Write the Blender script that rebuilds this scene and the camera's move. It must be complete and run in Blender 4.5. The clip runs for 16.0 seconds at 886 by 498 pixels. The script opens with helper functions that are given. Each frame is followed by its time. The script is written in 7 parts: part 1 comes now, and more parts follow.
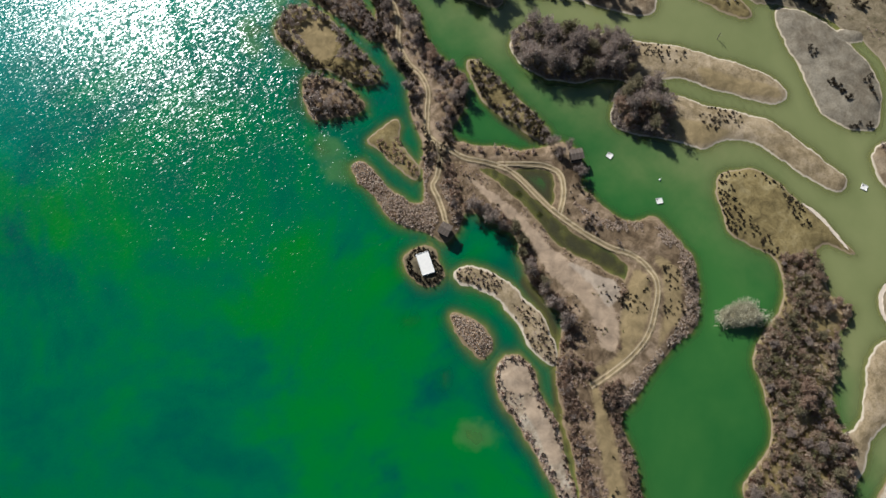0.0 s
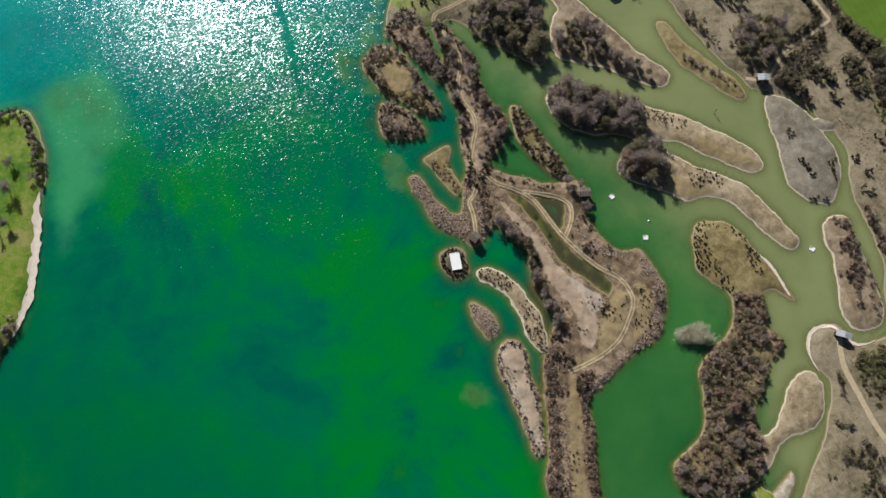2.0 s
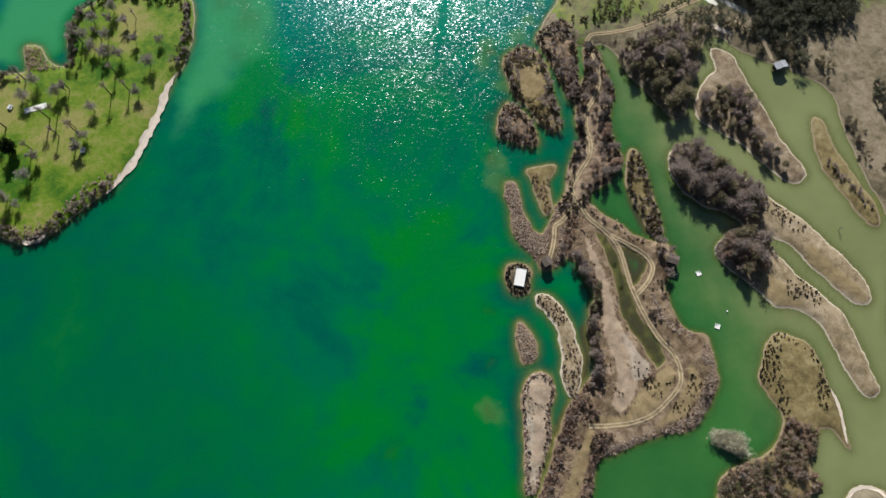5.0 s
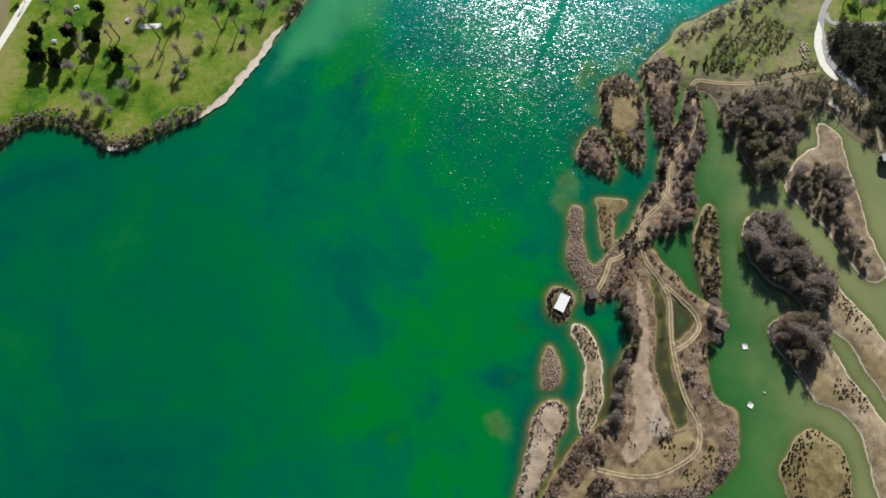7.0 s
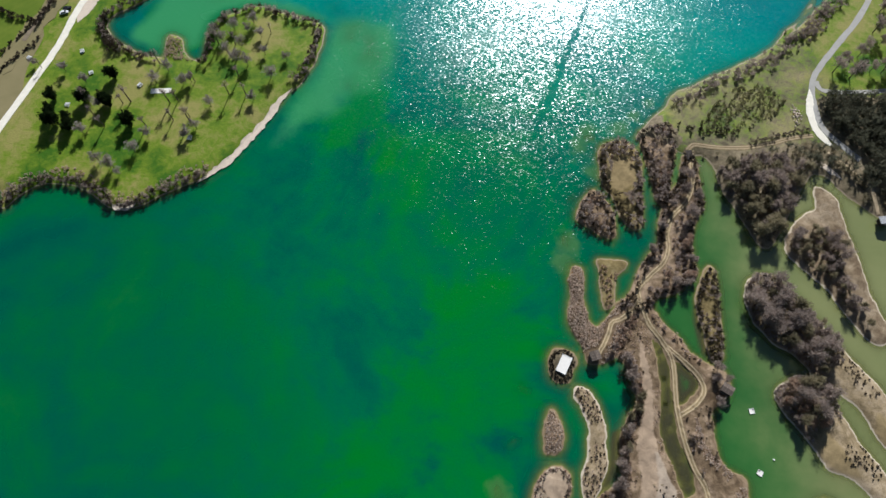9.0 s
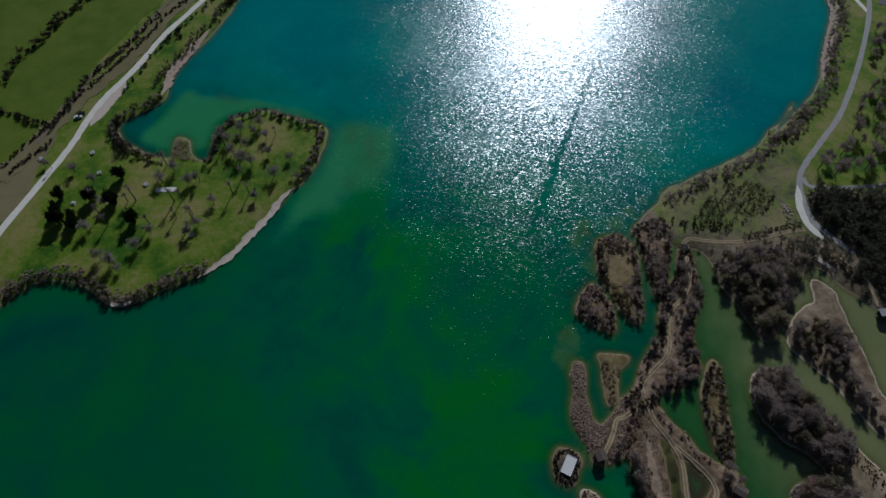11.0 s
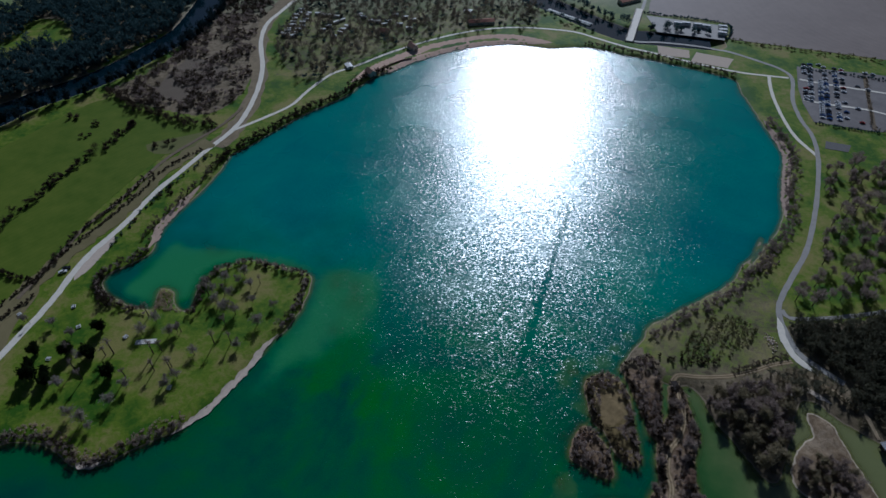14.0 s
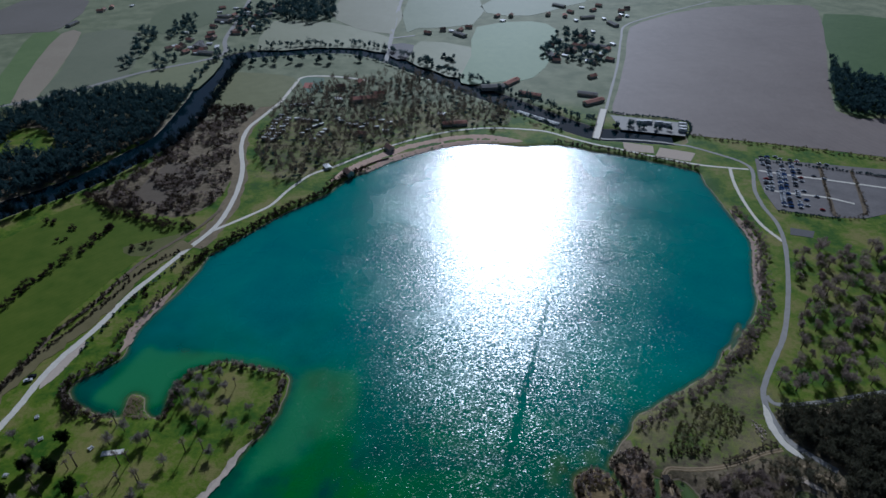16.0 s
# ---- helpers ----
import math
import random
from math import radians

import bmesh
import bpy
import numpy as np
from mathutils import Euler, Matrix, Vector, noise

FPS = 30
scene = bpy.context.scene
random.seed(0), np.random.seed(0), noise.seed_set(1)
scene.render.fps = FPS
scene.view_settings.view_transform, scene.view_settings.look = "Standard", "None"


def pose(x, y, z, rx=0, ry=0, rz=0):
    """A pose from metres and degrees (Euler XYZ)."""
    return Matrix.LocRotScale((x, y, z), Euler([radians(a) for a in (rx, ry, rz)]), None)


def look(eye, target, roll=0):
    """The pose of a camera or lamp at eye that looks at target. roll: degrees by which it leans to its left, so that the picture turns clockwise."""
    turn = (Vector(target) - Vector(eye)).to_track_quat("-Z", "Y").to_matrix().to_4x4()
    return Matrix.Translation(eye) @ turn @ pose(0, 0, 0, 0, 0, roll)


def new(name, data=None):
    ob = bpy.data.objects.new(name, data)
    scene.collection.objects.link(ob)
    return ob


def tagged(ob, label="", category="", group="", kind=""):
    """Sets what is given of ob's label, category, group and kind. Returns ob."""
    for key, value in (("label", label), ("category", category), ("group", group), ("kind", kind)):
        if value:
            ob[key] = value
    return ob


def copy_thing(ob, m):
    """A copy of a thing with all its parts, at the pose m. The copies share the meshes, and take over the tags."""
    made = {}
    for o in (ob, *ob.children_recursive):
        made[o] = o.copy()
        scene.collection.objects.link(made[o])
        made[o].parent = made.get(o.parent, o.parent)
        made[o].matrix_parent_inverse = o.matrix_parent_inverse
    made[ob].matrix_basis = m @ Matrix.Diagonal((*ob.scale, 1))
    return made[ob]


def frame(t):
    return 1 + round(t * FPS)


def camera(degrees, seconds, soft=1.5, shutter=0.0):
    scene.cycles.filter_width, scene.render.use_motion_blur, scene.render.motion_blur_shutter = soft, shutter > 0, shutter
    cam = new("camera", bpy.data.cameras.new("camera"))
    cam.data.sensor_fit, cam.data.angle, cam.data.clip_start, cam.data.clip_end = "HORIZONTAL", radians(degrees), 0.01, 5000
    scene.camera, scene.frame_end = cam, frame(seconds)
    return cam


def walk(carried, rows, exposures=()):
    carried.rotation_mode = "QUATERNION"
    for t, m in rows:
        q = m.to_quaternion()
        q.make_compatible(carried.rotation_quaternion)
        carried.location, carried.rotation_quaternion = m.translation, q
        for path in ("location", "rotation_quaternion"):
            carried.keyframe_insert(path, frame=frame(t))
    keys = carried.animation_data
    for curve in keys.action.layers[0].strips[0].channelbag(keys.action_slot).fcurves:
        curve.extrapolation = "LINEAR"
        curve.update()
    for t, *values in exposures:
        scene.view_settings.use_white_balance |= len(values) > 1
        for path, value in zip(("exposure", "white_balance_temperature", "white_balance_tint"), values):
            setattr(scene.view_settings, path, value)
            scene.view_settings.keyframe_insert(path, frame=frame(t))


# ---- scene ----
cam = camera(71.6, 16.0)

# seconds, x, y, z, yaw, pitch
PATH = [
    (0.0, 8.67, 11.64, 163.79, -40.91, -71.82), (0.5, 4.73, 7.57, 181.16, -38.98, -71.82),
    (1.0, 0.82, 3.50, 198.67, -37.25, -71.80), (1.5, -1.56, 0.19, 211.32, -35.09, -71.78),
    (2.0, -1.56, 0.14, 211.27, -32.71, -71.77), (2.5, -1.53, 0.12, 211.17, -30.17, -71.77),
    (3.0, -1.45, 0.09, 211.12, -27.15, -71.79), (5.5, -0.15, 0.12, 210.17, -6.23, -71.87),
    (6.0, -0.12, 0.11, 210.13, -1.84, -71.87), (6.5, -0.08, 0.09, 210.07, 2.42, -71.87),
    (7.0, -0.05, 0.02, 210.06, 4.76, -71.89), (7.5, 0.0, 0.0, 210.0, 5.06, -71.88),
    (8.0, 0.05, -0.03, 209.97, 5.06, -70.57), (8.5, 0.09, -0.06, 209.96, 5.08, -68.44),
    (9.0, 0.13, -0.11, 209.99, 5.08, -66.25), (11.5, -0.17, 0.10, 209.9, 4.58, -55.27),
    (12.0, -0.21, 0.09, 209.89, 4.38, -53.07), (12.5, -0.21, 0.10, 209.87, 4.02, -50.87),
    (13.0, -0.18, 0.13, 209.87, 3.56, -48.64), (13.5, -0.13, 0.18, 209.85, 3.06, -46.42),
    (14.0, -0.06, 0.20, 209.84, 2.48, -44.21), (14.5, 0.02, 0.21, 209.81, 1.72, -42.01),
    (15.0, 0.05, 0.19, 209.8, 1.0, -39.79), (15.5, 0.06, 0.15, 209.82, 0.42, -37.61),
    (16.0, 0.07, 0.16, 209.84, 0.0, -35.42),
]
EXPOSURES = [(0.0, 0.27, 5850, 8), (8.0, 0.33, 5850, 8), (9.2, 0.28, 5700, 9), (10.4, -0.8, 5400, 11), (11.3, -1.4, 5150, 12),
             (12.5, -1.5, 5050, 12), (14.0, -1.3, 4950, 12), (16.0, -1.15, 4900, 12)]
walk(cam, [(t, pose(x, y, z, 90 + p, 0, yaw)) for t, x, y, z, yaw, p in PATH], EXPOSURES)

# ---- world and sun ----
SUN_ELEVATION, SUN_AZIMUTH = 32.5, 6.6
world = bpy.data.worlds.new("sky")
scene.world = world
world.use_nodes = True
wn = world.node_tree.nodes
sky = wn.new("ShaderNodeTexSky")
sky.sky_type, sky.sun_disc = "NISHITA", False
sky.sun_elevation, sky.sun_rotation = radians(SUN_ELEVATION), radians(SUN_AZIMUTH)
wn["Background"].inputs["Strength"].default_value = 0.036
world.node_tree.links.new(sky.outputs[0], wn["Background"].inputs["Color"])
sun = new("sun", bpy.data.lights.new("sun", "SUN"))
sun.data.energy, sun.data.angle, sun.data.color = 5.0, radians(0.6), (1.0, 0.95, 0.86)
se, sa = radians(SUN_ELEVATION), radians(SUN_AZIMUTH)
sun.matrix_world = look((400 * math.sin(sa) * math.cos(se), 400 * math.cos(sa) * math.cos(se), 400 * math.sin(se)), (0, 0, 0))


# ---- materials ----
def material(name):
    m = bpy.data.materials.new(name)
    m.use_nodes = True
    nt = m.node_tree
    b = nt.nodes["Principled BSDF"]
    return m, nt, b


def noise_tex(nt, scale, detail=4.0, rough=0.6, source=None, distort=0.0):
    n = nt.nodes.new("ShaderNodeTexNoise")
    n.inputs["Scale"].default_value, n.inputs["Detail"].default_value = scale, detail
    n.inputs["Roughness"].default_value, n.inputs["Distortion"].default_value = rough, distort
    nt.links.new(source or position(nt), n.inputs["Vector"])
    return n.outputs["Fac"]


def position(nt):
    for n in nt.nodes:
        if n.bl_idname == "ShaderNodeNewGeometry":
            return n.outputs["Position"]
    return nt.nodes.new("ShaderNodeNewGeometry").outputs["Position"]


def ramp(nt, fac, stops):
    r = nt.nodes.new("ShaderNodeValToRGB")
    while len(r.color_ramp.elements) < len(stops):
        r.color_ramp.elements.new(0.5)
    for e, (at, c) in zip(r.color_ramp.elements, stops):
        e.position, e.color = at, (*c, 1) if len(c) == 3 else c
    nt.links.new(fac, r.inputs["Fac"])
    return r.outputs["Color"]


def mixed(nt, fac, a, b, mode="MIX"):
    n = nt.nodes.new("ShaderNodeMix")
    n.data_type, n.blend_type = "RGBA", mode
    for value, key in ((fac, 0), (a, 6), (b, 7)):
        if isinstance(value, (int, float)):
            n.inputs[key].default_value = value
        elif isinstance(value, tuple):
            n.inputs[key].default_value = (*value, 1)
        else:
            nt.links.new(value, n.inputs[key])
    return n.outputs[2]


def stretch(nt, fac, a, b, c=0.0, d=1.0):
    n = nt.nodes.new("ShaderNodeMapRange")
    n.interpolation_type = "SMOOTHSTEP"
    for key, v in zip((1, 2, 3, 4), (a, b, c, d)):
        n.inputs[key].default_value = v
    nt.links.new(fac, n.inputs[0])
    return n.outputs[0]


def math_node(nt, op, a, b=None):
    n = nt.nodes.new("ShaderNodeMath")
    n.operation = op
    for key, v in ((0, a), (1, b)):
        if v is None:
            continue
        if isinstance(v, (int, float)):
            n.inputs[key].default_value = v
        else:
            nt.links.new(v, n.inputs[key])
    return n.outputs[0]


def vector_node(nt, op, a, b=None):
    n = nt.nodes.new("ShaderNodeVectorMath")
    n.operation = op
    for key, v in ((0, a), ("Scale" if op == "SCALE" else 1, b)):
        if v is None:
            continue
        if isinstance(v, (int, float, tuple)):
            n.inputs[key].default_value = v
        else:
            nt.links.new(v, n.inputs[key])
    return n.outputs["Vector"]


def bump(nt, b, height, strength, distance):
    n = nt.nodes.new("ShaderNodeBump")
    n.inputs["Strength"].default_value, n.inputs["Distance"].default_value = strength, distance
    nt.links.new(height, n.inputs["Height"])
    nt.links.new(n.outputs[0], b.inputs["Normal"])


def height_of(nt):
    s = nt.nodes.new("ShaderNodeSeparateXYZ")
    nt.links.new(position(nt), s.inputs[0])
    return s.outputs["Z"]


def land(name, dark, mid, light, rim, shallow=(0.24, 0.185, 0.07), deep=(0.12, 0.18, 0.025), meadow=None, seed=0.0, gloss=(0.95, 0.1)):
    """Turf or soil above the water, a pale dry rim along it, and sand turning to weed on the bed below it."""
    m, nt, b = material(name)
    big = noise_tex(nt, 0.045 + 0.006 * seed, 4, 0.6)
    patch = noise_tex(nt, 0.35, 5, 0.65, distort=0.6)
    grain = noise_tex(nt, 1.7, 4, 0.72)
    col = ramp(nt, math_node(nt, "ADD", math_node(nt, "MULTIPLY", big, 0.45), math_node(nt, "MULTIPLY", patch, 0.55)),
               [(0.39, dark), (0.5, mid), (0.6, light)])
    if meadow:
        far_haze = nt.nodes.new("ShaderNodeAttribute")
        far_haze.attribute_name = "far_haze"
        att = nt.nodes.new("ShaderNodeAttribute")
        att.attribute_name = "meadow"
        green = ramp(nt, math_node(nt, "ADD", math_node(nt, "MULTIPLY", big, 0.7), math_node(nt, "MULTIPLY", patch, 0.3)),
                     [(0.40, meadow[0]), (0.5, meadow[1]), (0.6, meadow[2])])
        col = mixed(nt, stretch(nt, math_node(nt, "ADD", att.outputs["Fac"], math_node(nt, "MULTIPLY", math_node(nt, "SUBTRACT", patch, 0.5), 0.9)), 0.3, 0.7), col, green)
        col = mixed(nt, far_haze.outputs["Fac"], col, ramp(nt, big, [(0.35, (0.2, 0.23, 0.125)), (0.65, (0.32, 0.34, 0.2))]))
    col = mixed(nt, stretch(nt, grain, 0.42, 0.7, 0.0, 0.5), col, mixed(nt, 0.6, col, (0.02, 0.016, 0.01)))
    for zone, tone in (("sandy", (0.44, 0.325, 0.225)), ("mud", (0.47, 0.375, 0.285)), ("olive", (0.31, 0.23, 0.115))):
        za = nt.nodes.new("ShaderNodeAttribute")
        za.attribute_name = zone
        edge = math_node(nt, "ADD", za.outputs["Fac"], math_node(nt, "MULTIPLY", math_node(nt, "SUBTRACT", patch, 0.5), 1.2))
        col = mixed(nt, stretch(nt, edge, 0.35, 0.8, 0.0, 0.85), col, mixed(nt, stretch(nt, patch, 0.3, 0.7), tuple(0.72 * c for c in tone), tone))
    z = height_of(nt)
    wob = math_node(nt, "ADD", z, math_node(nt, "MULTIPLY", math_node(nt, "SUBTRACT", patch, 0.5), 0.35))
    col = mixed(nt, stretch(nt, wob, 0.08, 0.22, 1.0, 0.0), col, rim)
    wet = math_node(nt, "ADD", z, math_node(nt, "MULTIPLY", math_node(nt, "SUBTRACT", patch, 0.5), 0.9))
    bed = ramp(nt, stretch(nt, wet, -2.2, 0.0), [(0.0, deep), (0.45, mixed_rgb(shallow, deep, 0.45)), (1.0, shallow)])
    col = mixed(nt, stretch(nt, z, -0.06, 0.03, 1.0, 0.0), col, bed)
    nt.links.new(col, b.inputs["Base Color"])
    b.inputs["Roughness"].default_value, b.inputs["Specular IOR Level"].default_value = gloss
    bump(nt, b, math_node(nt, "ADD", patch, math_node(nt, "MULTIPLY", grain, 0.5)), 0.4, 0.35)
    return m


def mixed_rgb(a, b, f):
    return tuple(x * (1 - f) + y * f for x, y in zip(a, b))


def plain(name, col, rough=0.8, var=0.25, scale=1.5, metal=0.0):
    m, nt, b = material(name)
    n = noise_tex(nt, scale, 4, 0.65)
    g = noise_tex(nt, scale * 9, 2, 0.6)
    f = math_node(nt, "ADD", math_node(nt, "MULTIPLY", n, 0.7), math_node(nt, "MULTIPLY", g, 0.3))
    nt.links.new(ramp(nt, f, [(0.3, tuple(c * (1 - var) for c in col)), (0.7, tuple(min(0.95, c * (1 + var)) for c in col))]), b.inputs["Base Color"])
    b.inputs["Roughness"].default_value, b.inputs["Metallic"].default_value = rough, metal
    b.inputs["Specular IOR Level"].default_value = 0.25
    return m


def twigs(name, a, c):
    """Bark and twig colours, varied from tree to tree and from twig to twig."""
    m, nt, b = material(name)
    geo = nt.nodes.new("ShaderNodeNewGeometry")
    info = nt.nodes.new("ShaderNodeObjectInfo")
    f = math_node(nt, "ADD", math_node(nt, "MULTIPLY", geo.outputs["Random Per Island"], 0.6), math_node(nt, "MULTIPLY", info.outputs["Random"], 0.4))
    big = noise_tex(nt, 0.12, 3, 0.6, geo.outputs["Position"])
    f = math_node(nt, "ADD", math_node(nt, "MULTIPLY", f, 0.65), math_node(nt, "MULTIPLY", stretch(nt, big, 0.3, 0.7), 0.35))
    tone = ramp(nt, f, [(0.1, a), (0.9, c)])
    nt.nodes.remove(b)
    front, back, both = nt.nodes.new("ShaderNodeBsdfDiffuse"), nt.nodes.new("ShaderNodeBsdfTranslucent"), nt.nodes.new("ShaderNodeMixShader")
    nt.links.new(tone, front.inputs["Color"])
    nt.links.new(tone, back.inputs["Color"])
    both.inputs[0].default_value = 0.45
    nt.links.new(front.outputs[0], both.inputs[1])
    nt.links.new(back.outputs[0], both.inputs[2])
    nt.links.new(both.outputs[0], nt.nodes["Material Output"].inputs["Surface"])
    return m


def water(name, stops, far_stops, spread, rough, wave, scale, clearness, streak=False, other=None):
    """Turbid water: the bed shows only where it is shallow; a murky body; a rippled glossy surface.
    spread: how the second set of colours takes over, as x and y weights and an offset."""
    m, nt, old = material(name)
    nt.nodes.remove(old)
    b, shine, fresnel = nt.nodes.new("ShaderNodeBsdfDiffuse"), nt.nodes.new("ShaderNodeBsdfGlossy"), nt.nodes.new("ShaderNodeFresnel")
    shine.distribution = "BECKMANN"
    fresnel.inputs["IOR"].default_value = 1.68
    sep = nt.nodes.new("ShaderNodeSeparateXYZ")
    nt.links.new(position(nt), sep.inputs[0])
    blot = noise_tex(nt, 0.016, 5, 0.62, distort=0.8)
    fine = noise_tex(nt, 0.07, 4, 0.6)
    f = math_node(nt, "ADD", math_node(nt, "MULTIPLY", blot, 0.75), math_node(nt, "MULTIPLY", fine, 0.25))
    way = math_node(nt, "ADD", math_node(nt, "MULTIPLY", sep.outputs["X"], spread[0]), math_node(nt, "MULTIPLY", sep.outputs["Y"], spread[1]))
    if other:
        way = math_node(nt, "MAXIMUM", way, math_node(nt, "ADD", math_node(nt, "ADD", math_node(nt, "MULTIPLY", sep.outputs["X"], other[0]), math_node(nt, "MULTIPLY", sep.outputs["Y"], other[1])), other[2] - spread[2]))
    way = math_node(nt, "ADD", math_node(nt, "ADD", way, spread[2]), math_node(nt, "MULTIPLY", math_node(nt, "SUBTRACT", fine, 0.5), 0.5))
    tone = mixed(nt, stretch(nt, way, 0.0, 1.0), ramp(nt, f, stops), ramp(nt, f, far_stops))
    if streak:
        # darker teal towards the west and south, broken by blotches
        southwest = math_node(nt, "ADD", math_node(nt, "ADD", math_node(nt, "MULTIPLY", sep.outputs["X"], -0.009), math_node(nt, "MULTIPLY", sep.outputs["Y"], -0.004)), math_node(nt, "ADD", 0.05, math_node(nt, "MULTIPLY", math_node(nt, "SUBTRACT", blot, 0.5), 1.6)))
        tone = mixed(nt, stretch(nt, southwest, 0.0, 1.0, 0.0, 0.5), tone, (0.0, 0.065, 0.042))
    # weed near the surface, stirred silt and brown ditch water
    for kind, hue, most in (("weedy", (0.006, 0.185, 0.0), 0.5), ("silt", (0.085, 0.2, 0.055), 0.6), ("shallow", (0.05, 0.28, 0.1), 0.85), ("murk", (0.06, 0.05, 0.026), 0.95)):
        stir = nt.nodes.new("ShaderNodeAttribute")
        stir.attribute_name = kind
        grade = math_node(nt, "ADD", stir.outputs["Fac"], math_node(nt, "MULTIPLY", math_node(nt, "SUBTRACT", f if kind != "silt" else fine, 0.5), {"weedy": 4.5, "silt": 2.4, "shallow": 1.6, "murk": 0.8}[kind]))
        tone = mixed(nt, math_node(nt, "MULTIPLY", stretch(nt, grade, 0.25, 0.95, 0.0, most), stretch(nt, stir.outputs["Fac"], 0.0, 0.15)), tone, hue)
    nt.links.new(tone, b.inputs["Color"])
    rn = noise_tex(nt, 0.02, 3, 0.5)
    r = stretch(nt, rn, 0.3, 0.7, rough - 0.02, rough + 0.02)
    calm = 1.0
    if streak:
        # a calm slick that lies across the ripples
        line = math_node(nt, "ADD", math_node(nt, "MULTIPLY", math_node(nt, "SUBTRACT", sep.outputs["Y"], STREAK[1]), STREAK[2]), STREAK[0])
        off = math_node(nt, "ABSOLUTE", math_node(nt, "SUBTRACT", sep.outputs["X"], math_node(nt, "ADD", line, math_node(nt, "MULTIPLY", math_node(nt, "SUBTRACT", fine, 0.5), 7.0))))
        near = math_node(nt, "MULTIPLY", stretch(nt, off, 0.2, 2.6, 1.0, 0.0), math_node(nt, "MULTIPLY", stretch(nt, sep.outputs["Y"], STREAK[3], STREAK[3] + 25), stretch(nt, sep.outputs["Y"], STREAK[4] - 20, STREAK[4], 1.0, 0.0)))
        calm = math_node(nt, "SUBTRACT", 1.0, math_node(nt, "MULTIPLY", near, 0.42))
        r = math_node(nt, "MULTIPLY", r, math_node(nt, "SUBTRACT", 1.0, math_node(nt, "MULTIPLY", near, 0.2)))
    nt.links.new(r, shine.inputs["Roughness"])
    map1 = nt.nodes.new("ShaderNodeMapping")
    map1.inputs["Scale"].default_value, map1.inputs["Rotation"].default_value = (0.55, 1.0, 1.0), (0, 0, radians(12))
    nt.links.new(position(nt), map1.inputs["Vector"])
    # facets of three sizes, each tilted its own way
    tilts = []
    for size, amount in ((scale, 0.66), (scale * 2.3, 0.42), (scale * 0.42, 0.2)):
        n = nt.nodes.new("ShaderNodeTexNoise")
        n.inputs["Scale"].default_value, n.inputs["Detail"].default_value, n.inputs["Roughness"].default_value = size, 1.5, 0.55
        nt.links.new(map1.outputs[0], n.inputs["Vector"])
        tilts.append(vector_node(nt, "SCALE", vector_node(nt, "SUBTRACT", n.outputs["Color"], (0.5, 0.5, 0.5)), amount * wave))
    gust = stretch(nt, noise_tex(nt, 0.035, 3, 0.6), 0.25, 0.75, 0.8, 1.2)
    force = math_node(nt, "MULTIPLY", gust, calm) if streak else gust
    tilt = vector_node(nt, "MULTIPLY", vector_node(nt, "SCALE", vector_node(nt, "ADD", vector_node(nt, "ADD", tilts[0], tilts[1]), tilts[2]), force), (1.0, 1.15, 0.0))
    nt.links.new(vector_node(nt, "NORMALIZE", vector_node(nt, "ADD", tilt, (0.0, 0.0, 1.0))), shine.inputs["Normal"])
    body = nt.nodes.new("ShaderNodeMixShader")
    nt.links.new(fresnel.outputs[0], body.inputs[0])
    nt.links.new(b.outputs[0], body.inputs[1])
    nt.links.new(shine.outputs[0], body.inputs[2])
    deep = nt.nodes.new("ShaderNodeAttribute")
    deep.attribute_name = "depth"
    see = math_node(nt, "MULTIPLY", math_node(nt, "POWER", 2.718, math_node(nt, "MULTIPLY", deep.outputs["Fac"], -1.0 / clearness)), 0.92)
    clear = nt.nodes.new("ShaderNodeBsdfTransparent")
    clear.inputs[0].default_value = (0.9, 1.0, 0.85, 1)
    mix = nt.nodes.new("ShaderNodeMixShader")
    nt.links.new(see, mix.inputs[0])
    nt.links.new(body.outputs[0], mix.inputs[1])
    nt.links.new(clear.outputs[0], mix.inputs[2])
    nt.links.new(mix.outputs[0], nt.nodes["Material Output"].inputs["Surface"])
    return m


def field_material(name, a, c, angle, pitch, strength=0.25, shine=0.16):
    """A field with faint rows along its working direction and soft stains."""
    m, nt, b = material(name)
    mp = nt.nodes.new("ShaderNodeMapping")
    mp.inputs["Rotation"].default_value = (0, 0, radians(angle))
    nt.links.new(position(nt), mp.inputs["Vector"])
    wv = nt.nodes.new("ShaderNodeTexWave")
    wv.inputs["Scale"].default_value, wv.inputs["Distortion"].default_value, wv.inputs["Detail"].default_value = 1.0 / pitch, 1.2, 3
    nt.links.new(mp.outputs[0], wv.inputs["Vector"])
    big = noise_tex(nt, 0.012, 5, 0.6)
    small = noise_tex(nt, 0.12, 4, 0.6)
    f = math_node(nt, "ADD", math_node(nt, "MULTIPLY", big, 0.6), math_node(nt, "MULTIPLY", small, 0.4))
    f = math_node(nt, "ADD", math_node(nt, "MULTIPLY", f, 1 - strength), math_node(nt, "MULTIPLY", wv.outputs["Fac"], strength))
    nt.links.new(ramp(nt, f, [(0.3, a), (0.68, c)]), b.inputs["Base Color"])
    b.inputs["Roughness"].default_value, b.inputs["Specular IOR Level"].default_value = 0.6, shine
    return m


STREAK = (39.5, 195.0, 0.30, 135.0, 262.0)  # x at y, y, slope, from, to
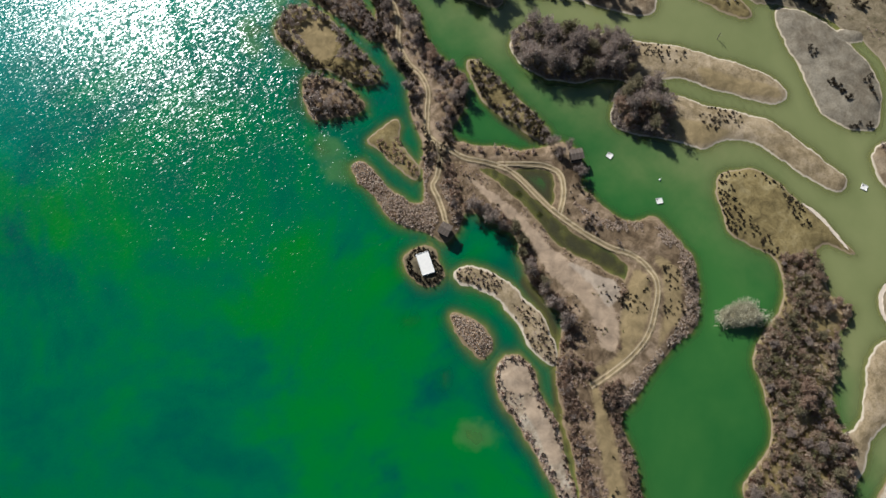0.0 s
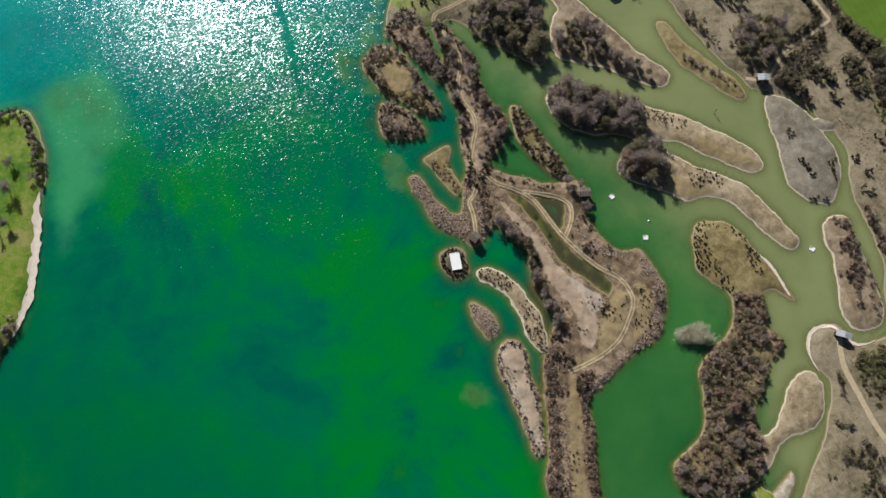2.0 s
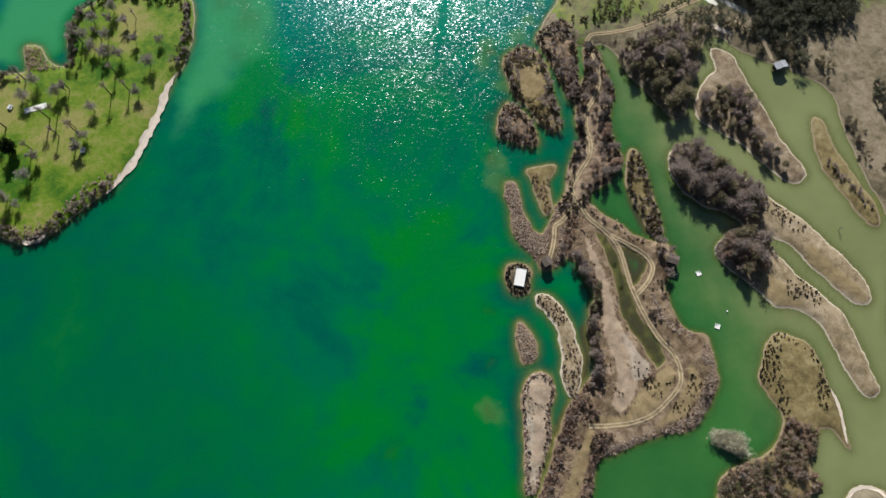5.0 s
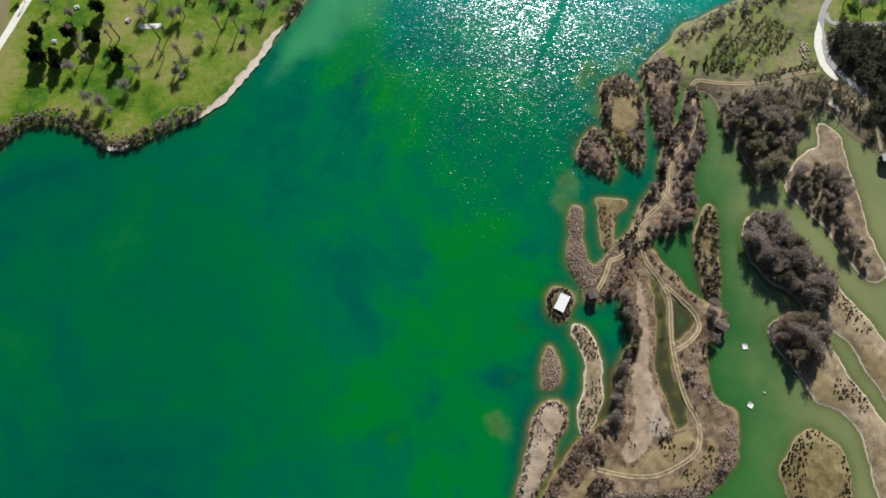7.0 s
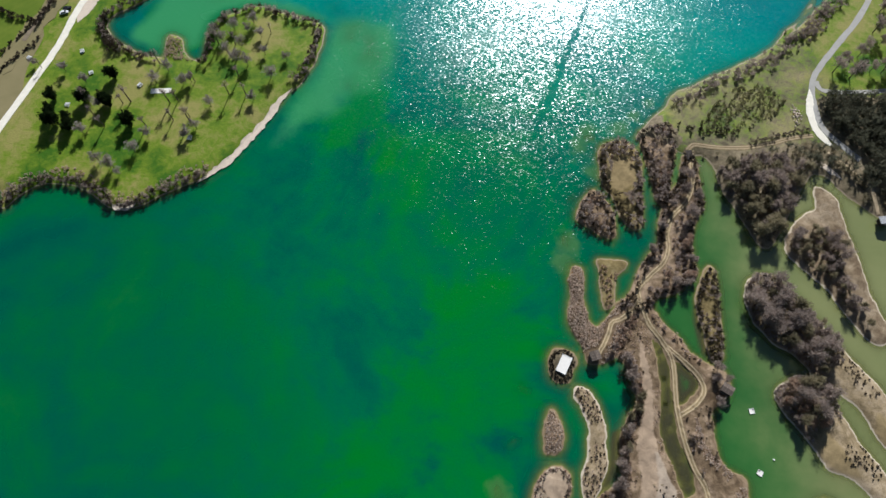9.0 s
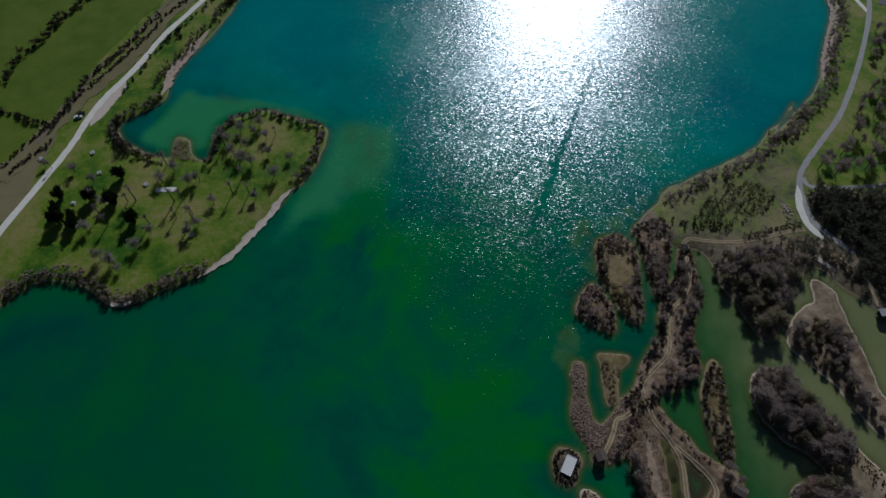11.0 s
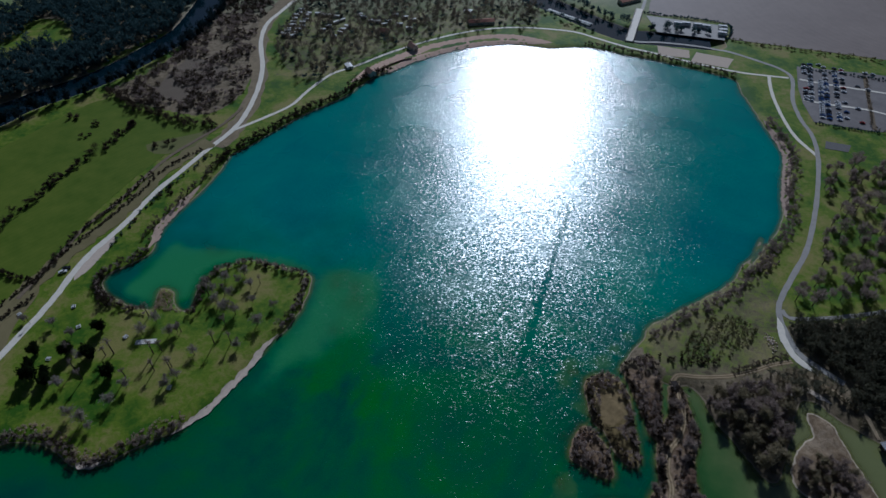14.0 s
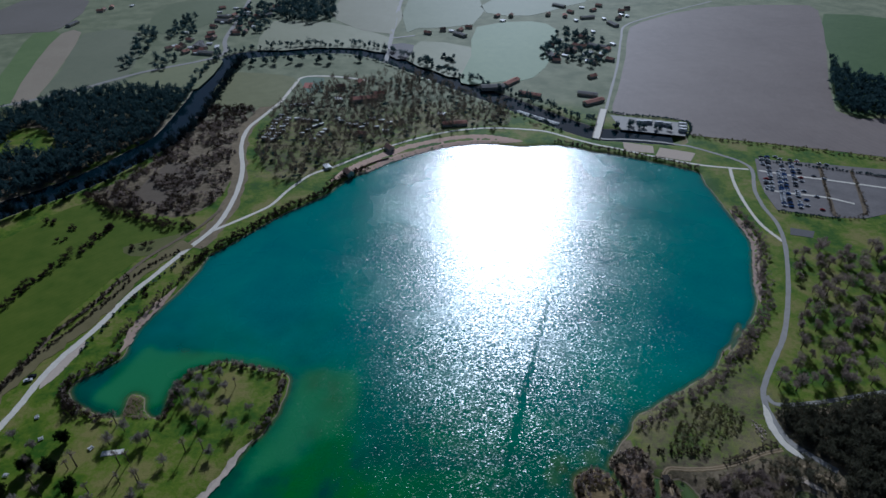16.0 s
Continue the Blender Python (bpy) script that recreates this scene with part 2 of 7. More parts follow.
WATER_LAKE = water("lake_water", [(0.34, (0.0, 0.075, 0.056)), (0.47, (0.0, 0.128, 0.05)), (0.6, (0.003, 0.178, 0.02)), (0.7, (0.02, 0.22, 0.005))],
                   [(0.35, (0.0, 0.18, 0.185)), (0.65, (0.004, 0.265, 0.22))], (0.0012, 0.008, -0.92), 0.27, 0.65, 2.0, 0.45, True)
WATER_POND = water("pond_water", [(0.35, (0.02, 0.112, 0.022)), (0.65, (0.045, 0.15, 0.03))], [(0.35, (0.178, 0.20, 0.074)), (0.65, (0.235, 0.248, 0.1))],
                   (0.02, 0.003, -1.85), 0.2, 0.12, 0.9, 0.3, other=(0.043, -0.0257, -4.8))
WATER_RIVER = water("river_water", [(0.3, (0.003, 0.012, 0.02)), (0.7, (0.005, 0.02, 0.03))], [(0.3, (0.003, 0.012, 0.02)), (0.7, (0.005, 0.02, 0.03))], (0, 0, 0), 0.06, 0.0, 0.9, 0.01)

RIM_PALE, RIM_DARK = (0.52, 0.43, 0.32), (0.26, 0.19, 0.11)
GROUND = land("ground_turf", (0.11, 0.09, 0.05), (0.23, 0.18, 0.11), (0.31, 0.25, 0.165), (0.33, 0.26, 0.18),
              meadow=((0.045, 0.125, 0.004), (0.145, 0.215, 0.012), (0.27, 0.25, 0.07)), gloss=(0.7, 0.12))
TURF_BROWN = land("turf_brown", (0.09, 0.06, 0.035), (0.20, 0.14, 0.085), (0.35, 0.255, 0.17), RIM_DARK, seed=1)
TURF_OLIVE = land("turf_olive", (0.12, 0.09, 0.04), (0.23, 0.175, 0.075), (0.30, 0.24, 0.12), (0.31, 0.235, 0.15), seed=2)
TURF_SAND = land("turf_sand", (0.24, 0.18, 0.12), (0.40, 0.32, 0.23), (0.52, 0.44, 0.34), RIM_DARK, seed=3)
TURF_GOLD = land("turf_gold", (0.19, 0.14, 0.075), (0.31, 0.235, 0.14), (0.42, 0.325, 0.215), (0.55, 0.46, 0.35), seed=4)
TURF_DARK = land("turf_dark", (0.06, 0.05, 0.03), (0.13, 0.105, 0.065), (0.22, 0.175, 0.11), RIM_DARK, seed=6)
TURF_DUN = land("turf_dun", (0.15, 0.105, 0.065), (0.255, 0.19, 0.12), (0.34, 0.265, 0.18), (0.54, 0.45, 0.34), seed=7)
TURF_GREY = land("turf_grey", (0.15, 0.12, 0.085), (0.22, 0.185, 0.135), (0.28, 0.24, 0.18), RIM_PALE, seed=5)
SAND_PATCH = plain("pale_sand", (0.64, 0.53, 0.42), 1.0, 0.12, 0.8)
BARK = plain("bark", (0.09, 0.07, 0.055), 0.95, 0.3, 2.0)
TWIG_GREY = twigs("twig_grey", (0.23, 0.185, 0.157), (0.49, 0.40, 0.345))
TWIG_RED = twigs("twig_red", (0.24, 0.165, 0.12), (0.52, 0.38, 0.285))
TWIG_TAN = twigs("twig_tan", (0.27, 0.205, 0.145), (0.60, 0.48, 0.36))
TWIG_DARK_SHADE = twigs("twig_dark_shade", (0.03, 0.025, 0.018), (0.11, 0.085, 0.06))
STRAW = twigs("straw", (0.36, 0.265, 0.205), (0.66, 0.52, 0.43))
PALE_STRAW = twigs("pale_straw", (0.46, 0.36, 0.28), (0.74, 0.62, 0.52))
OLIVE_BUSH = twigs("olive_bush", (0.13, 0.125, 0.05), (0.36, 0.33, 0.17))
LIME_BUSH = twigs("lime_bush", (0.12, 0.13, 0.03), (0.34, 0.34, 0.12))
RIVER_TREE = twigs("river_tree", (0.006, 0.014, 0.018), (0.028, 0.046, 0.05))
EVERGREEN = twigs("evergreen", (0.008, 0.016, 0.006), (0.03, 0.045, 0.015))
FOREST_HAZE = twigs("forest_haze_twig", (0.025, 0.055, 0.062), (0.095, 0.15, 0.15))
WOOD_TWIG = twigs("wood_twig", (0.10, 0.085, 0.06), (0.27, 0.22, 0.165))
WOODLAND = twigs("woodland_twig", (0.07, 0.073, 0.048), (0.215, 0.205, 0.14))
MOSSY_TWIG = twigs("mossy_twig", (0.14, 0.122, 0.075), (0.40, 0.345, 0.215))
PALE_TWIG = twigs("pale_twig", (0.21, 0.18, 0.16), (0.42, 0.37, 0.335))
WILLOW_TWIG = twigs("willow_twig", (0.42, 0.385, 0.27), (0.72, 0.67, 0.52))
GRAVEL = plain("gravel", (0.80, 0.74, 0.62), 0.65, 0.12, 0.6)
DIRT = plain("brown_dirt", (0.21, 0.165, 0.11), 1.0, 0.25, 0.5)
RUT = plain("rut_soil", (0.44, 0.34, 0.215), 1.0, 0.2, 0.9)
VERGE_DRY = field_material("verge_dry", (0.15, 0.135, 0.055), (0.27, 0.225, 0.115), 50, 3.0, 0.12, 0.08)
VERGE = plain("verge_grass", (0.27, 0.205, 0.11), 1.0, 0.3, 0.8)
ASPHALT = plain("old_asphalt", (0.19, 0.17, 0.16), 0.6, 0.28, 0.07)
ROAD_GREY = plain("road_grey", (0.36, 0.34, 0.31), 0.65, 0.15, 0.4)
WHITE_PAINT = plain("white_paint", (0.8, 0.79, 0.76), 0.5, 0.06, 1.0)
DECK_WHITE = plain("white_shingle", (0.80, 0.76, 0.70), 0.9, 0.10, 1.2)
WOOD_GREY = plain("weathered_wood", (0.21, 0.18, 0.15), 0.85, 0.25, 2.0)
WOOD_DARK = plain("dark_wood", (0.05, 0.04, 0.035), 0.85, 0.3, 2.0)
ROOF_GREY = plain("grey_felt", (0.15, 0.145, 0.14), 0.8, 0.2, 1.0)
ROOF_WOOD = plain("brown_shingle", (0.13, 0.10, 0.08), 0.85, 0.25, 1.0)
ROOF_PALE = plain("pale_felt", (0.46, 0.46, 0.47), 0.7, 0.15, 1.0)
ROOF_RED = plain("red_tiles", (0.44, 0.21, 0.15), 0.85, 0.25, 0.6)
ROOF_BROWN = plain("brown_tiles", (0.32, 0.2, 0.15), 0.85, 0.25, 0.6)
PLASTER = plain("pale_plaster", (0.55, 0.50, 0.43), 0.9, 0.12, 0.5)
GLASS = plain("dark_glass", (0.02, 0.025, 0.03), 0.08, 0.2, 0.5)
HUB = plain("hub_metal", (0.55, 0.56, 0.58), 0.35, 0.1, 3.0, 0.9)
RUBBER = plain("rubber", (0.02, 0.02, 0.02), 0.8, 0.2, 3.0)
CAR_PAINTS = [plain("car_" + n, c, 0.25, 0.04, 0.5, 0.0) for n, c in (
    ("white", (0.75, 0.75, 0.76)), ("silver", (0.5, 0.52, 0.55)), ("blue", (0.04, 0.09, 0.25)), ("black", (0.02, 0.02, 0.025)), ("grey", (0.16, 0.17, 0.19)), ("red", (0.3, 0.03, 0.03)))]


# ---- building blocks ----
def to_mesh(name, verts, faces, mat=None, smooth=False):
    """A mesh from arrays of places and of faces with equally many corners."""
    me = bpy.data.meshes.new(name)
    verts, faces = np.asarray(verts, dtype=np.float32), np.asarray(faces, dtype=np.int32)
    me.vertices.add(len(verts))
    me.vertices.foreach_set("co", verts.ravel())
    k = faces.shape[1]
    me.loops.add(faces.size)
    me.loops.foreach_set("vertex_index", faces.ravel())
    me.polygons.add(len(faces))
    me.polygons.foreach_set("loop_start", np.arange(0, faces.size, k, dtype=np.int32))
    me.polygons.foreach_set("use_smooth", np.full(len(faces), smooth))
    me.update(calc_edges=True)
    if mat:
        me.materials.append(mat)
    return me


def part(name, data, mat, parent=None, label="", at=None):
    """Links a bmesh or a mesh as one object under a thing or part."""
    if isinstance(data, bmesh.types.BMesh):
        me = bpy.data.meshes.new(name)
        data.to_mesh(me)
        data.free()
    else:
        me = data
    if mat and not me.materials:
        me.materials.append(mat)
    ob = new(name, me)
    if parent:
        ob.parent = parent
    if at:
        ob.matrix_basis = at
    return tagged(ob, label) if label else ob


def empty(name, label, category, group="", kind=""):
    return tagged(new(name), label, category, group, kind)


def box(bm, x, y, z, sx, sy, sz, turn=0.0, bevel=0.0):
    """A bevelled block whose base stands at z."""
    r = bmesh.ops.create_cube(bm, size=1.0, matrix=pose(x, y, z + sz / 2, 0, 0, turn) @ Matrix.Diagonal((sx, sy, sz, 1)))
    if bevel:
        es = list({e for v in r["verts"] for e in v.link_edges})
        bmesh.ops.bevel(bm, geom=es, offset=bevel, segments=1, affect="EDGES")
    return bm


def block(x, y, z, sx, sy, sz, turn=0.0, bevel=0.0):
    return box(bmesh.new(), x, y, z, sx, sy, sz, turn, bevel)


def rod(bm, a, b, r0, r1, sides=6):
    a, b = Vector(a), Vector(b)
    m = Matrix.Translation((a + b) / 2) @ (b - a).to_track_quat("Z", "Y").to_matrix().to_4x4()
    bmesh.ops.create_cone(bm, cap_ends=True, segments=sides, radius1=r0, radius2=r1, depth=(b - a).length, matrix=m)
    return bm


def smooth_line(pts, closed=True, n=4):
    """A Catmull-Rom line through the points of a plan."""
    p = np.array(pts, dtype=float)
    k = len(p)
    out = []
    for i in range(k if closed else k - 1):
        a, b, c, d = (p[(i + j) % k] if closed else p[min(max(i + j, 0), k - 1)] for j in (-1, 0, 1, 2))
        for s in np.arange(n) / n:
            out.append(0.5 * (2 * b + (c - a) * s + (2 * a - 5 * b + 4 * c - d) * s * s + (3 * b - a - 3 * c + d) * s ** 3))
    if not closed:
        out.append(p[-1])
    return np.array(out)


def inland(pts, off):
    """The same line, moved to its left."""
    line = smooth_line(pts, False, 2)
    t = np.gradient(line, axis=0)
    t /= np.linalg.norm(t, axis=1)[:, None] + 1e-9
    return [tuple(q) for q in line + np.stack([-t[:, 1], t[:, 0]], 1) * off]


def line_distance(line, x, y, closed):
    a = line if closed else line[:-1]
    b = np.roll(line, -1, 0) if closed else line[1:]
    best = np.full(x.shape, 1e9)
    for (ax, ay), (bx, by) in zip(a, b):
        dx, dy = bx - ax, by - ay
        s = np.clip(((x - ax) * dx + (y - ay) * dy) / (dx * dx + dy * dy + 1e-9), 0, 1)
        best = np.minimum(best, (x - ax - s * dx) ** 2 + (y - ay - s * dy) ** 2)
    return np.sqrt(best)


def inside(line, x, y):
    hit = np.zeros(x.shape, bool)
    for (ax, ay), (bx, by) in zip(line, np.roll(line, -1, 0)):
        if ay != by:
            hit ^= ((ay > y) != (by > y)) & (x < (bx - ax) * (y - ay) / (by - ay) + ax)
    return hit


def depth_in(line, x, y):
    """How far a place lies inside a closed line; below zero outside."""
    d = line_distance(line, x, y, True)
    return np.where(inside(line, x, y), d, -d)


def swell(x, y):
    return (np.sin(x * 0.31 + 1.7 * np.sin(y * 0.13)) + np.sin(y * 0.37 + 1.3 * np.sin(x * 0.17)) + 0.6 * np.sin(x * 0.9 + y * 0.7) + 0.5 * np.sin(x * 1.3 - y * 1.1)) / 3.1


def bank(d, top, rough, reach=2.2, floor=-2.8):
    """The height of the land from the distance to its shore, and of the bed outside it."""
    return np.where(d > 0, top * (1 - np.exp(-np.maximum(d, 0) / reach)), np.maximum(d * 0.26, floor))


class Mass:
    """A piece of land with its outlines and pools."""

    def __init__(self, outlines, pools=(), top=0.9, rough=0.3):
        self.outlines, self.pools = [smooth_line(o) for o in outlines], [smooth_line(o) for o in pools]
        self.top, self.rough = top, rough
        every = np.concatenate(self.outlines)
        self.low, self.high = every.min(0) - 10, every.max(0) + 10

    def depth(self, x, y):
        d = np.full(x.shape, -1e9)
        for o in self.outlines:
            d = np.maximum(d, depth_in(o, x, y))
        for o in self.pools:
            d = np.minimum(d, -depth_in(o, x, y))
        return d

    def height(self, x, y):
        # a wavering shore, a worn crown
        d = self.depth(x, y) + 0.45 * swell(x * 1.9, y * 1.9) + 0.25 * swell(x * 4.1 + 3, y * 4.3)
        return bank(d, self.top, self.rough) + self.rough * (swell(x * 1.3, y * 1.3) + 0.5 * swell(x * 3.1 + 5, y * 2.9)) * np.clip(d / 3, 0, 1)


MASSES = []


def land_z(x, y):
    """The height of the ground, island or not, at places of the plan."""
    x, y = np.atleast_1d(np.asarray(x, float)), np.atleast_1d(np.asarray(y, float))
    z = ground_height(x, y)
    for m in MASSES:
        near = (x > m.low[0]) & (x < m.high[0]) & (y > m.low[1]) & (y < m.high[1])
        if near.any():
            z[near] = np.maximum(z[near], m.height(x[near], y[near]))
    return z


def grid_mesh(name, xs, ys, z, keep=None, mat=None):
    nx, ny = len(xs), len(ys)
    X, Y = np.meshgrid(xs, ys)
    verts = np.stack([X.ravel(), Y.ravel(), z.ravel()], 1)
    i = np.arange(nx * ny).reshape(ny, nx)
    faces = np.stack([i[:-1, :-1].ravel(), i[:-1, 1:].ravel(), i[1:, 1:].ravel(), i[1:, :-1].ravel()], 1)
    if keep is not None:
        k = keep.ravel()
        faces = faces[k[faces].any(1)]
        used = np.unique(faces)
        remap = np.zeros(nx * ny, int)
        remap[used] = np.arange(len(used))
        verts, faces = verts[used], remap[faces]
    return to_mesh(name, verts, faces, mat, True)


def island(name, label, mat, outlines, pools=(), top=0.9, step=0.8, rough=0.3):
    m = Mass(outlines, pools, top, rough)
    MASSES.append(m)
    xs, ys = np.arange(m.low[0], m.high[0] + step, step), np.arange(m.low[1], m.high[1] + step, step)
    X, Y = np.meshgrid(xs, ys)
    z = m.height(X, Y)
    keep = z > -2.75
    me = grid_mesh(name, xs, ys, z, keep, mat)
    co = np.empty(len(me.vertices) * 3, np.float32)
    me.vertices.foreach_get("co", co)
    for zone, areas, soft in ZONES:
        value = np.zeros(len(co) // 3, np.float32)
        for area in areas:
            value = np.maximum(value, np.clip(0.5 + depth_in(smooth_line(area), co[0::3], co[1::3]) / soft, 0, 1))
        me.attributes.new(zone, "FLOAT", "POINT").data.foreach_set("value", value.astype(np.float32))
    return tagged(new(name, me), label, "island", "islands in the lake and ponds", "structure")


def strip(name, label, pts, width, mat, lift=0.06, category="road", parent=None, offset=0.0, wobble=0.12, kind="structure", taper=False):
    """A road or track laid on the ground along a line of the plan."""
    line = smooth_line(pts, False, 6)
    t = np.gradient(line, axis=0)
    t /= np.linalg.norm(t, axis=1)[:, None] + 1e-9
    nrm = np.stack([-t[:, 1], t[:, 0]], 1)
    line = line + nrm * offset
    cols = []
    rng = np.random.RandomState(len(name) * 7 + len(pts))
    for s in (-0.5, -0.25, 0.25, 0.5):
        w = width * s * (1 + wobble * rng.uniform(-1, 1, len(line)) * (abs(s) > 0.4))
        if taper:
            w = w * np.clip(np.sin(np.linspace(0, math.pi, len(line))) * 1.6, 0.03, 1)
        cols.append(line + nrm * np.asarray(w)[:, None])
    P = np.stack(cols, 1)
    Z = land_z(P[..., 0].ravel(), P[..., 1].ravel()).reshape(P.shape[:2])
    Z = np.maximum(Z, 0.25) + lift
    V = np.concatenate([P, Z[..., None]], 2)
    low = V.copy()
    low[..., 2] -= 0.12
    n, k = P.shape[:2]
    V = np.concatenate([V, low[:, [0, -1]]], 1)
    idx = np.arange(n * (k + 2)).reshape(n, k + 2)
    fs = []
    for a, b in ((0, 1), (1, 2), (2, 3), (k, 0), (3, k + 1)):
        fs.append(np.stack([idx[:-1, b], idx[:-1, a], idx[1:, a], idx[1:, b]], 1))
    me = to_mesh(name, V.reshape(-1, 3), np.concatenate(fs)[:, ::-1], mat)
    ob = new(name, me)
    if parent:
        ob.parent = parent
        return ob
    return tagged(ob, label, category, kind=kind)


def sheet(name, label, category, pts, mat, z, thick=0.25, n=2, kind="structure"):
    """A flat field, court or yard as a thin slab on the ground."""
    line = smooth_line(pts, True, n) if n > 1 else np.array(pts, float)
    bm = bmesh.new()
    f = bm.faces.new([bm.verts.new((x, y, z)) for x, y in line])
    if f.normal.z < 0 or f.calc_area() and f.normal.z == 0:
        f.normal_update()
    f.normal_update()
    if f.normal.z < 0:
        f.normal_flip()
    r = bmesh.ops.extrude_face_region(bm, geom=[f])
    for v in [g for g in r["geom"] if isinstance(g, bmesh.types.BMVert)]:
        v.co.z -= thick
    bmesh.ops.recalc_face_normals(bm, faces=bm.faces)
    bmesh.ops.triangulate(bm, faces=[g for g in bm.faces if len(g.verts) > 4])
    return tagged(part(name, bm, mat), label, category, kind=kind)


# ---- vegetation ----
def clear_of(p, gap=1.9):
    """Leaves out places on the tracks, huts and decks."""
    ok = np.ones(len(p), bool)
    for t in (TRACK_MAIN, TRACK_REED, TRACK_LOOP, TRACK_MEADOW):
        ok &= line_distance(smooth_line(t, False, 4), p[:, 0], p[:, 1], False) > gap
    for t in (TRACK_BLIND, TRACK_BLIND_NORTH, TRACK_SOUTH, HUT_SAND, ROAD_EAST, ROAD_WEST, ROAD_EAST_BRANCH, FOOTPATH_EAST, PROMENADE):
        ok &= line_distance(smooth_line(t, False, 3), p[:, 0], p[:, 1], False) > gap * 1.4
    for x, y in HIDES + [tuple(np.mean(DECK, 0))]:
        ok &= (p[:, 0] - x) ** 2 + (p[:, 1] - y) ** 2 > 3.6 ** 2
    return p[ok]


def clumped(p, least):
    """Keeps places in drifts, so that growth is thick here and thin there."""
    v = swell(p[:, 0] * 0.55, p[:, 1] * 0.55) + 0.7 * swell(p[:, 0] * 1.6 + 9, p[:, 1] * 1.5 - 4)
    return p[v > least]


def outside(p, areas):
    for a in areas:
        p = p[~inside(smooth_line(a, True, 3), p[:, 0], p[:, 1])]
    return p


def away(p, pts, gap):
    """Leaves out places near a line of the plan."""
    return p[line_distance(smooth_line(pts, False, 3), p[:, 0], p[:, 1], False) > gap]


def sprays(rng, centres, out, size, width, spread=0.7, up=0.35):
    """Thin twig sprays at the centres, pointing roughly outwards."""
    n = len(centres)
    d = out + rng.normal(0, spread, (n, 3)) + np.array([0, 0, up])
    d /= np.linalg.norm(d, axis=1)[:, None] + 1e-9
    side = np.cross(d, rng.normal(0, 1, (n, 3)))
    side /= np.linalg.norm(side, axis=1)[:, None] + 1e-9
    ln = size * rng.uniform(0.6, 1.4, n)[:, None]
    w = width * rng.uniform(0.6, 1.4, n)[:, None]
    a, b = centres - d * ln * 0.5, centres + d * ln * 0.5
    V = np.stack([a - side * w * 0.35, a + side * w * 0.35, b + side * w, b - side * w * 0.6], 1)
    return V.reshape(-1, 3)


def crown_cloud(rng, n, radius, low, high, lobes=8, flat=0.75):
    """Places of twigs in an uneven crown of several lobes, and the ways out of it."""
    mid = (low + high) / 2
    c = rng.normal(0, 1, (lobes, 3))
    c /= np.linalg.norm(c, axis=1)[:, None]
    c *= rng.uniform(0.35, 0.75, lobes)[:, None]
    c[0] = 0
    pick = rng.randint(0, lobes, n)
    u = rng.normal(0, 1, (n, 3))
    u /= np.linalg.norm(u, axis=1)[:, None]
    p = c[pick] + u * (rng.uniform(0.15, 1.2, n)[:, None] ** 0.8) * rng.uniform(0.22, 0.55, lobes)[pick][:, None]
    out = p / (np.linalg.norm(p, axis=1)[:, None] + 1e-6)
    p = p * np.array([radius, radius, (high - low) / 2 * 1.1]) + np.array([0, 0, mid])
    p[:, 2] = np.maximum(p[:, 2], 0.15)
    return p, out


def quads(n):
    return np.arange(n * 4).reshape(n, 4)


def tree_parts(rng, height, radius, n, size, width, lobes=9, low=0.32, lean=0.0):
    """Trunk with limbs as a bmesh, crown as a mesh array."""
    bm = bmesh.new()
    fork = height * low
    top = (lean * height, 0.0, height * 0.8)
    rod(bm, (0, 0, -0.4), (lean * fork, 0, fork), height * 0.026, height * 0.019, 7)
    rod(bm, (lean * fork, 0, fork), top, height * 0.019, height * 0.005, 6)
    for i in range(7):
        a = i * 2.4 + rng.uniform(-0.4, 0.4)
        s = rng.uniform(0.0, 0.6)
        base = Vector((lean * fork, 0, fork)).lerp(Vector(top), s)
        reach = radius * rng.uniform(0.5, 0.85) * (1 - 0.4 * s)
        rod(bm, base, base + Vector((math.cos(a) * reach, math.sin(a) * reach, height * rng.uniform(0.14, 0.3))), height * 0.011, height * 0.003, 4)
    p, out = crown_cloud(rng, n, radius, height * low * 0.9, height, lobes)
    p[:, 0] += lean * p[:, 2]
    return bm, sprays(rng, p, out, size, width)


def make_tree(name, label, category, rng, height, radius, n, size, width, mat, lobes=9, low=0.32, lean=0.0, group=""):
    tree = empty(name, label, category, group)
    bm, V = tree_parts(rng, height, radius, n, size, width, lobes, low, lean)
    part("trunk", bm, BARK, tree)
    part("crown", to_mesh("crown", V, quads(len(V) // 4), mat), mat, tree)
    return tree


def plant(protos, places, rng, lo=0.8, hi=1.2, sink=0.0):
    """Copies of the tree prototypes at places of the plan, each turned and sized its own way."""
    if not len(places):
        return
    z = land_z(places[:, 0], places[:, 1])
    for (x, y), h in zip(places, z):
        if h < 0.02:
            continue
        s = rng.uniform(lo, hi)
        m = pose(x, y, h - sink, 0, 0, rng.uniform(0, 360)) @ Matrix.Diagonal((s * rng.uniform(0.9, 1.1), s * rng.uniform(0.9, 1.1), s, 1))
        copy_thing(protos[rng.randint(len(protos))], m)


def in_area(poly, spacing, rng, jitter=0.42):
    """Places spread over a closed area, about so far apart."""
    line = smooth_line(poly, True, 3)
    lo, hi = line.min(0), line.max(0)
    gx, gy = np.meshgrid(np.arange(lo[0], hi[0], spacing), np.arange(lo[1], hi[1], spacing))
    p = np.stack([gx.ravel(), gy.ravel()], 1)
    p = p + rng.uniform(-jitter, jitter, p.shape) * spacing
    return p[inside(line, p[:, 0], p[:, 1])]


def rim(poly, spacing, rng, lo, hi):
    """Places in a band along the shore of an area, so far from it."""
    p = in_area(poly, spacing, rng)
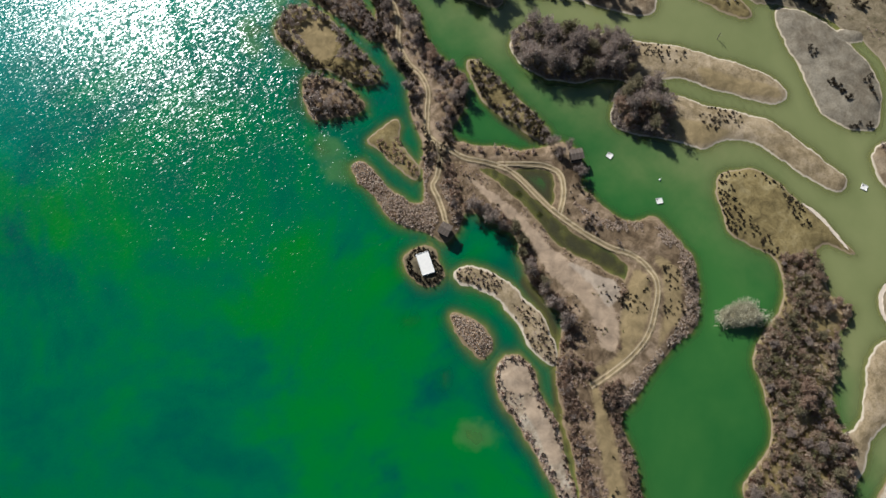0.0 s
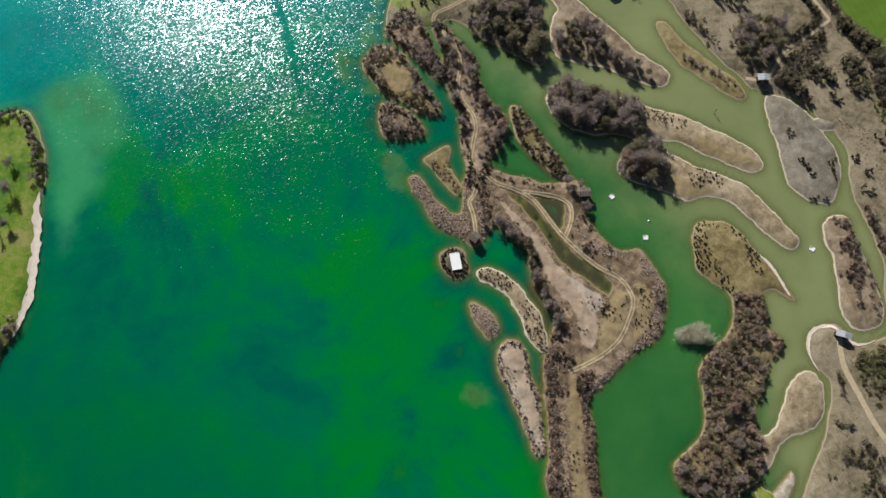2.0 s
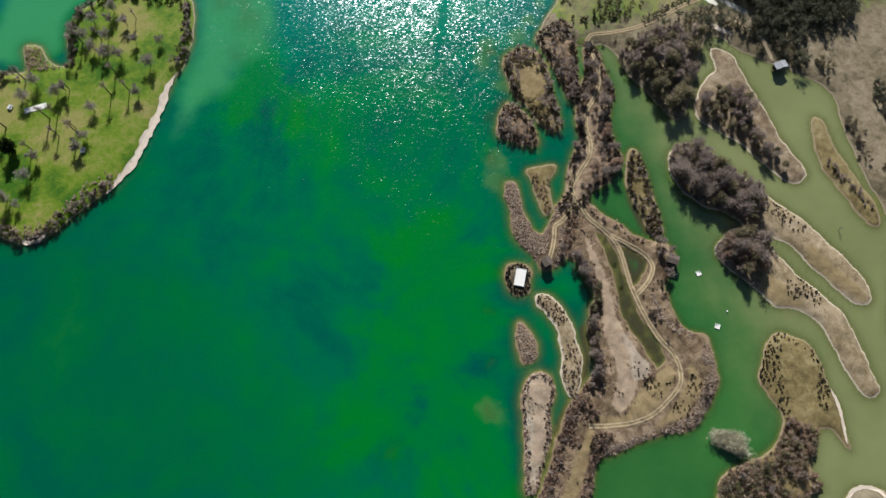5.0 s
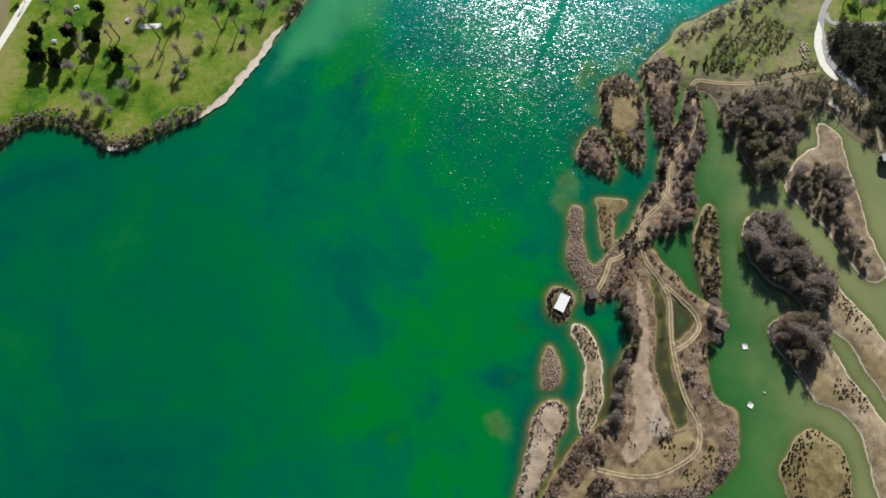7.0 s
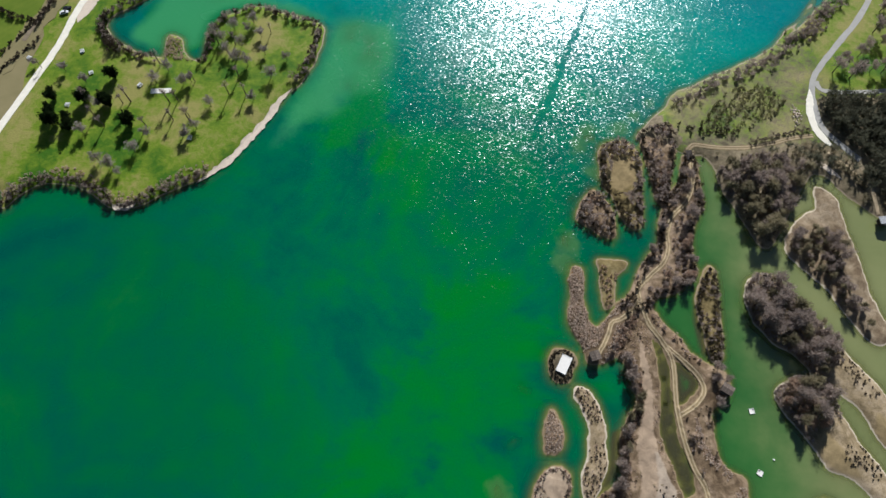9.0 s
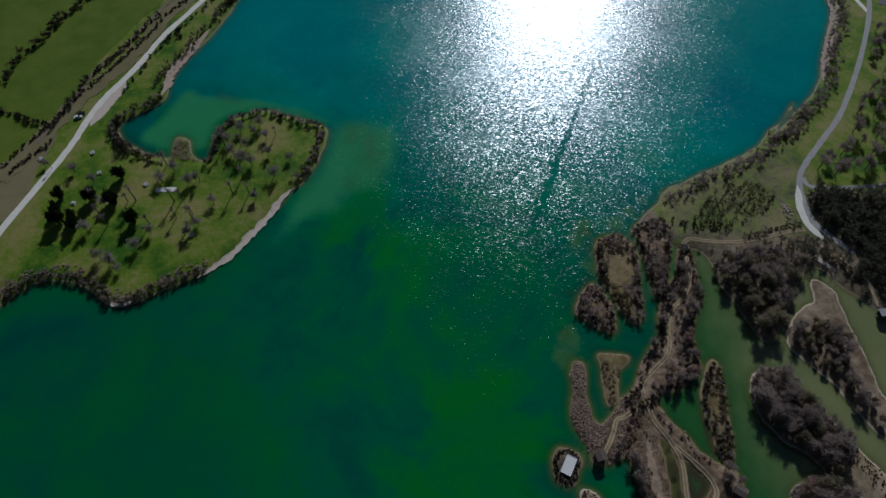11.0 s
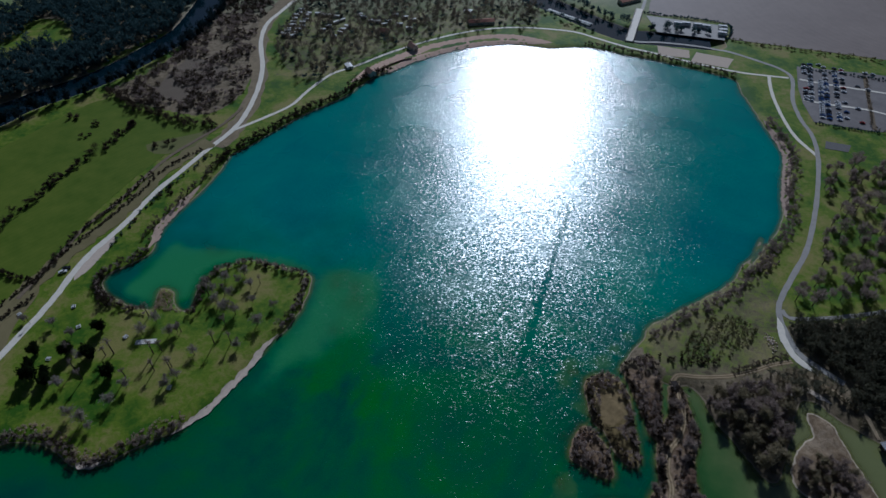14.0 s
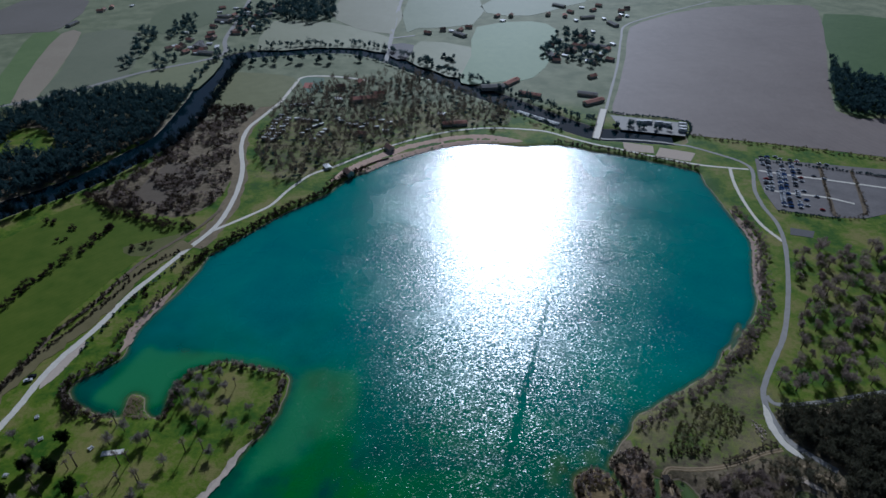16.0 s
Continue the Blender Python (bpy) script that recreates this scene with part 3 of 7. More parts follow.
    d = depth_in(smooth_line(poly), p[:, 0], p[:, 1])
    return p[(d > lo) & (d < hi)]


def along(pts, spacing, rng, spread=1.0, closed=False):
    """Places along a line of the plan."""
    line = smooth_line(pts, closed, 5)
    seg = np.linalg.norm(np.diff(line, axis=0), axis=1)
    s = np.concatenate([[0], np.cumsum(seg)])
    at = np.arange(0, s[-1], spacing) + rng.uniform(-0.3, 0.3) * spacing
    p = np.stack([np.interp(at, s, line[:, 0]), np.interp(at, s, line[:, 1])], 1)
    return p + rng.normal(0, spread, p.shape)


def scrub(name, label, places, rng, height, radius, n, size, width, mat, vary=0.45, category="scrub", minimum=0.12, up=0.45):
    """Countless shrubs or tussocks at the places, in one mesh."""
    if not len(places):
        return None
    z = land_z(places[:, 0], places[:, 1])
    ok = z > minimum
    places, z = places[ok], z[ok]
    if not len(places):
        return None
    shapes = []
    for k in range(6):
        p, out = crown_cloud(rng, n, 1.0, 0.08, 1.0, 5)
        shapes.append((p, out))
    chunks = []
    for (x, y), h in zip(places, z):
        p, out = shapes[rng.randint(6)]
        s = rng.uniform(1 - vary, 1 + vary)
        a = rng.uniform(0, 6.28)
        c, sn = math.cos(a), math.sin(a)
        R = np.array([[c, -sn, 0], [sn, c, 0], [0, 0, 1]])
        q = (p @ R.T) * np.array([radius * s, radius * s, height * s])
        chunks.append(sprays(rng, q, out @ R.T, size * (0.6 + 0.4 * s), width, 0.7, up) + np.array([x, y, h - 0.05]))
    V = np.concatenate(chunks)
    return tagged(new(name, to_mesh(name, V, quads(len(V) // 4), mat)), label, category, kind="stuff")


# ---- plan: shores, tracks, fields and zones, in metres ----
LAKE_WEST = [(-330, -420), (-330, -120), (-300, 20), (-194, 97.5), (-179, 93.5), (-174.5, 99), (-169.5, 104), (-161.5, 106.5), (-152, 105.5),
    (-144, 102), (-136, 97.5), (-126.5, 99.5), (-118, 105.5), (-108.5, 111.5), (-102.5, 115.5), (-97.5, 121.5), (-92.5, 130),
    (-87.5, 140), (-82.5, 150), (-79, 157.5), (-75, 162.5), (-71.5, 172), (-70, 181), (-69.5, 192.5)]
LAKE_COVE = [(-73.5, 197), (-79, 198.5), (-90, 201), (-101.5, 204), (-108.5, 201), (-117, 195), (-120.5, 186.5), (-120, 179.5), (-119.5, 171.5),
    (-124, 171.5), (-128.5, 175.5), (-131.5, 182), (-137, 184), (-138, 179.5), (-136.5, 171.5), (-145, 172), (-155.5, 176.5),
    (-163, 181.5), (-166.5, 188), (-164, 194), (-158.5, 198), (-154, 203), (-151, 207.5)]
LAKE_NORTHWEST = [(-152, 214.5), (-152, 224), (-148.5, 237), (-144, 249), (-140, 263), (-137.5, 274.5), (-135.5, 288.5), (-128.5, 297), (-116, 315),
    (-102.5, 333), (-90.5, 345.5), (-79.5, 357), (-72.5, 369.5), (-63.5, 383), (-54, 390), (-43, 401), (-31, 411), (-14.5, 422),
    (7, 432)]
LAKE_NORTH = [(29, 436), (50.5, 433), (61, 431), (76.5, 433.5), (94, 432.5), (114, 423), (133.5, 415.5), (152.5, 406.5), (170.5, 397.5),
    (183, 388.5), (182, 374.5), (183, 361), (183.5, 339.5), (184.5, 319.5), (184.5, 301), (178, 284), (170.5, 263.5), (164.5, 245.5),
    (156, 232), (145.5, 220)]
LAKE_EAST = [(133, 204.5), (149, 230), (142.5, 219), (133.5, 210), (127.5, 201.5), (117, 193), (104, 185), (91.5, 177), (81, 170.5), (78.5, 164),
    (71.5, 157), (66.5, 150), (65, 147), (71, 146), (80, 144), (85.5, 141.5), (92, 141.5), (95.5, 136.5), (98.5, 125.5), (104, 115),
    (109, 104.5), (114, 103.5), (119.5, 112.5), (125, 122.5), (131, 132.5), (135, 137), (141, 135), (145.5, 128.5)]
POND_EAST = [(172, 107.5), (174, 95.5), (173, 87.5), (173.5, 77.5), (173, 70), (173.5, 62.5), (175, 54), (175, 49), (180, 44.5), (182, 41.5),
    (185.5, 36.5), (187.5, 30.5), (188, 24.5), (189.5, 20), (188.5, 13), (186.5, 7), (180.5, 0), (177, -4.5), (174.5, -11),
    (171.5, -19.5), (169, -26.5), (164.5, -34), (158.5, -40), (154, -48), (156, -53)]
POND_SOUTH = [(151.5, -51.5), (146, -50.5), (141.5, -50), (137.5, -48.5), (136.5, -45), (136.5, -41), (134, -37), (127.5, -36), (122.5, -38.5),
    (120.5, -43), (121, -48.5), (120.5, -52.5), (115, -58), (108.5, -62.5), (102.5, -66.5), (94.5, -70), (88, -73.5), (84, -77.5),
    (72, -88.5), (60, -420)]
SPIT_TRACK = [(83.5, 141.5), (89, 139), (90, 127.5), (90, 118), (86.5, 110.5), (85, 105.5), (85, 97.5), (86, 92), (83, 86.5), (77, 81.5),
    (71.5, 79.5), (67.5, 75.5), (60.5, 71.5), (55.5, 75.5), (60.5, 80.5), (63, 87), (67, 95), (71.5, 100.5), (72, 106.5), (73, 112),
    (75, 120), (80.5, 127.5), (82.5, 135.5)]
SPIT_REED = [(40, 89), (43, 89), (44.5, 85.5), (44, 79), (45, 73), (46.5, 68.5), (49.5, 67), (53.5, 72.5), (60, 77.5), (65, 74.5), (59.5, 67),
    (56, 58.5), (53.5, 55), (49, 53), (45.5, 53.5), (44.5, 56.5), (43, 60), (40, 64.5), (38.5, 69.5), (39, 75.5), (39, 81.5), (38.5, 85)]
RIDGE_MIDDLE = [(60, 71), (65.3, 69.4), (68.5, 61.7), (69.7, 53.2), (70, 45.4), (69.4, 37), (69.5, 30.6), (71.4, 25.6), (73.5, 20.1), (74.7, 15.5), (75.5, 14), (72, 3),
    (55.5, -4.5), (45, -8.5), (39.5, -4.5), (40.5, 1.5), (43.5, 6.5), (49.5, 11.5), (55.5, 16), (55.5, 22), (56, 29.5), (58, 35.5),
    (61.5, 41.5), (60.5, 47), (58, 54), (54.5, 59.5)]
RIDGE_EAST = [(64, 80), (70, 74), (72.5, 70.5), (77.5, 65.5), (81.5, 60.5), (87.5, 56.5), (93, 54.5), (94, 49.5), (91.5, 44.5), (87, 40.5),
    (87, 35.5), (87.5, 28), (90, 23), (95.5, 20.5), (96.5, 16.5), (95.5, 9.5), (95, 4.5), (90, -2), (83.5, -7.5), (79.5, -9), (69, -9),
    (62, -10), (56.5, -11), (49.5, -11.5), (47, -3), (65.5, 8), (76.5, 12.6), (79.4, 14.7), (79.2, 20.6), (76.7, 26.9), (75.1, 31.7), (74.4, 38.6), (73.7, 46.5), (73.3, 55), (71.2, 60.9), (67, 66), (62, 74)]
POOL_TRACK = [(75, 57), (79.5, 54.5), (82.5, 50.5), (82.5, 47.5), (79, 43.5), (76, 42), (75, 45.5), (74.5, 51.5)]
RIDGE_SOUTH = [(43.5, 6.5), (49, 7.5), (55, -4), (49.5, -11.5), (47, -14), (44.5, -20.5), (39, -28.5), (34.5, -36), (32, -41), (25.5, -52),
    (12, -42.5), (19, -31.5), (20.5, -26.5), (26.5, -19.5), (32.5, -11), (36, -4.5), (39, 0)]
ISLET_OCHRE = [(49.3, 92.7), (53.1, 93.3), (57.6, 93.2), (60.4, 92.4), (58.9, 89.1), (56, 86.4), (55.8, 82.2), (55.3, 77.3), (54.1, 74), (51.7, 73.3), (50.5, 76.7), (49.9, 81.5), (49.8, 85.9), (49.3, 89.2)]
ISLET_DECK = [(34, 57.5), (37, 58), (40.5, 56.5), (42, 53.5), (41, 50.5), (39.5, 46.5), (36.5, 45.5), (33.5, 46.5), (32, 50), (32, 54)]
ISLET_CURVED = [(41.5, 45), (45, 44.5), (48.5, 41), (51, 34.5), (51.5, 28.5), (52, 21), (50.5, 16), (48, 10.5), (45, 8.5), (43.5, 12), (43, 16.5),
    (45, 22.5), (45.5, 28), (45.5, 32), (43.5, 37.5), (40.5, 41)]
ISLET_SMALL = [(32.5, 36.5), (35, 36), (37, 32.5), (38, 27.5), (37, 24), (34, 22), (31, 22.5), (30.5, 26), (31, 31.5)]
ISLET_SAND = [(31, 17), (34.5, 19), (38.5, 18), (40.5, 14.5), (39.5, 9.5), (37, 5), (35.5, -2), (33, -7), (29.5, -13.5), (27, -18), (24, -18.5),
    (23, -16.5), (24.5, -10), (26, -3), (27, 4), (28, 11.5)]
ISLET_STRIP = [(89, 93), (91.5, 93.5), (93, 90), (93, 82.5), (93, 72), (93, 63.5), (92, 58.5), (88.5, 57.5), (87, 61), (86, 68), (84, 77),
    (85.5, 85)]
ISLET_CLEARING = [(52.5, 144), (60.5, 146), (65, 142.5), (67.5, 135.5), (67, 124.5), (67, 113), (66, 107.5), (62.5, 106.5), (58.5, 110.5), (56.5, 115),
    (55.5, 119.5), (51.5, 123.5), (50.5, 132), (50, 140)]
ISLET_BRUSH = [(47, 122), (50.5, 121), (54.5, 116), (56.5, 108), (56, 102.5), (51.5, 102), (45, 106), (41.5, 109.5), (42.5, 115)]
FINGER_BRUSH = [(66.5, 150), (71.5, 153), (78.5, 154.5), (81.5, 144.5), (78, 126.5), (76.5, 118), (72.5, 118.5), (70.5, 128), (68.5, 138.5)]
ISLAND_LONG = [(104.5, 90), (110, 92.5), (116.5, 89.5), (123, 81.5), (130, 72), (136.5, 63), (144, 54.5), (149.5, 44.5), (156, 32.5), (157.5, 25),
    (156.5, 21.5), (152, 20.5), (148, 24), (143.5, 31.5), (138.5, 40), (134.5, 47.5), (123.5, 54.5), (118, 61.5), (110.5, 66),
    (104.5, 72.5), (102, 79.5), (102, 85.5)]
ISLAND_BENT = [(109.5, 50.5), (115.5, 55), (121, 55), (126.5, 51.5), (129.5, 44.5), (133.5, 36.5), (139.5, 27.5), (145, 18), (146.5, 7), (147, -4),
    (147, -8.5), (144, -10), (140.5, -8), (138.5, -1), (137.5, 6.5), (136, 14.5), (134.5, 18.5), (130, 23), (123, 25), (119.5, 30.5),
    (114.5, 37.5), (110, 43.5), (108.5, 47.5)]
ISLAND_HEAD = [(115, 14), (119.5, 16.5), (125, 14.5), (129.5, 10), (131, 3), (130.5, -3.5), (131.5, -11), (130.5, -19), (130, -24), (128.5, -21.5),
    (126, -17), (122, -17), (118.5, -22), (115.5, -27.5), (116.5, -32.5), (115.5, -34.5), (109.5, -35), (104, -38.5), (98.5, -41.5)]
ISLAND_HEAD_WEST = [(93.5, -45), (89, -50.5), (86, -57.5), (79.5, -61.5), (71.5, -62), (66, -60.5), (60, -56), (57, -50.5), (57.5, -46), (59.5, -43.5),
    (65.5, -43), (74, -41), (79.5, -35), (83.5, -28.5), (85, -25.5), (91, -22.5), (97, -21.5), (104.5, -19.5), (109.5, -15.5),
    (112, -10), (110, -3.5), (108.5, 2.5), (111.5, 8.5)]
ISLAND_SPOON = [(88, -53), (91, -53), (97, -52), (102, -48.5), (109.5, -44.5), (114.5, -44), (118, -46.5), (117.5, -51.5), (113.5, -56.5),
    (107, -60), (102.5, -59.5), (97.5, -58), (91.5, -58), (87, -60.5), (83, -61.5), (80, -60.5)]
ISLAND_TIP = [(75, -69), (79.5, -67.5), (86.5, -66.5), (90, -66), (89, -69), (83.5, -71.5), (78, -75), (72, -78.5), (67.5, -75.5), (72, -70.5)]
ISLAND_EAST = [(158, -9), (162, -8), (166.5, -9.5), (168, -12.5), (165, -18), (162.5, -24.5), (159.5, -33), (156, -41), (152.5, -45.5), (148, -47),
    (143, -45.5), (140, -42), (141, -36.5), (145, -30.5), (148.5, -25.5), (152.5, -20), (154, -14.5)]
ISLAND_BLADE = [(177, 43), (180.5, 42.5), (184.5, 36), (186, 29.5), (186, 23.5), (185, 20.5), (184.5, 14), (182.5, 8.5), (179.5, 3.5), (175, 0),
    (168, -4), (163.5, -2), (160, 3), (159, 11), (162.5, 17.5), (166, 24), (170, 33), (174, 39.5)]
ISLAND_OLIVE = [(162.5, 93.5), (165, 93.5), (167, 89.5), (166.5, 82), (168.5, 72), (170.5, 62.5), (172.5, 54.5), (171, 47.5), (168.5, 47),
    (165, 51.5), (162.5, 60.5), (160, 67.5), (158.5, 73), (159, 80.5), (161, 89.5)]
ISLAND_HOOK = [(133.5, 130), (136, 131.5), (139, 129.5), (142, 125.5), (143, 117), (144.5, 109), (146, 102), (148, 86.5), (152, 74), (151, 70),
    (146, 68.5), (141.5, 72.5), (136.5, 80), (131.5, 88.5), (123.5, 96.5), (119, 103.5), (123, 113.5), (129, 119), (133, 121.5)]
TRACK_MAIN = [(87.5, 143.5), (86.5, 135), (86.5, 127), (83, 119), (78, 113), (75.5, 105.5), (75.5, 99.5), (73.5, 93.5), (68.5, 88), (64, 82.5),
    (64, 78), (65.5, 73.5), (67.5, 68.5), (72, 62.5), (74.5, 57), (75, 52), (75, 43.5), (75.5, 38), (77, 30), (79.5, 22), (82.5, 16),
    (83, 10.5), (81, 5.5), (75, 1), (69, -2), (62, -3), (54.5, -2.5), (48, -1.5)]
TRACK_REED = [(64, 78), (61.5, 74), (57, 70), (54, 68.5), (52.5, 64), (50.5, 59.5), (48.5, 56)]
TRACK_LOOP = [(73, 61.5), (80, 55.5), (83.5, 51.5), (84.5, 47), (81, 42), (76, 38.5)]
TRACK_MEADOW = [(85, 142), (86.5, 144.5), (89, 146), (96, 145.5), (107, 146), (118.5, 149), (128, 152.5), (136.5, 154.5)]
TRACK_BLIND = [(175.9, 53.8), (179.5, 49.9), (185.8, 49.8), (191.5, 52.5), (198.1, 54.7), (205.8, 54.8), (214.4, 55.1), (222.9, 55.9)]
TRACK_SOUTH = [(133.5, -42.5), (130.5, -45.5), (127.5, -50.5), (125.5, -58), (123, -68), (122, -76), (121.5, -84.5)]
ROAD_EAST = [(153.5, 144.5), (147.5, 150.5), (141.5, 157.5), (139.5, 166), (139.5, 178), (143, 187.5), (152.5, 201), (166.5, 220), (178, 241),
    (189, 264.5), (202, 296.5), (208, 321), (208, 341), (211.5, 363), (221, 391), (218, 404), (209, 413), (196, 424), (181.5, 434),
    (166, 439.5), (144.5, 443.5), (124, 445.5), (128.5, 462.5), (151.5, 535.5), (175.5, 611.5), (202, 706), (219, 756), (267, 801),
    (363.5, 872.5)]
ROAD_EAST_BRANCH = [(142, 182.5), (143.5, 178), (151, 177.5), (161, 178.5), (173.5, 180.5), (194, 184.5), (233.5, 191)]
FOOTPATH_EAST = [(207, 395), (201.5, 374.5), (198, 348), (197.5, 321), (203, 301)]
ROAD_WEST = [(-201.5, 64), (-196, 102.5), (-192.5, 128), (-184.5, 165), (-182.5, 178.5), (-181.5, 193), (-179, 205.5), (-175.5, 215), (-171, 229),
    (-166, 251), (-158.5, 270.5), (-150, 292.5), (-141.5, 313), (-138.5, 332.5), (-139, 361.5), (-144, 393.5), (-154.5, 430),
    (-157.5, 461), (-150.5, 489.5), (-143, 520.5), (-139.5, 555), (-133.5, 580.5), (-101, 581), (-69.5, 569)]
TRACK_WEST = [(-199, 174), (-197, 186.5), (-194.5, 200), (-190.5, 223), (-182.5, 242), (-177, 263), (-170, 284), (-160, 301), (-149, 319.5),
    (-143, 338)]
PROMENADE = [(-140.5, 313), (-123.5, 329.5), (-112, 343), (-105, 361.5), (-93.5, 383.5), (-79, 395.5), (-57, 416.5), (-36.5, 432.5), (-15.5, 446),
    (7, 456.5), (30, 462), (53, 462), (80, 457), (96.5, 446.5), (116, 433.5), (135.5, 424), (165.5, 408), (191, 397.5), (219, 392)]
RIVER = [(-304.5, 300.5), (-286, 337.5), (-267, 357), (-247.5, 380.5), (-230.5, 415.5), (-217.5, 450), (-218, 520.5), (-221, 589.5),
    (-219, 635), (-201, 651.5), (-143, 663.5), (-100.5, 665.5), (-62, 643.5), (-19.5, 599), (24, 553), (58, 519), (84, 490.5),
    (104.5, 469), (123.5, 454), (146, 450), (180.5, 444)]
ROAD_FAR_WEST = [(-407, 494), (-385.5, 506.5), (-343, 540), (-297, 592), (-234.5, 644), (-245.5, 703), (-255, 810.5), (-266.5, 898)]
ROAD_FAR_NORTH = [(-59, 624), (-58.5, 674), (-58.5, 773), (-56.5, 884)]
LANE_FARM = [(-60.5, 704.5), (-32, 715.5)]
FIELD_PLOUGHED = [(144, 493.5), (160, 542.5), (193, 647), (214, 723.5), (241.5, 770.5), (345, 840), (461.5, 852.5), (484, 824.5), (405.5, 648),
    (336.5, 498), (371.5, 481.5), (403.5, 472.5), (359.5, 404.5), (329, 411), (297, 421), (267.5, 430), (207.5, 446), (196, 452),
    (203.5, 475), (165, 489)]
FIELD_GREEN_EAST = [(483, 808), (566.5, 778), (653.5, 754), (469, 499), (375.5, 488.5), (342.5, 508), (408.5, 648)]
FIELD_GREEN_NORTH = [(40.5, 750), (107.5, 774.5), (133.5, 739), (116.5, 646.5), (87.5, 579), (62, 569.5), (24, 560.5), (16.5, 578.5), (30, 646)]
FIELD_PALE_NORTH = [(-200.5, 663), (-207.5, 760), (-197.5, 777), (-134, 767.5), (-61, 708.5), (-62, 654.5), (-88.5, 667.5), (-138, 671.5)]
FIELD_PALE_MID = [(-37.5, 631), (-25, 694), (28, 674.5), (36, 646), (16.5, 578.5), (-8, 597)]
FIELD_DARK_SMALL = [(-57, 683.5), (-32, 680), (-38, 632.5), (-56.5, 645)]
FIELD_WEST_PALE = [(-303, 561.5), (-286, 600.5), (-234.5, 633), (-225, 612.5), (-226, 562), (-236, 544.5), (-296, 544.5)]
FIELD_WEST_STRIPE = [(-379.5, 513), (-417.5, 625), (-441, 723.5), (-420.5, 728), (-388.5, 625), (-363, 519.5)]
FIELD_WEST_GREEN = [(-401, 500.5), (-443.5, 625), (-473.5, 723), (-441, 723.5), (-411, 608), (-378, 506.5)]
FIELD_WEST_GREY = [(-360.5, 519.5), (-378.5, 600), (-415, 723.5), (-351.5, 728.5), (-304, 576.5), (-332.5, 540)]
FIELD_RIVER_MEADOW = [(-203.5, 514), (-211.5, 585), (-197, 593), (-157, 586.5), (-138, 570), (-139.5, 541), (-146.5, 514), (-159, 505.5)]
FIELD_BROWN = [(-207, 353.5), (-200, 402), (-184, 398), (-167, 389.5), (-169, 365), (-179, 345), (-192, 345)]
MEADOW_WEST = [(-283, 235), (-273.5, 283.5), (-264, 300.5), (-250.5, 325.5), (-230.5, 347.5), (-195.5, 331), (-160.5, 322.5), (-153.5, 318),
    (-164.5, 304), (-181.5, 265.5), (-192.5, 227), (-199, 190), (-212, 138.5)]
CAR_PARK = [(230.5, 408.5), (263, 402.5), (336, 387.5), (306.5, 340), (266, 326.5), (248.5, 327.5), (215, 337), (216.5, 359), (220.5, 378.5)]
SPORT_PITCH = [(-137.5, 573), (-131, 580.5), (-114, 577.5), (-110, 541), (-123.5, 539.5)]
COURT = [(214, 316), (227, 312), (222.5, 305), (210.5, 308.5)]
SAND_PANELS = [(139.5, 436.5), (161, 429.5), (158.5, 417.5), (137.5, 422), (165.5, 427), (189.5, 417.5), (181.5, 404), (158, 412.5)]
CARAVAN_YARD = [(141.5, 488.5), (200.5, 471.5), (191.5, 447), (144, 459.5)]
WOOD_POINT = [(97, 135.5), (102, 119.5), (110, 106), (115, 106), (123, 121.5), (131, 133.5), (126.5, 142.5), (111, 142)]
WOOD_MEADOW_EDGE = [(87.5, 141.5), (104.5, 141), (127, 143.5), (132, 139), (144, 140), (153, 128), (156, 111), (168.5, 112.5), (173, 132), (153, 140.5),
    (143.5, 149), (132.5, 150), (111.5, 143.5)]
WOOD_EAST = [(142, 172.5), (154.5, 176), (170.5, 177.5), (206.5, 181), (195, 135.5), (169, 133), (156.5, 136), (150.5, 144.5), (143, 153)]
WOOD_LONG = [(105, 88.5), (110, 90.5), (116.5, 87.5), (123.5, 78.5), (129.5, 70), (130.5, 62.5), (125.5, 55), (119.5, 61.5), (111, 66.5),
    (106, 72.5), (103, 79.5)]
WOOD_BENT = [(110.5, 49.5), (116, 54), (121, 54), (125.5, 50.5), (126.5, 45), (123, 37.5), (117, 37), (111.5, 43.5)]
WOOD_HEAD = [(96.5, -22.5), (106, -20.5), (111.5, -14.5), (117.5, -18.5), (107.5, -31.5), (107.5, -34.5), (98, -41.5), (92.5, -44.5), (88, -50),
    (84.5, -56), (77, -60.5), (66.5, -59.5), (61, -55), (57.5, -49), (59.5, -45.5), (66.5, -45), (75.5, -42), (81, -36), (85, -28.5)]
WOOD_RING = [(189, 76.5), (198.5, 73.5), (198, 68.5), (206, 68), (201, 59.5), (190.5, 53.5), (182, 56.5), (179.5, 62), (181, 70)]
WOOD_HOOK = [(120.5, 103.5), (124, 110), (132, 113), (140, 109.5), (138.5, 97), (142.5, 84), (144, 73.5), (137.5, 81), (132.5, 89)]
SCRUB_SOUTH = [(134, -50), (141, -51.5), (154.5, -57), (141.5, -78.5), (129.5, -79.5), (127.5, -69), (128.5, -58)]
WOOD_WEST = [(-387.5, 449.5), (-368, 477), (-348, 519.5), (-322.5, 540), (-229.5, 540.5), (-218.5, 514), (-222, 463), (-239, 432), (-263.5, 389),
    (-281, 368.5), (-294, 393), (-291.5, 427.5), (-333.5, 465.5), (-339, 427.5), (-351, 392.5)]
WOOD_WEST_NEAR = [(-335, 368), (-326, 406), (-311, 420), (-282.5, 406), (-257.5, 393), (-275, 364.5), (-290, 344.5), (-303, 319)]
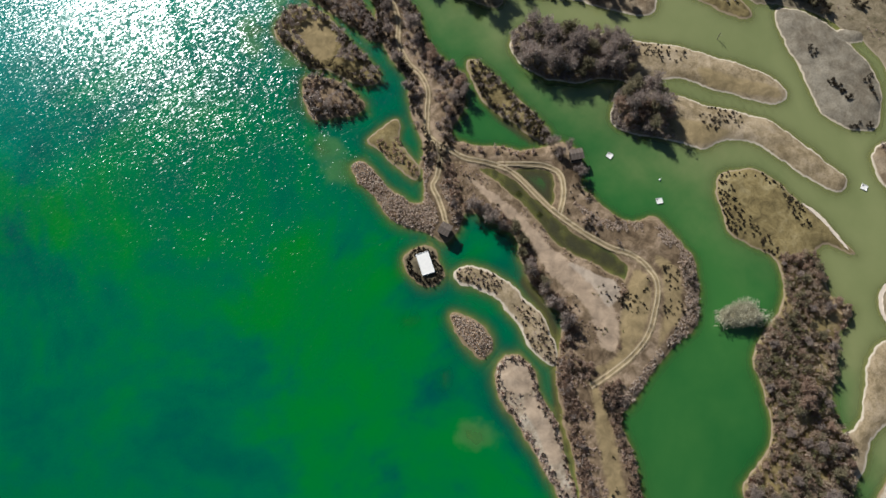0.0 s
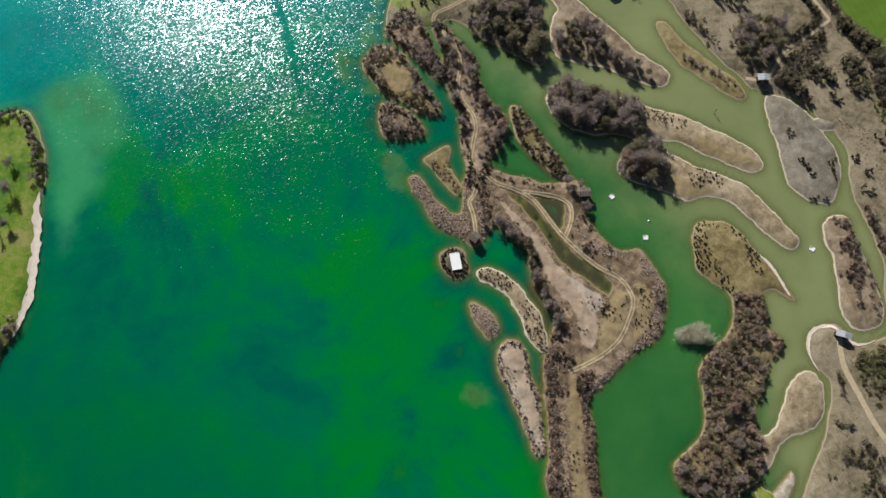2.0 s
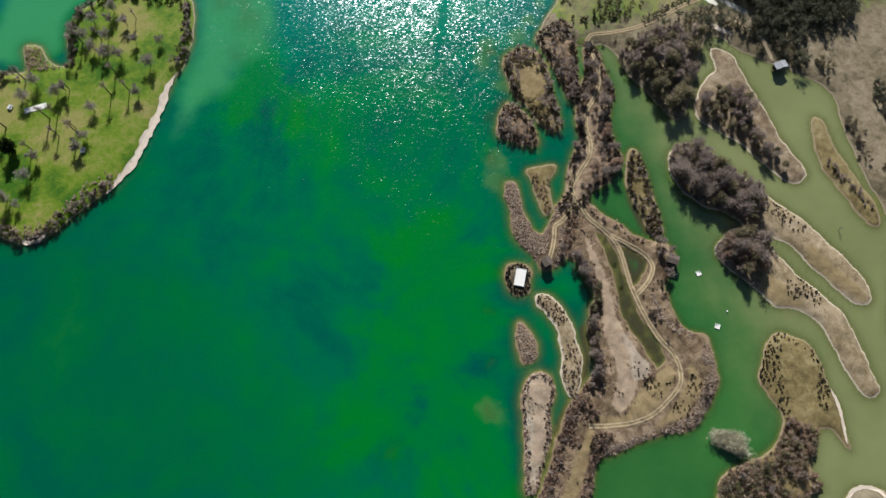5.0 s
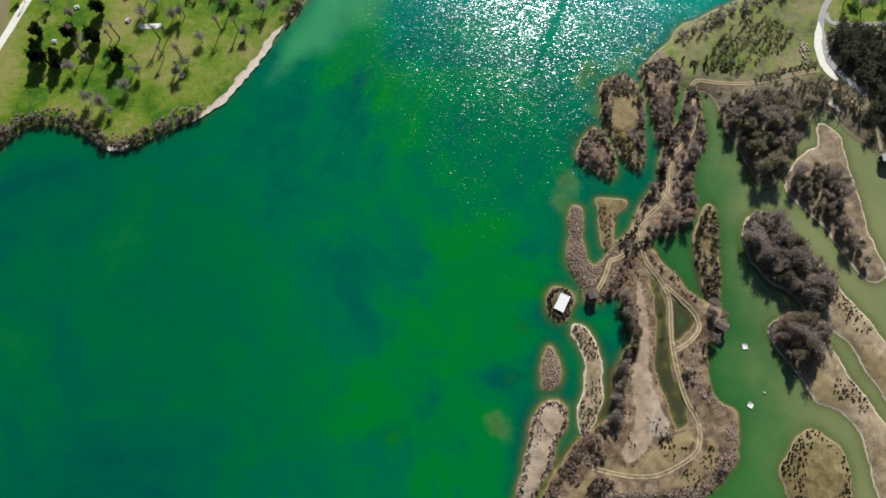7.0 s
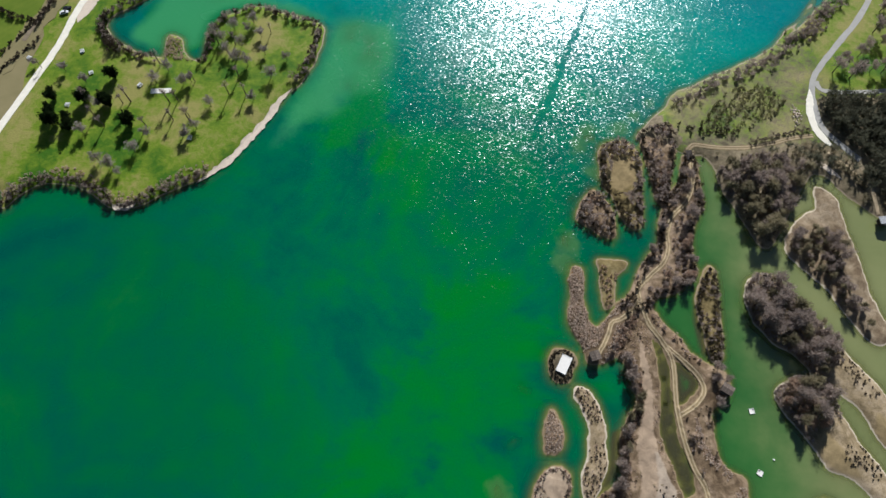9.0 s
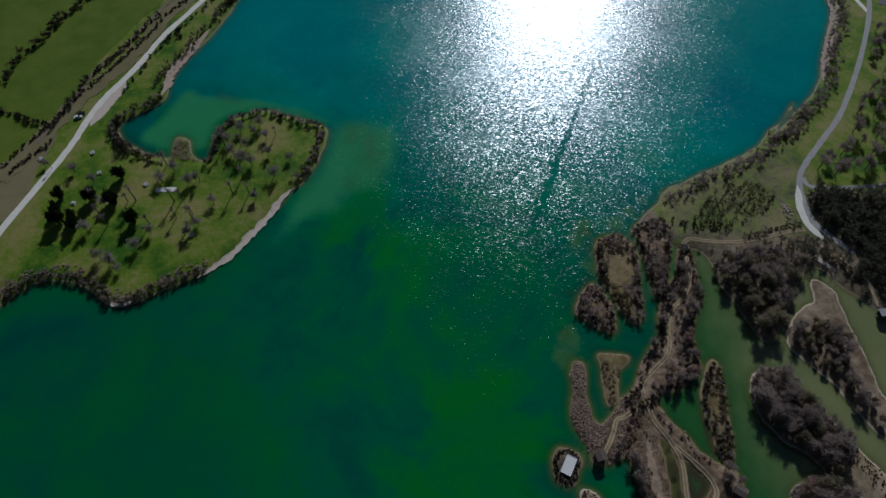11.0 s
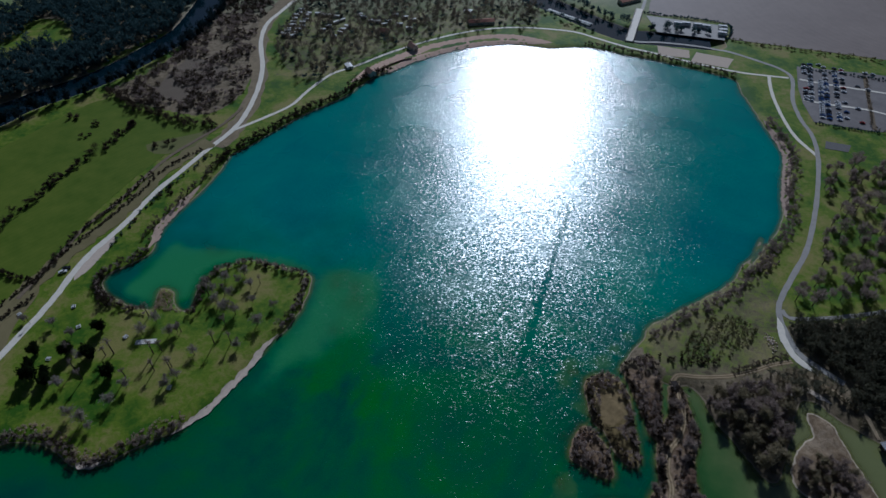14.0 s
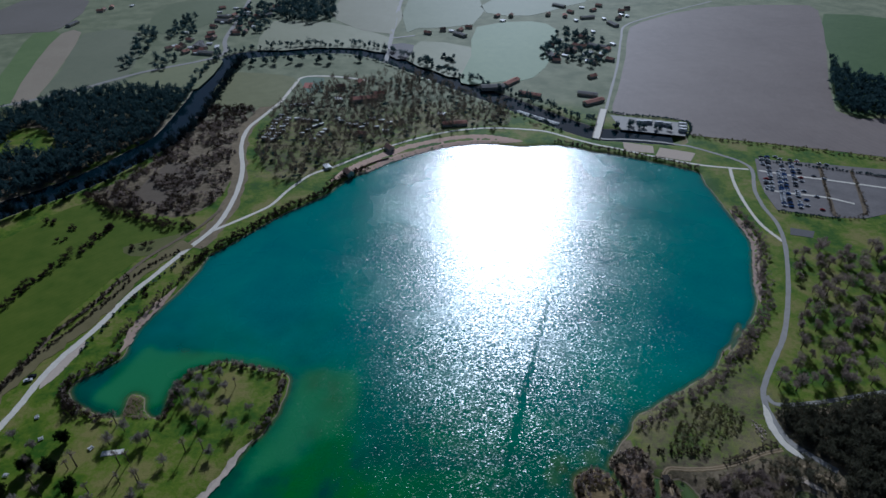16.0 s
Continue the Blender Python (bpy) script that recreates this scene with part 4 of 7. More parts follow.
SCRUB_WEST = [(-235.5, 355), (-215.5, 389), (-204, 477.5), (-195, 510), (-160.5, 500.5), (-161.5, 450.5), (-152.5, 402.5), (-147.5, 357.5),
    (-162.5, 329.5), (-193, 334)]
WOOD_CAMP = [(-128.5, 393.5), (-143, 430.5), (-144, 463.5), (-130.5, 534), (-98.5, 562.5), (-13.5, 578), (52, 509), (54, 471), (30.5, 466.5),
    (-11, 453.5), (-37, 438.5), (-61.5, 419), (-91, 391.5), (-103.5, 373)]
WOOD_PARK = [(203.5, 288), (232.5, 296.5), (258.5, 291), (301, 280), (236.5, 187.5), (196, 184.5), (158.5, 182.5), (149, 187.5), (162, 204.5),
    (181, 236.5)]
WOOD_FAR_EAST = [(400.5, 630), (394, 596.5), (419.5, 565.5), (490.5, 566), (420.5, 464), (370.5, 481.5), (342.5, 508)]
WOOD_VILLAGE = [(-353, 724), (-331.5, 735.5), (-312.5, 653), (-314.5, 622), (-319, 598.5), (-342.5, 672)]
WOOD_VILLAGE_EAST = [(-259, 852.5), (-230, 858.5), (-202, 797.5), (-212.5, 725), (-234.5, 720.5), (-252, 752.5)]
WOOD_HAMLET = [(100.5, 637), (122, 705.5), (143.5, 739), (176.5, 706), (180.5, 665.5), (157, 611.5), (123, 611)]
ORCHARD = [(91, 153.5), (96, 163), (104, 173.5), (115.5, 179), (126.5, 174), (126.5, 167), (110.5, 154.5), (96.5, 151.5)]
HEDGE_MEADOW = [(-237.5, 204), (-232.8, 211.3), (-232, 227), (-227, 237.5), (-224, 253.5), (-219.5, 273), (-211.5, 289.5), (-206.5, 304), (-204.5, 318)]
HEDGE_TRACK = [(-195, 183), (-194, 203.5), (-190, 222), (-182, 240.5), (-176, 260.5), (-173, 268)]
HEDGE_ROAD = [(-171, 211), (-167, 233.5), (-161, 253.5), (-153, 273.5), (-144, 289.5)]
ROW_WATER = [(56, 59), (58.5, 54.5), (61, 49), (62, 43), (58.5, 36), (57, 29), (56.5, 22), (56, 16.5), (52, 12.5)]
ROW_SOUTH = [(49, 9.5), (43.5, 4.5), (38, -3.5), (33.5, -11.5), (27.5, -20.5), (23.5, -28), (20, -34)]
ROW_SPIT_WEST = [(84.5, 133), (80, 123), (76, 115), (72.5, 106), (71, 98)]
POINT_SAND = [(119.7, -47.6), (120.5, -42.6), (122.8, -38.5), (126.8, -35.9), (130.8, -36), (134, -37.9), (135.3, -41.3), (135.6, -44.6), (137, -47.2), (140.4, -49.2), (144.4, -49.8)]
SPIT_SAND = [(130.9, -4.6), (131.4, -11.2), (130.3, -17.7), (129.4, -22.6)]
OLIVE_HEAD = [(115.7, -20.9), (116, -25.6), (115, -30.7), (113.7, -33.2), (107.9, -35.3), (109, -30.5), (111.4, -25.2)]
ROW_SPIT_EAST = [(89.5, 133), (88, 119), (83, 109.5), (82, 99.5), (82, 90.5), (76, 84), (69.5, 81)]
ROW_HIDE = [(89, 54.5), (92.5, 52.5), (91, 46), (86.5, 39.5)]
ROW_BANK = [(66, 74), (72, 69), (78, 63), (85.5, 55.5)]
ROW_MAINLAND_C = [(224, 53.5), (224.5, 41.5), (224, 28.5), (223.5, 20.5)]
ROW_MAINLAND_D = [(218.5, 17.5), (216, 7), (216, -2.5)]
ROW_MAINLAND_E = [(175, -10), (173.5, -18.5), (172.5, -26.5), (171.5, -33.5), (168.5, -44.5)]
ROW_FAR_HEDGE = [(194.5, 447), (226.5, 437), (265.5, 426.5), (295, 417), (326, 406)]
RAFTS = [(100, 42), (100.5, 22.5), (148.5, -13.5)]
SNAG = [(155, 48)]
DECK = [(37, 56), (40, 54), (37.5, 48.5), (34.5, 50)]
WILLOW = [(87, -11.5), (97.5, -18.5)]
HIDES = [(157.1, 117.1), (91.5, 48), (47.5, 55.5), (180, 49.5), (134, -42)]
CARS_A = [(235.5, 410.5), (232, 399), (227.5, 384.5), (220, 363.5), (240, 411), (223, 362)]
CARS_B = [(238.5, 388), (222, 341.5), (245.5, 398.5), (225.5, 340), (246, 411), (248, 407.5)]
CARS_C = [(255, 406), (231.5, 339), (259, 404.5), (236, 339)]
CARS_LOOSE = [(260.5, 381.5), (265.5, 377.5), (273.5, 400), (278, 398.5), (248.5, 353), (244, 336.5), (254, 391)]
CAR_WEST = [(-186.5, 191), (-186, 193.5)]
BOATS = [(65, 498), (95, 472.5)]
MOTORHOMES = [(162, 471.5), (168, 471.5), (176.5, 469.5), (182.5, 467), (195, 467), (193.5, 460.5), (191.5, 455.5)]
HOMES_A = [(-139, 440), (-135.5, 486)]
HOMES_B = [(-132, 438.5), (-128.5, 481.5)]
HOMES_C = [(-130, 508), (-115, 510.5), (-120.5, 478), (-105, 474.5)]
HOMES_D = [(-112, 450.5), (-99.5, 470), (-101.5, 440.5), (-92.5, 456)]
HOMES_E = [(-89, 478), (-66, 461.5)]
HOMES_F = [(-58.5, 478.5), (-44, 470.5), (-62, 467), (-47.5, 456.5)]
HOUSES_RESORT = [(-70, 521), (-57.5, 532), (-94, 548), (-92.5, 521), (-77, 563), (-83, 394), (-66.5, 384)]
HOUSES_BEACH = [(-1, 489), (9.5, 468.5), (-64.5, 449), (-40.5, 423)]
HOUSES_NORTH = [(64.5, 563.5), (46, 549), (78.5, 532.5), (130.5, 533), (132.5, 515.5), (144, 579)]
HOUSES_HAMLET = [(117.5, 675), (130, 695), (133, 655.5), (145.5, 675), (149.5, 646.5), (164, 675), (157, 706), (167, 646.5), (153, 620), (118, 637),
    (174.5, 728), (179, 787.5), (162.5, 813.5), (224.5, 801), (238, 828)]
HOUSES_FARM = [(-17.5, 722), (10, 731), (19.5, 715.5), (30.5, 745), (73, 774), (85, 794.5)]
HOUSES_VILLAGE = [(-285, 666.5), (-282.5, 698.5), (-261.5, 672.5), (-263.5, 703), (-246, 672.5), (-294.5, 662.5), (-261.5, 653), (-297.5, 724.5),
    (-269, 771.5), (-272, 747.5), (-269, 797), (-242, 725), (-251.5, 824), (-225, 748), (-223, 797.5), (-218, 838.5), (-193, 824.5)]
HOUSES_WEST = [(-436.5, 822.5), (-432, 836.5), (-409.5, 845.5), (-445, 758), (-438, 817)]
SHEDS_MEADOW = [(-132, 153), (-168.5, 142.5), (-164, 159.5), (-141.5, 155), (-114, 131), (-171.5, 170.5), (-193, 165)]
LEAN_TREES = [(-116, 139), (-123, 139), (-119, 159), (-146, 145.5), (-143, 146.5), (-133, 135), (-150, 133.5), (-103, 153.5), (-96, 154),
    (-136, 166.5)]
EVERGREENS = [(-174, 138), (-175, 145), (-153.5, 158.5), (-150.5, 144), (-164.5, 134.5), (-140, 136), (-170.5, 132.5), (-163.5, 131)]
LAND_BRIDGE = [(184, 25.5), (189, 24.5), (192.5, 20.5), (190, 17.5), (184.5, 21)]
SAND_SWATH = [(64, 63), (66, 54.5), (67.5, 48), (67.5, 42.5), (67, 36), (67.5, 29), (68.5, 23), (69, 17.5), (68.5, 12.5), (67, 7.5), (63.5, 3),
    (59.5, 0.5), (57.5, 3.5), (60, 9.5), (62, 15), (61.5, 20.5), (61, 28), (62.5, 34.5), (64, 41.5), (63.5, 49), (63, 57.5)]
SAND_ISLET = [(33.5, 17), (38.5, 16.5), (40, 13), (37, 7.5), (33, 9), (31, 12.5)]
SAND_ISLET_LOW = [(32, 7.5), (36, 5), (33.5, -3), (30, -9.5), (27, -8), (29.5, -1)]
OLIVE_BEND = [(67.5, 6.5), (79.5, 13), (81, 9), (77.5, 4.5), (70, -0.5), (64, -2), (59.5, -3), (53, -1.5), (52, 1), (60, 0)]
OLIVE_SOUTH = [(49.5, -0.5), (46.5, -9.5), (40, -20.5), (28.5, -38), (25, -35.5), (33, -22), (42, -9)]
OLIVE_CLEARING = [(62, 137.5), (65, 132), (62.5, 124), (56, 122.5), (54.5, 128), (56, 136.5)]
OLIVE_LONG = [(142.5, 45), (149, 34), (155, 25), (153, 21.5), (146.5, 28.5), (140, 39)]
OLIVE_BENT = [(122, 40), (128.5, 31), (133, 23.5), (124, 26), (119.5, 32)]
TUSSOCK_BENT = [(130.5, 36), (139, 28), (137, 22.5), (128.5, 27.5)]
TUSSOCK_HEAD_EAST = [(130.5, 7.5), (132, 2.5), (130.5, -5), (125.5, -11.5), (125, -7.5), (128, 0.5)]
TUSSOCK_HEAD_WEST = [(115.5, 13.5), (120, 14.5), (117.5, 7), (115.5, 0.5), (115, -8), (110, -3), (109, 4)]
TUSSOCK_LONG = [(129.5, 71.5), (136, 62.5), (144, 53), (139.5, 50), (127.5, 66)]
COVE_REEDS = [(-134.5, 171), (-138, 179.5), (-136.5, 183.5), (-131.5, 181), (-128, 174.5), (-123, 170.5)]
SPINE_SOUTH = [(54, 6), (44, -8), (34, -23), (26, -36.5), (18.5, -47)]
TREES_PALE = [(-117.5, 186.5), (-112.5, 182), (-109, 189), (-103.5, 180), (-102.5, 188), (-101, 193), (-96, 185.5), (-104, 172), (-98.5, 169.5),
    (-109, 176), (-131.5, 163.5), (-135, 157), (-159, 145), (-154.5, 142.5), (-164.5, 154.5), (-112.5, 136), (-115, 132), (-146.5, 117),
    (-141.5, 115), (-137, 112.5), (-131, 130.5), (-157.5, 129.5), (-109.5, 147.5), (-92.5, 152), (-87.5, 164.5), (-134.5, 123.5),
    (-175, 159.5), (-189, 161.5), (-92.5, 176), (-82.5, 174)]
CHANNEL_BANK = [(75.5, 33), (76.7, 29.3), (78.2, 25.5), (79.9, 21.6), (80.6, 17.8)]
MAINLAND_DRY = [(199, 57.5), (216, 52.5), (240, 28.5), (206.5, -22), (168.5, -44.5), (171.5, -31), (176.5, -10), (189, 7.5), (192, 22.5),
    (189, 33.5), (189, 44.5)]
MAINLAND_SOUTH = [(130, -47), (115, -60), (101.5, -68), (93, -73), (83.5, -80.5), (114, -102.5), (153, -68.5), (143.5, -57)]
FIELD_FAR_A = [(-554.5, 727), (-571, 873.5), (-479.5, 874.5), (-452.5, 746), (-476, 727.5)]
FIELD_FAR_B = [(-346.5, 735.5), (-363.5, 851.5), (-280.5, 876), (-276.5, 797), (-299, 729)]
FIELD_FAR_C = [(-130.5, 777.5), (-139, 877.5), (-60.5, 878), (-58, 721.5)]
FIELD_FAR_D = [(-42.5, 731), (-47, 878), (50, 879), (36.5, 761.5), (-30, 744.5)]
FIELD_FAR_E = [(55.5, 813), (67, 879), (197, 880), (160, 844), (110.5, 800)]
CHANNEL_MID = [(67.9, 64.6), (70.9, 57.6), (71.5, 49.8), (71.2, 41.1), (72, 33.1), (74, 24.2), (76.7, 16.9)]
NORTH_SHORE = [(88, 437.5), (114.5, 426.5), (134.5, 419), (164.5, 405.5), (183.5, 394)]
YARD_HEDGE = [(141.5, 493.5), (164.5, 486.5), (201.5, 474), (193, 446)]
GROYNE = [(-65, 386.5), (-58.5, 394), (-49.5, 403), (-40, 409)]
BUOY = [(105.5, 27)]
PARK_HEDGE = [(232.5, 404), (260.5, 398), (311, 380.5)]
PARK_HEDGE_SOUTH = [(215.5, 335.5), (232, 330), (249.5, 326)]
BRUSH_HEAD = [(97.5, -21.5), (105.5, -19), (110.5, -15), (112.5, -11), (121, -18), (118, -23), (115.5, -28), (115.5, -32.5), (109, -35.5),
    (103.5, -39), (98, -42.5), (93.5, -45), (89, -51), (85, -57), (79, -61), (71.5, -62), (66, -60), (60.5, -56), (57, -50.5),
    (57.5, -46), (60, -44), (66, -43.5), (74, -41.5), (80, -35.5), (83.5, -29), (85.5, -25.5), (91, -23)]
JUNCTION = [(138.5, 178), (138, 172.5), (137, 166.5), (138, 158), (141, 153), (144.5, 148.5)]
RUBBLE = [(131, 164.5)]
HEDGE_DARK = [(84, 155), (88.5, 153.5), (94, 152.5), (101, 152.5), (106, 153)]
HEDGE_LANE = [(111.5, 147), (119, 149.5), (128, 153), (136, 155.5)]
SAND_INLET = [(129, 137.5), (132, 140), (135.5, 141.5), (140, 139.5), (145, 135)]
PARK_PATH = [(225.5, 390), (245.5, 382.5), (266, 376.5), (312.5, 361.5)]
PARK_PATH_SOUTH = [(218, 363), (234, 357.5), (254, 352.5), (269, 344)]
PARK_STRIP = [(271.5, 395.5), (260, 363), (248.5, 329)]
PARK_STRIP_EAST = [(291.5, 390.5), (280.5, 359.5), (269, 331)]
MUD_FLAT = [(67, 27), (71.5, 18), (73.5, 14), (71.5, 10), (66.5, 10.5), (67.5, 17.5)]
OLIVE_EAST = [(87, 12.5), (89, 5.5), (81.5, -3.5), (73.5, -5.5), (68.5, -6), (76.5, -0.5), (84, 6.5)]
REED_SHORE = [(81.5, 39), (83.5, 29.5), (88.5, 24.5), (96, 19), (97.5, 14.5), (94.5, 5), (90, -2), (81, -9), (67.5, -11), (54.5, -12),
    (48.5, -11.5), (53, -8.5), (65.5, -7), (77.5, -5.5), (83.5, -2.5), (90, 5.5), (91.5, 13.5), (89, 20), (83, 25.5), (80.5, 34.5)]
BLIND_NORTH = [(221.5, 56), (214, 57), (208.5, 57.5), (204, 58)]
BLIND_SOUTH = [(215.5, 52), (208, 52.5), (202, 52.5), (197, 52.5), (192.5, 51), (187.5, 49)]
BLIND_THICKET = [(194.5, 51.5), (208.5, 51.5), (215, 49.5), (216, 45), (204.5, 46.5), (199.5, 42), (191, 43.5), (188.5, 47.5)]
BLIND_BLOCK = [(225.5, 55), (228, 53), (230.5, 40.5), (230, 31), (229, 27), (223, 27), (222, 32.5), (223, 40), (222.5, 47)]
CLUMP_A = [(212.5, 39.5), (219, 36), (215.5, 31), (210, 33.5)]
CLUMP_B = [(200, 44.5), (205, 40), (204, 32), (200, 36.5), (197.5, 39.5)]
CLUMP_C = [(208, 32), (212, 29.5), (210.5, 23), (207, 24), (206, 29.5)]
CLUMP_D = [(217, 28), (226, 24), (228.5, 17.5), (218, -3.5), (211, 8.5), (212, 16)]
CLUMP_E = [(187.5, 48.5), (192, 42.5), (191, 33), (188, 37), (185.5, 44)]
BRIGHT_SCRUB = [(214, 30), (211, 22.5), (202.5, 3.5), (193.5, -13.5), (197.5, -16), (212, 3.5), (210, 8), (211, 16.5), (215, 26.5)]
SHORE_SCRUB = [(176, -10), (177.5, -11), (174.5, -17.5), (174, -23), (178.5, -24.5), (180, -31.5), (172, -39), (169, -29.5), (170, -21.5)]
LONE_CLUMPS = [(199, 5.5), (186.5, -3), (180.5, -7), (188, 4.5), (199, 26.5), (198.5, 29.5), (197, -6.5)]
BLADE_CLUMPS = [(173.5, 25.5), (169, 15), (168.5, 13), (168.5, 10.5), (168.5, 8), (179.5, 7.5), (176, 5), (164.5, -1.5), (166, -3), (162, 1)]
EAST_BRUSH = [(164, -10), (168, -12.5), (166.5, -16.5), (161.5, -24), (153.5, -34), (146, -39), (150.5, -29), (157, -18)]
OLIVE_ROW = [(161, 76.5), (163.5, 70), (167, 63), (169.5, 55)]
MEADOW_BLIND = [(240.5, 56), (271, 34.5), (256, 21), (239.5, 28.5), (236, 38), (234, 46.5)]
STRAIT = [(55, 30), (53, 20), (48.5, 11), (41.5, 3), (36, -4.5), (32.5, -13), (29.5, -22)]
STRAIT_NORTH = [(90, 88), (86.5, 79.5), (86, 70), (87.5, 61.5)]
WEEDY = [(14, 71.5), (29.5, 56), (33, 24.5), (27.5, -5), (23.5, -19), (9.5, -23.5), (-33.5, 13.5), (-17, 52)]
WEEDY_NORTH = [(-11, 74), (13.5, 81), (33.5, 66), (27, 45.5), (5, 44.5), (-12, 51.5)]
SILT = [(18, 9.5), (14, 13), (38.5, 97), (37, 91), (45.5, 148.5), (43, 141), (9, 31)]
SILT_FAR = [(-55.5, 178), (-43.5, 174), (-66, 181), (58.5, 132), (60.5, 125.5), (-1.5, 179)]
WOOD_VILLAGE_MID = [(-324, 742.5), (-313.5, 802), (-285.5, 759.5), (-289, 703), (-305, 690)]
WOOD_VILLAGE_SOUTH = [(-302.5, 643.5), (-271, 629.5), (-272, 600.5), (-288.5, 599)]
WOOD_VILLAGE_FAR = [(-219, 876.5), (-150, 877), (-138.5, 777.5), (-197.5, 777)]
HOUSES_MORE = [(-293, 674), (-283.5, 674), (-282.5, 694.5), (-272.5, 668.5), (-268, 678.5), (-257, 659), (-257, 682.5), (-258.5, 703),
    (-267, 720.5), (-267.5, 766.5), (-271.5, 792), (-286.5, 832), (-284.5, 813), (-258.5, 771.5), (-262, 797), (-268.5, 832),
    (-250, 792), (-241.5, 747.5), (-248.5, 813), (-229, 725), (-237.5, 720.5), (-260, 649.5), (-250.5, 649.5), (-273.5, 653),
    (-245, 668.5), (-230, 757.5), (-232, 792), (-228.5, 818.5), (-215, 824.5)]
HOUSES_HAMLET_MORE = [(116.5, 625), (128, 642.5), (139.5, 657.5), (151, 671), (156.5, 652), (169.5, 671.5), (176.5, 661.5), (187, 681.5), (161.5, 634),
    (172, 628.5), (148, 625), (113, 642.5), (152.5, 795), (163, 775), (132, 800), (193, 822), (199, 782.5), (204, 758), (228, 817),
    (230.5, 795.5), (216.5, 782.5), (205, 844.5), (181, 836), (152.5, 844), (67.5, 794.5), (73, 774), (0, 733.5), (20, 733.5),
    (30.5, 749.5)]
RIVER_LAWN_TREES = [(-170, 621.5), (-156, 623), (-145, 626.5), (-127, 623.5), (-115.5, 623.5), (-87, 627), (-181, 618), (-192.5, 614.5), (34.5, 549),
    (-14, 613.5), (3, 619), (9, 614)]
WEEDY_COVE = [(-150.5, 204), (-121, 207.5), (-105.5, 200.5), (-114, 186.5), (-120.5, 183.5), (-123, 177), (-136.5, 174), (-152.5, 183.5)]
WEEDY_EAST = [(-66.5, 187), (-54.5, 177.5), (-55, 154), (-61, 139), (-46, 125), (-30.5, 134.5), (-44, 171)]
ROAD_BAY = [(-182, 186.5), (-181, 196.5), (-179.5, 204), (-178, 212), (-177.5, 219)]
SHORE_DULL = [(64, 159), (71, 166.5), (77.5, 156), (83, 148.5), (78, 141), (67, 143.5)]
SILT_SHORE = [(54.5, 143.5), (59.5, 151.5), (65.5, 159), (52, 137.5), (49, 130), (71, 165)]
BANK_BUSHES = [(168, 109.5), (171, 101.5), (174.5, 92.5), (176, 82.5), (176.5, 73.5)]
BANK_WOOD = [(191, 104.5), (199, 100.5), (199.5, 87.5), (197, 80.5), (189.5, 86), (188.5, 96)]
TRACK_BLIND_NORTH = [(222.9, 55.9), (223.8, 62.3), (224.8, 69.6), (225.4, 74.5), (227.1, 83.5)]
SPIT_EAST = [(132.5, -3.5), (134, -22.5), (130.5, -27), (120.5, -16.5)]
PALE_SHALLOW = [(-67, 196.1), (-57, 200.5), (-41.4, 194.3), (-35.5, 179), (-42.5, 165.4), (-52.6, 158.5), (-58.2, 149), (-67.1, 145.5), (-73.4, 136.5), (-81.3, 130.4), (-78.1, 146.2), (-71.8, 161.8), (-69.2, 173.3)]
PALE_COVE = [(-142.8, 215.2), (-133.4, 212.6), (-110.1, 210.3), (-86.8, 206), (-70.4, 199.6), (-79.4, 197.1), (-100.4, 205.1), (-113.5, 202.2), (-122, 194.1), (-122.8, 179.7), (-137.1, 175.3), (-155.1, 180.9), (-150, 195.9)]
PENINSULA_SAND = [(-106.8, 111.4), (-101.4, 117), (-96, 123.1), (-91.9, 130.9), (-88.2, 137.1), (-84.5, 145.7), (-81.4, 153.8), (-77.7, 159.9)]
PENINSULA_NOTCH = [(-136.7, 98.9), (-132.3, 98), (-127.5, 100.7)]
WEST_SAND = [(-153.3, 208.9), (-152.8, 217), (-153.6, 224.1), (-152, 231.9), (-148.2, 244.8), (-143.6, 259.2)]
PATH_HEDGES = [[(223.5, 82.2), (221.5, 72.8), (220.8, 65.7), (218.1, 58.6)],
    [(229, 72.3), (228.1, 64.7), (227.7, 57.5)],
    [(223.8, 53.5), (224.9, 48.4), (225.7, 42.4), (226.8, 34.1)],
    [(199.8, 57.4), (206.6, 57.8), (214.3, 58.3)],
    [(193.8, 52.4), (200.8, 53.1), (208.8, 52.8), (216.1, 52.3)],
    [(184, 47), (186.3, 41.3), (188, 35), (189.1, 31)]]
FIELD_BLIND = [(236.3, 69.6), (230.1, 56.9), (231.6, 45), (236.3, 26.9), (265.6, 31.5), (274.2, 66.1), (245.3, 76.1)]
SCRUB_EDGES = [[(-235.6, 354.4), (-214.7, 336.7), (-192.5, 326.7), (-171.9, 319.1), (-152.4, 315.4)],
    [(-207, 499.2), (-188.7, 499.4), (-164.6, 499.5)],
    [(-193.6, 480.5), (-179.2, 482.9), (-167.3, 487.6)]]
MEADOW_CLUMPS = [(-245, 322.4), (-241.5, 321.1), (-206.4, 317.5), (-203.4, 316.3), (-209.3, 306.9), (-227.6, 314.2), (-226.8, 302), (-175.5, 296.5), (-182.4, 293), (-177.9, 335.6), (-227.9, 254.8), (-225.8, 262.2)]
VERGE_WEST = [(-146.5, 295), (-140.8, 314.9), (-139.1, 346.4), (-143.4, 380.6), (-153, 419.8), (-159.1, 459.8), (-154.4, 497.2), (-145.6, 535.4)]
COURT_RED = [(-130.6, 564.9), (-122.7, 565), (-122.3, 550.7), (-130.1, 550.6)]
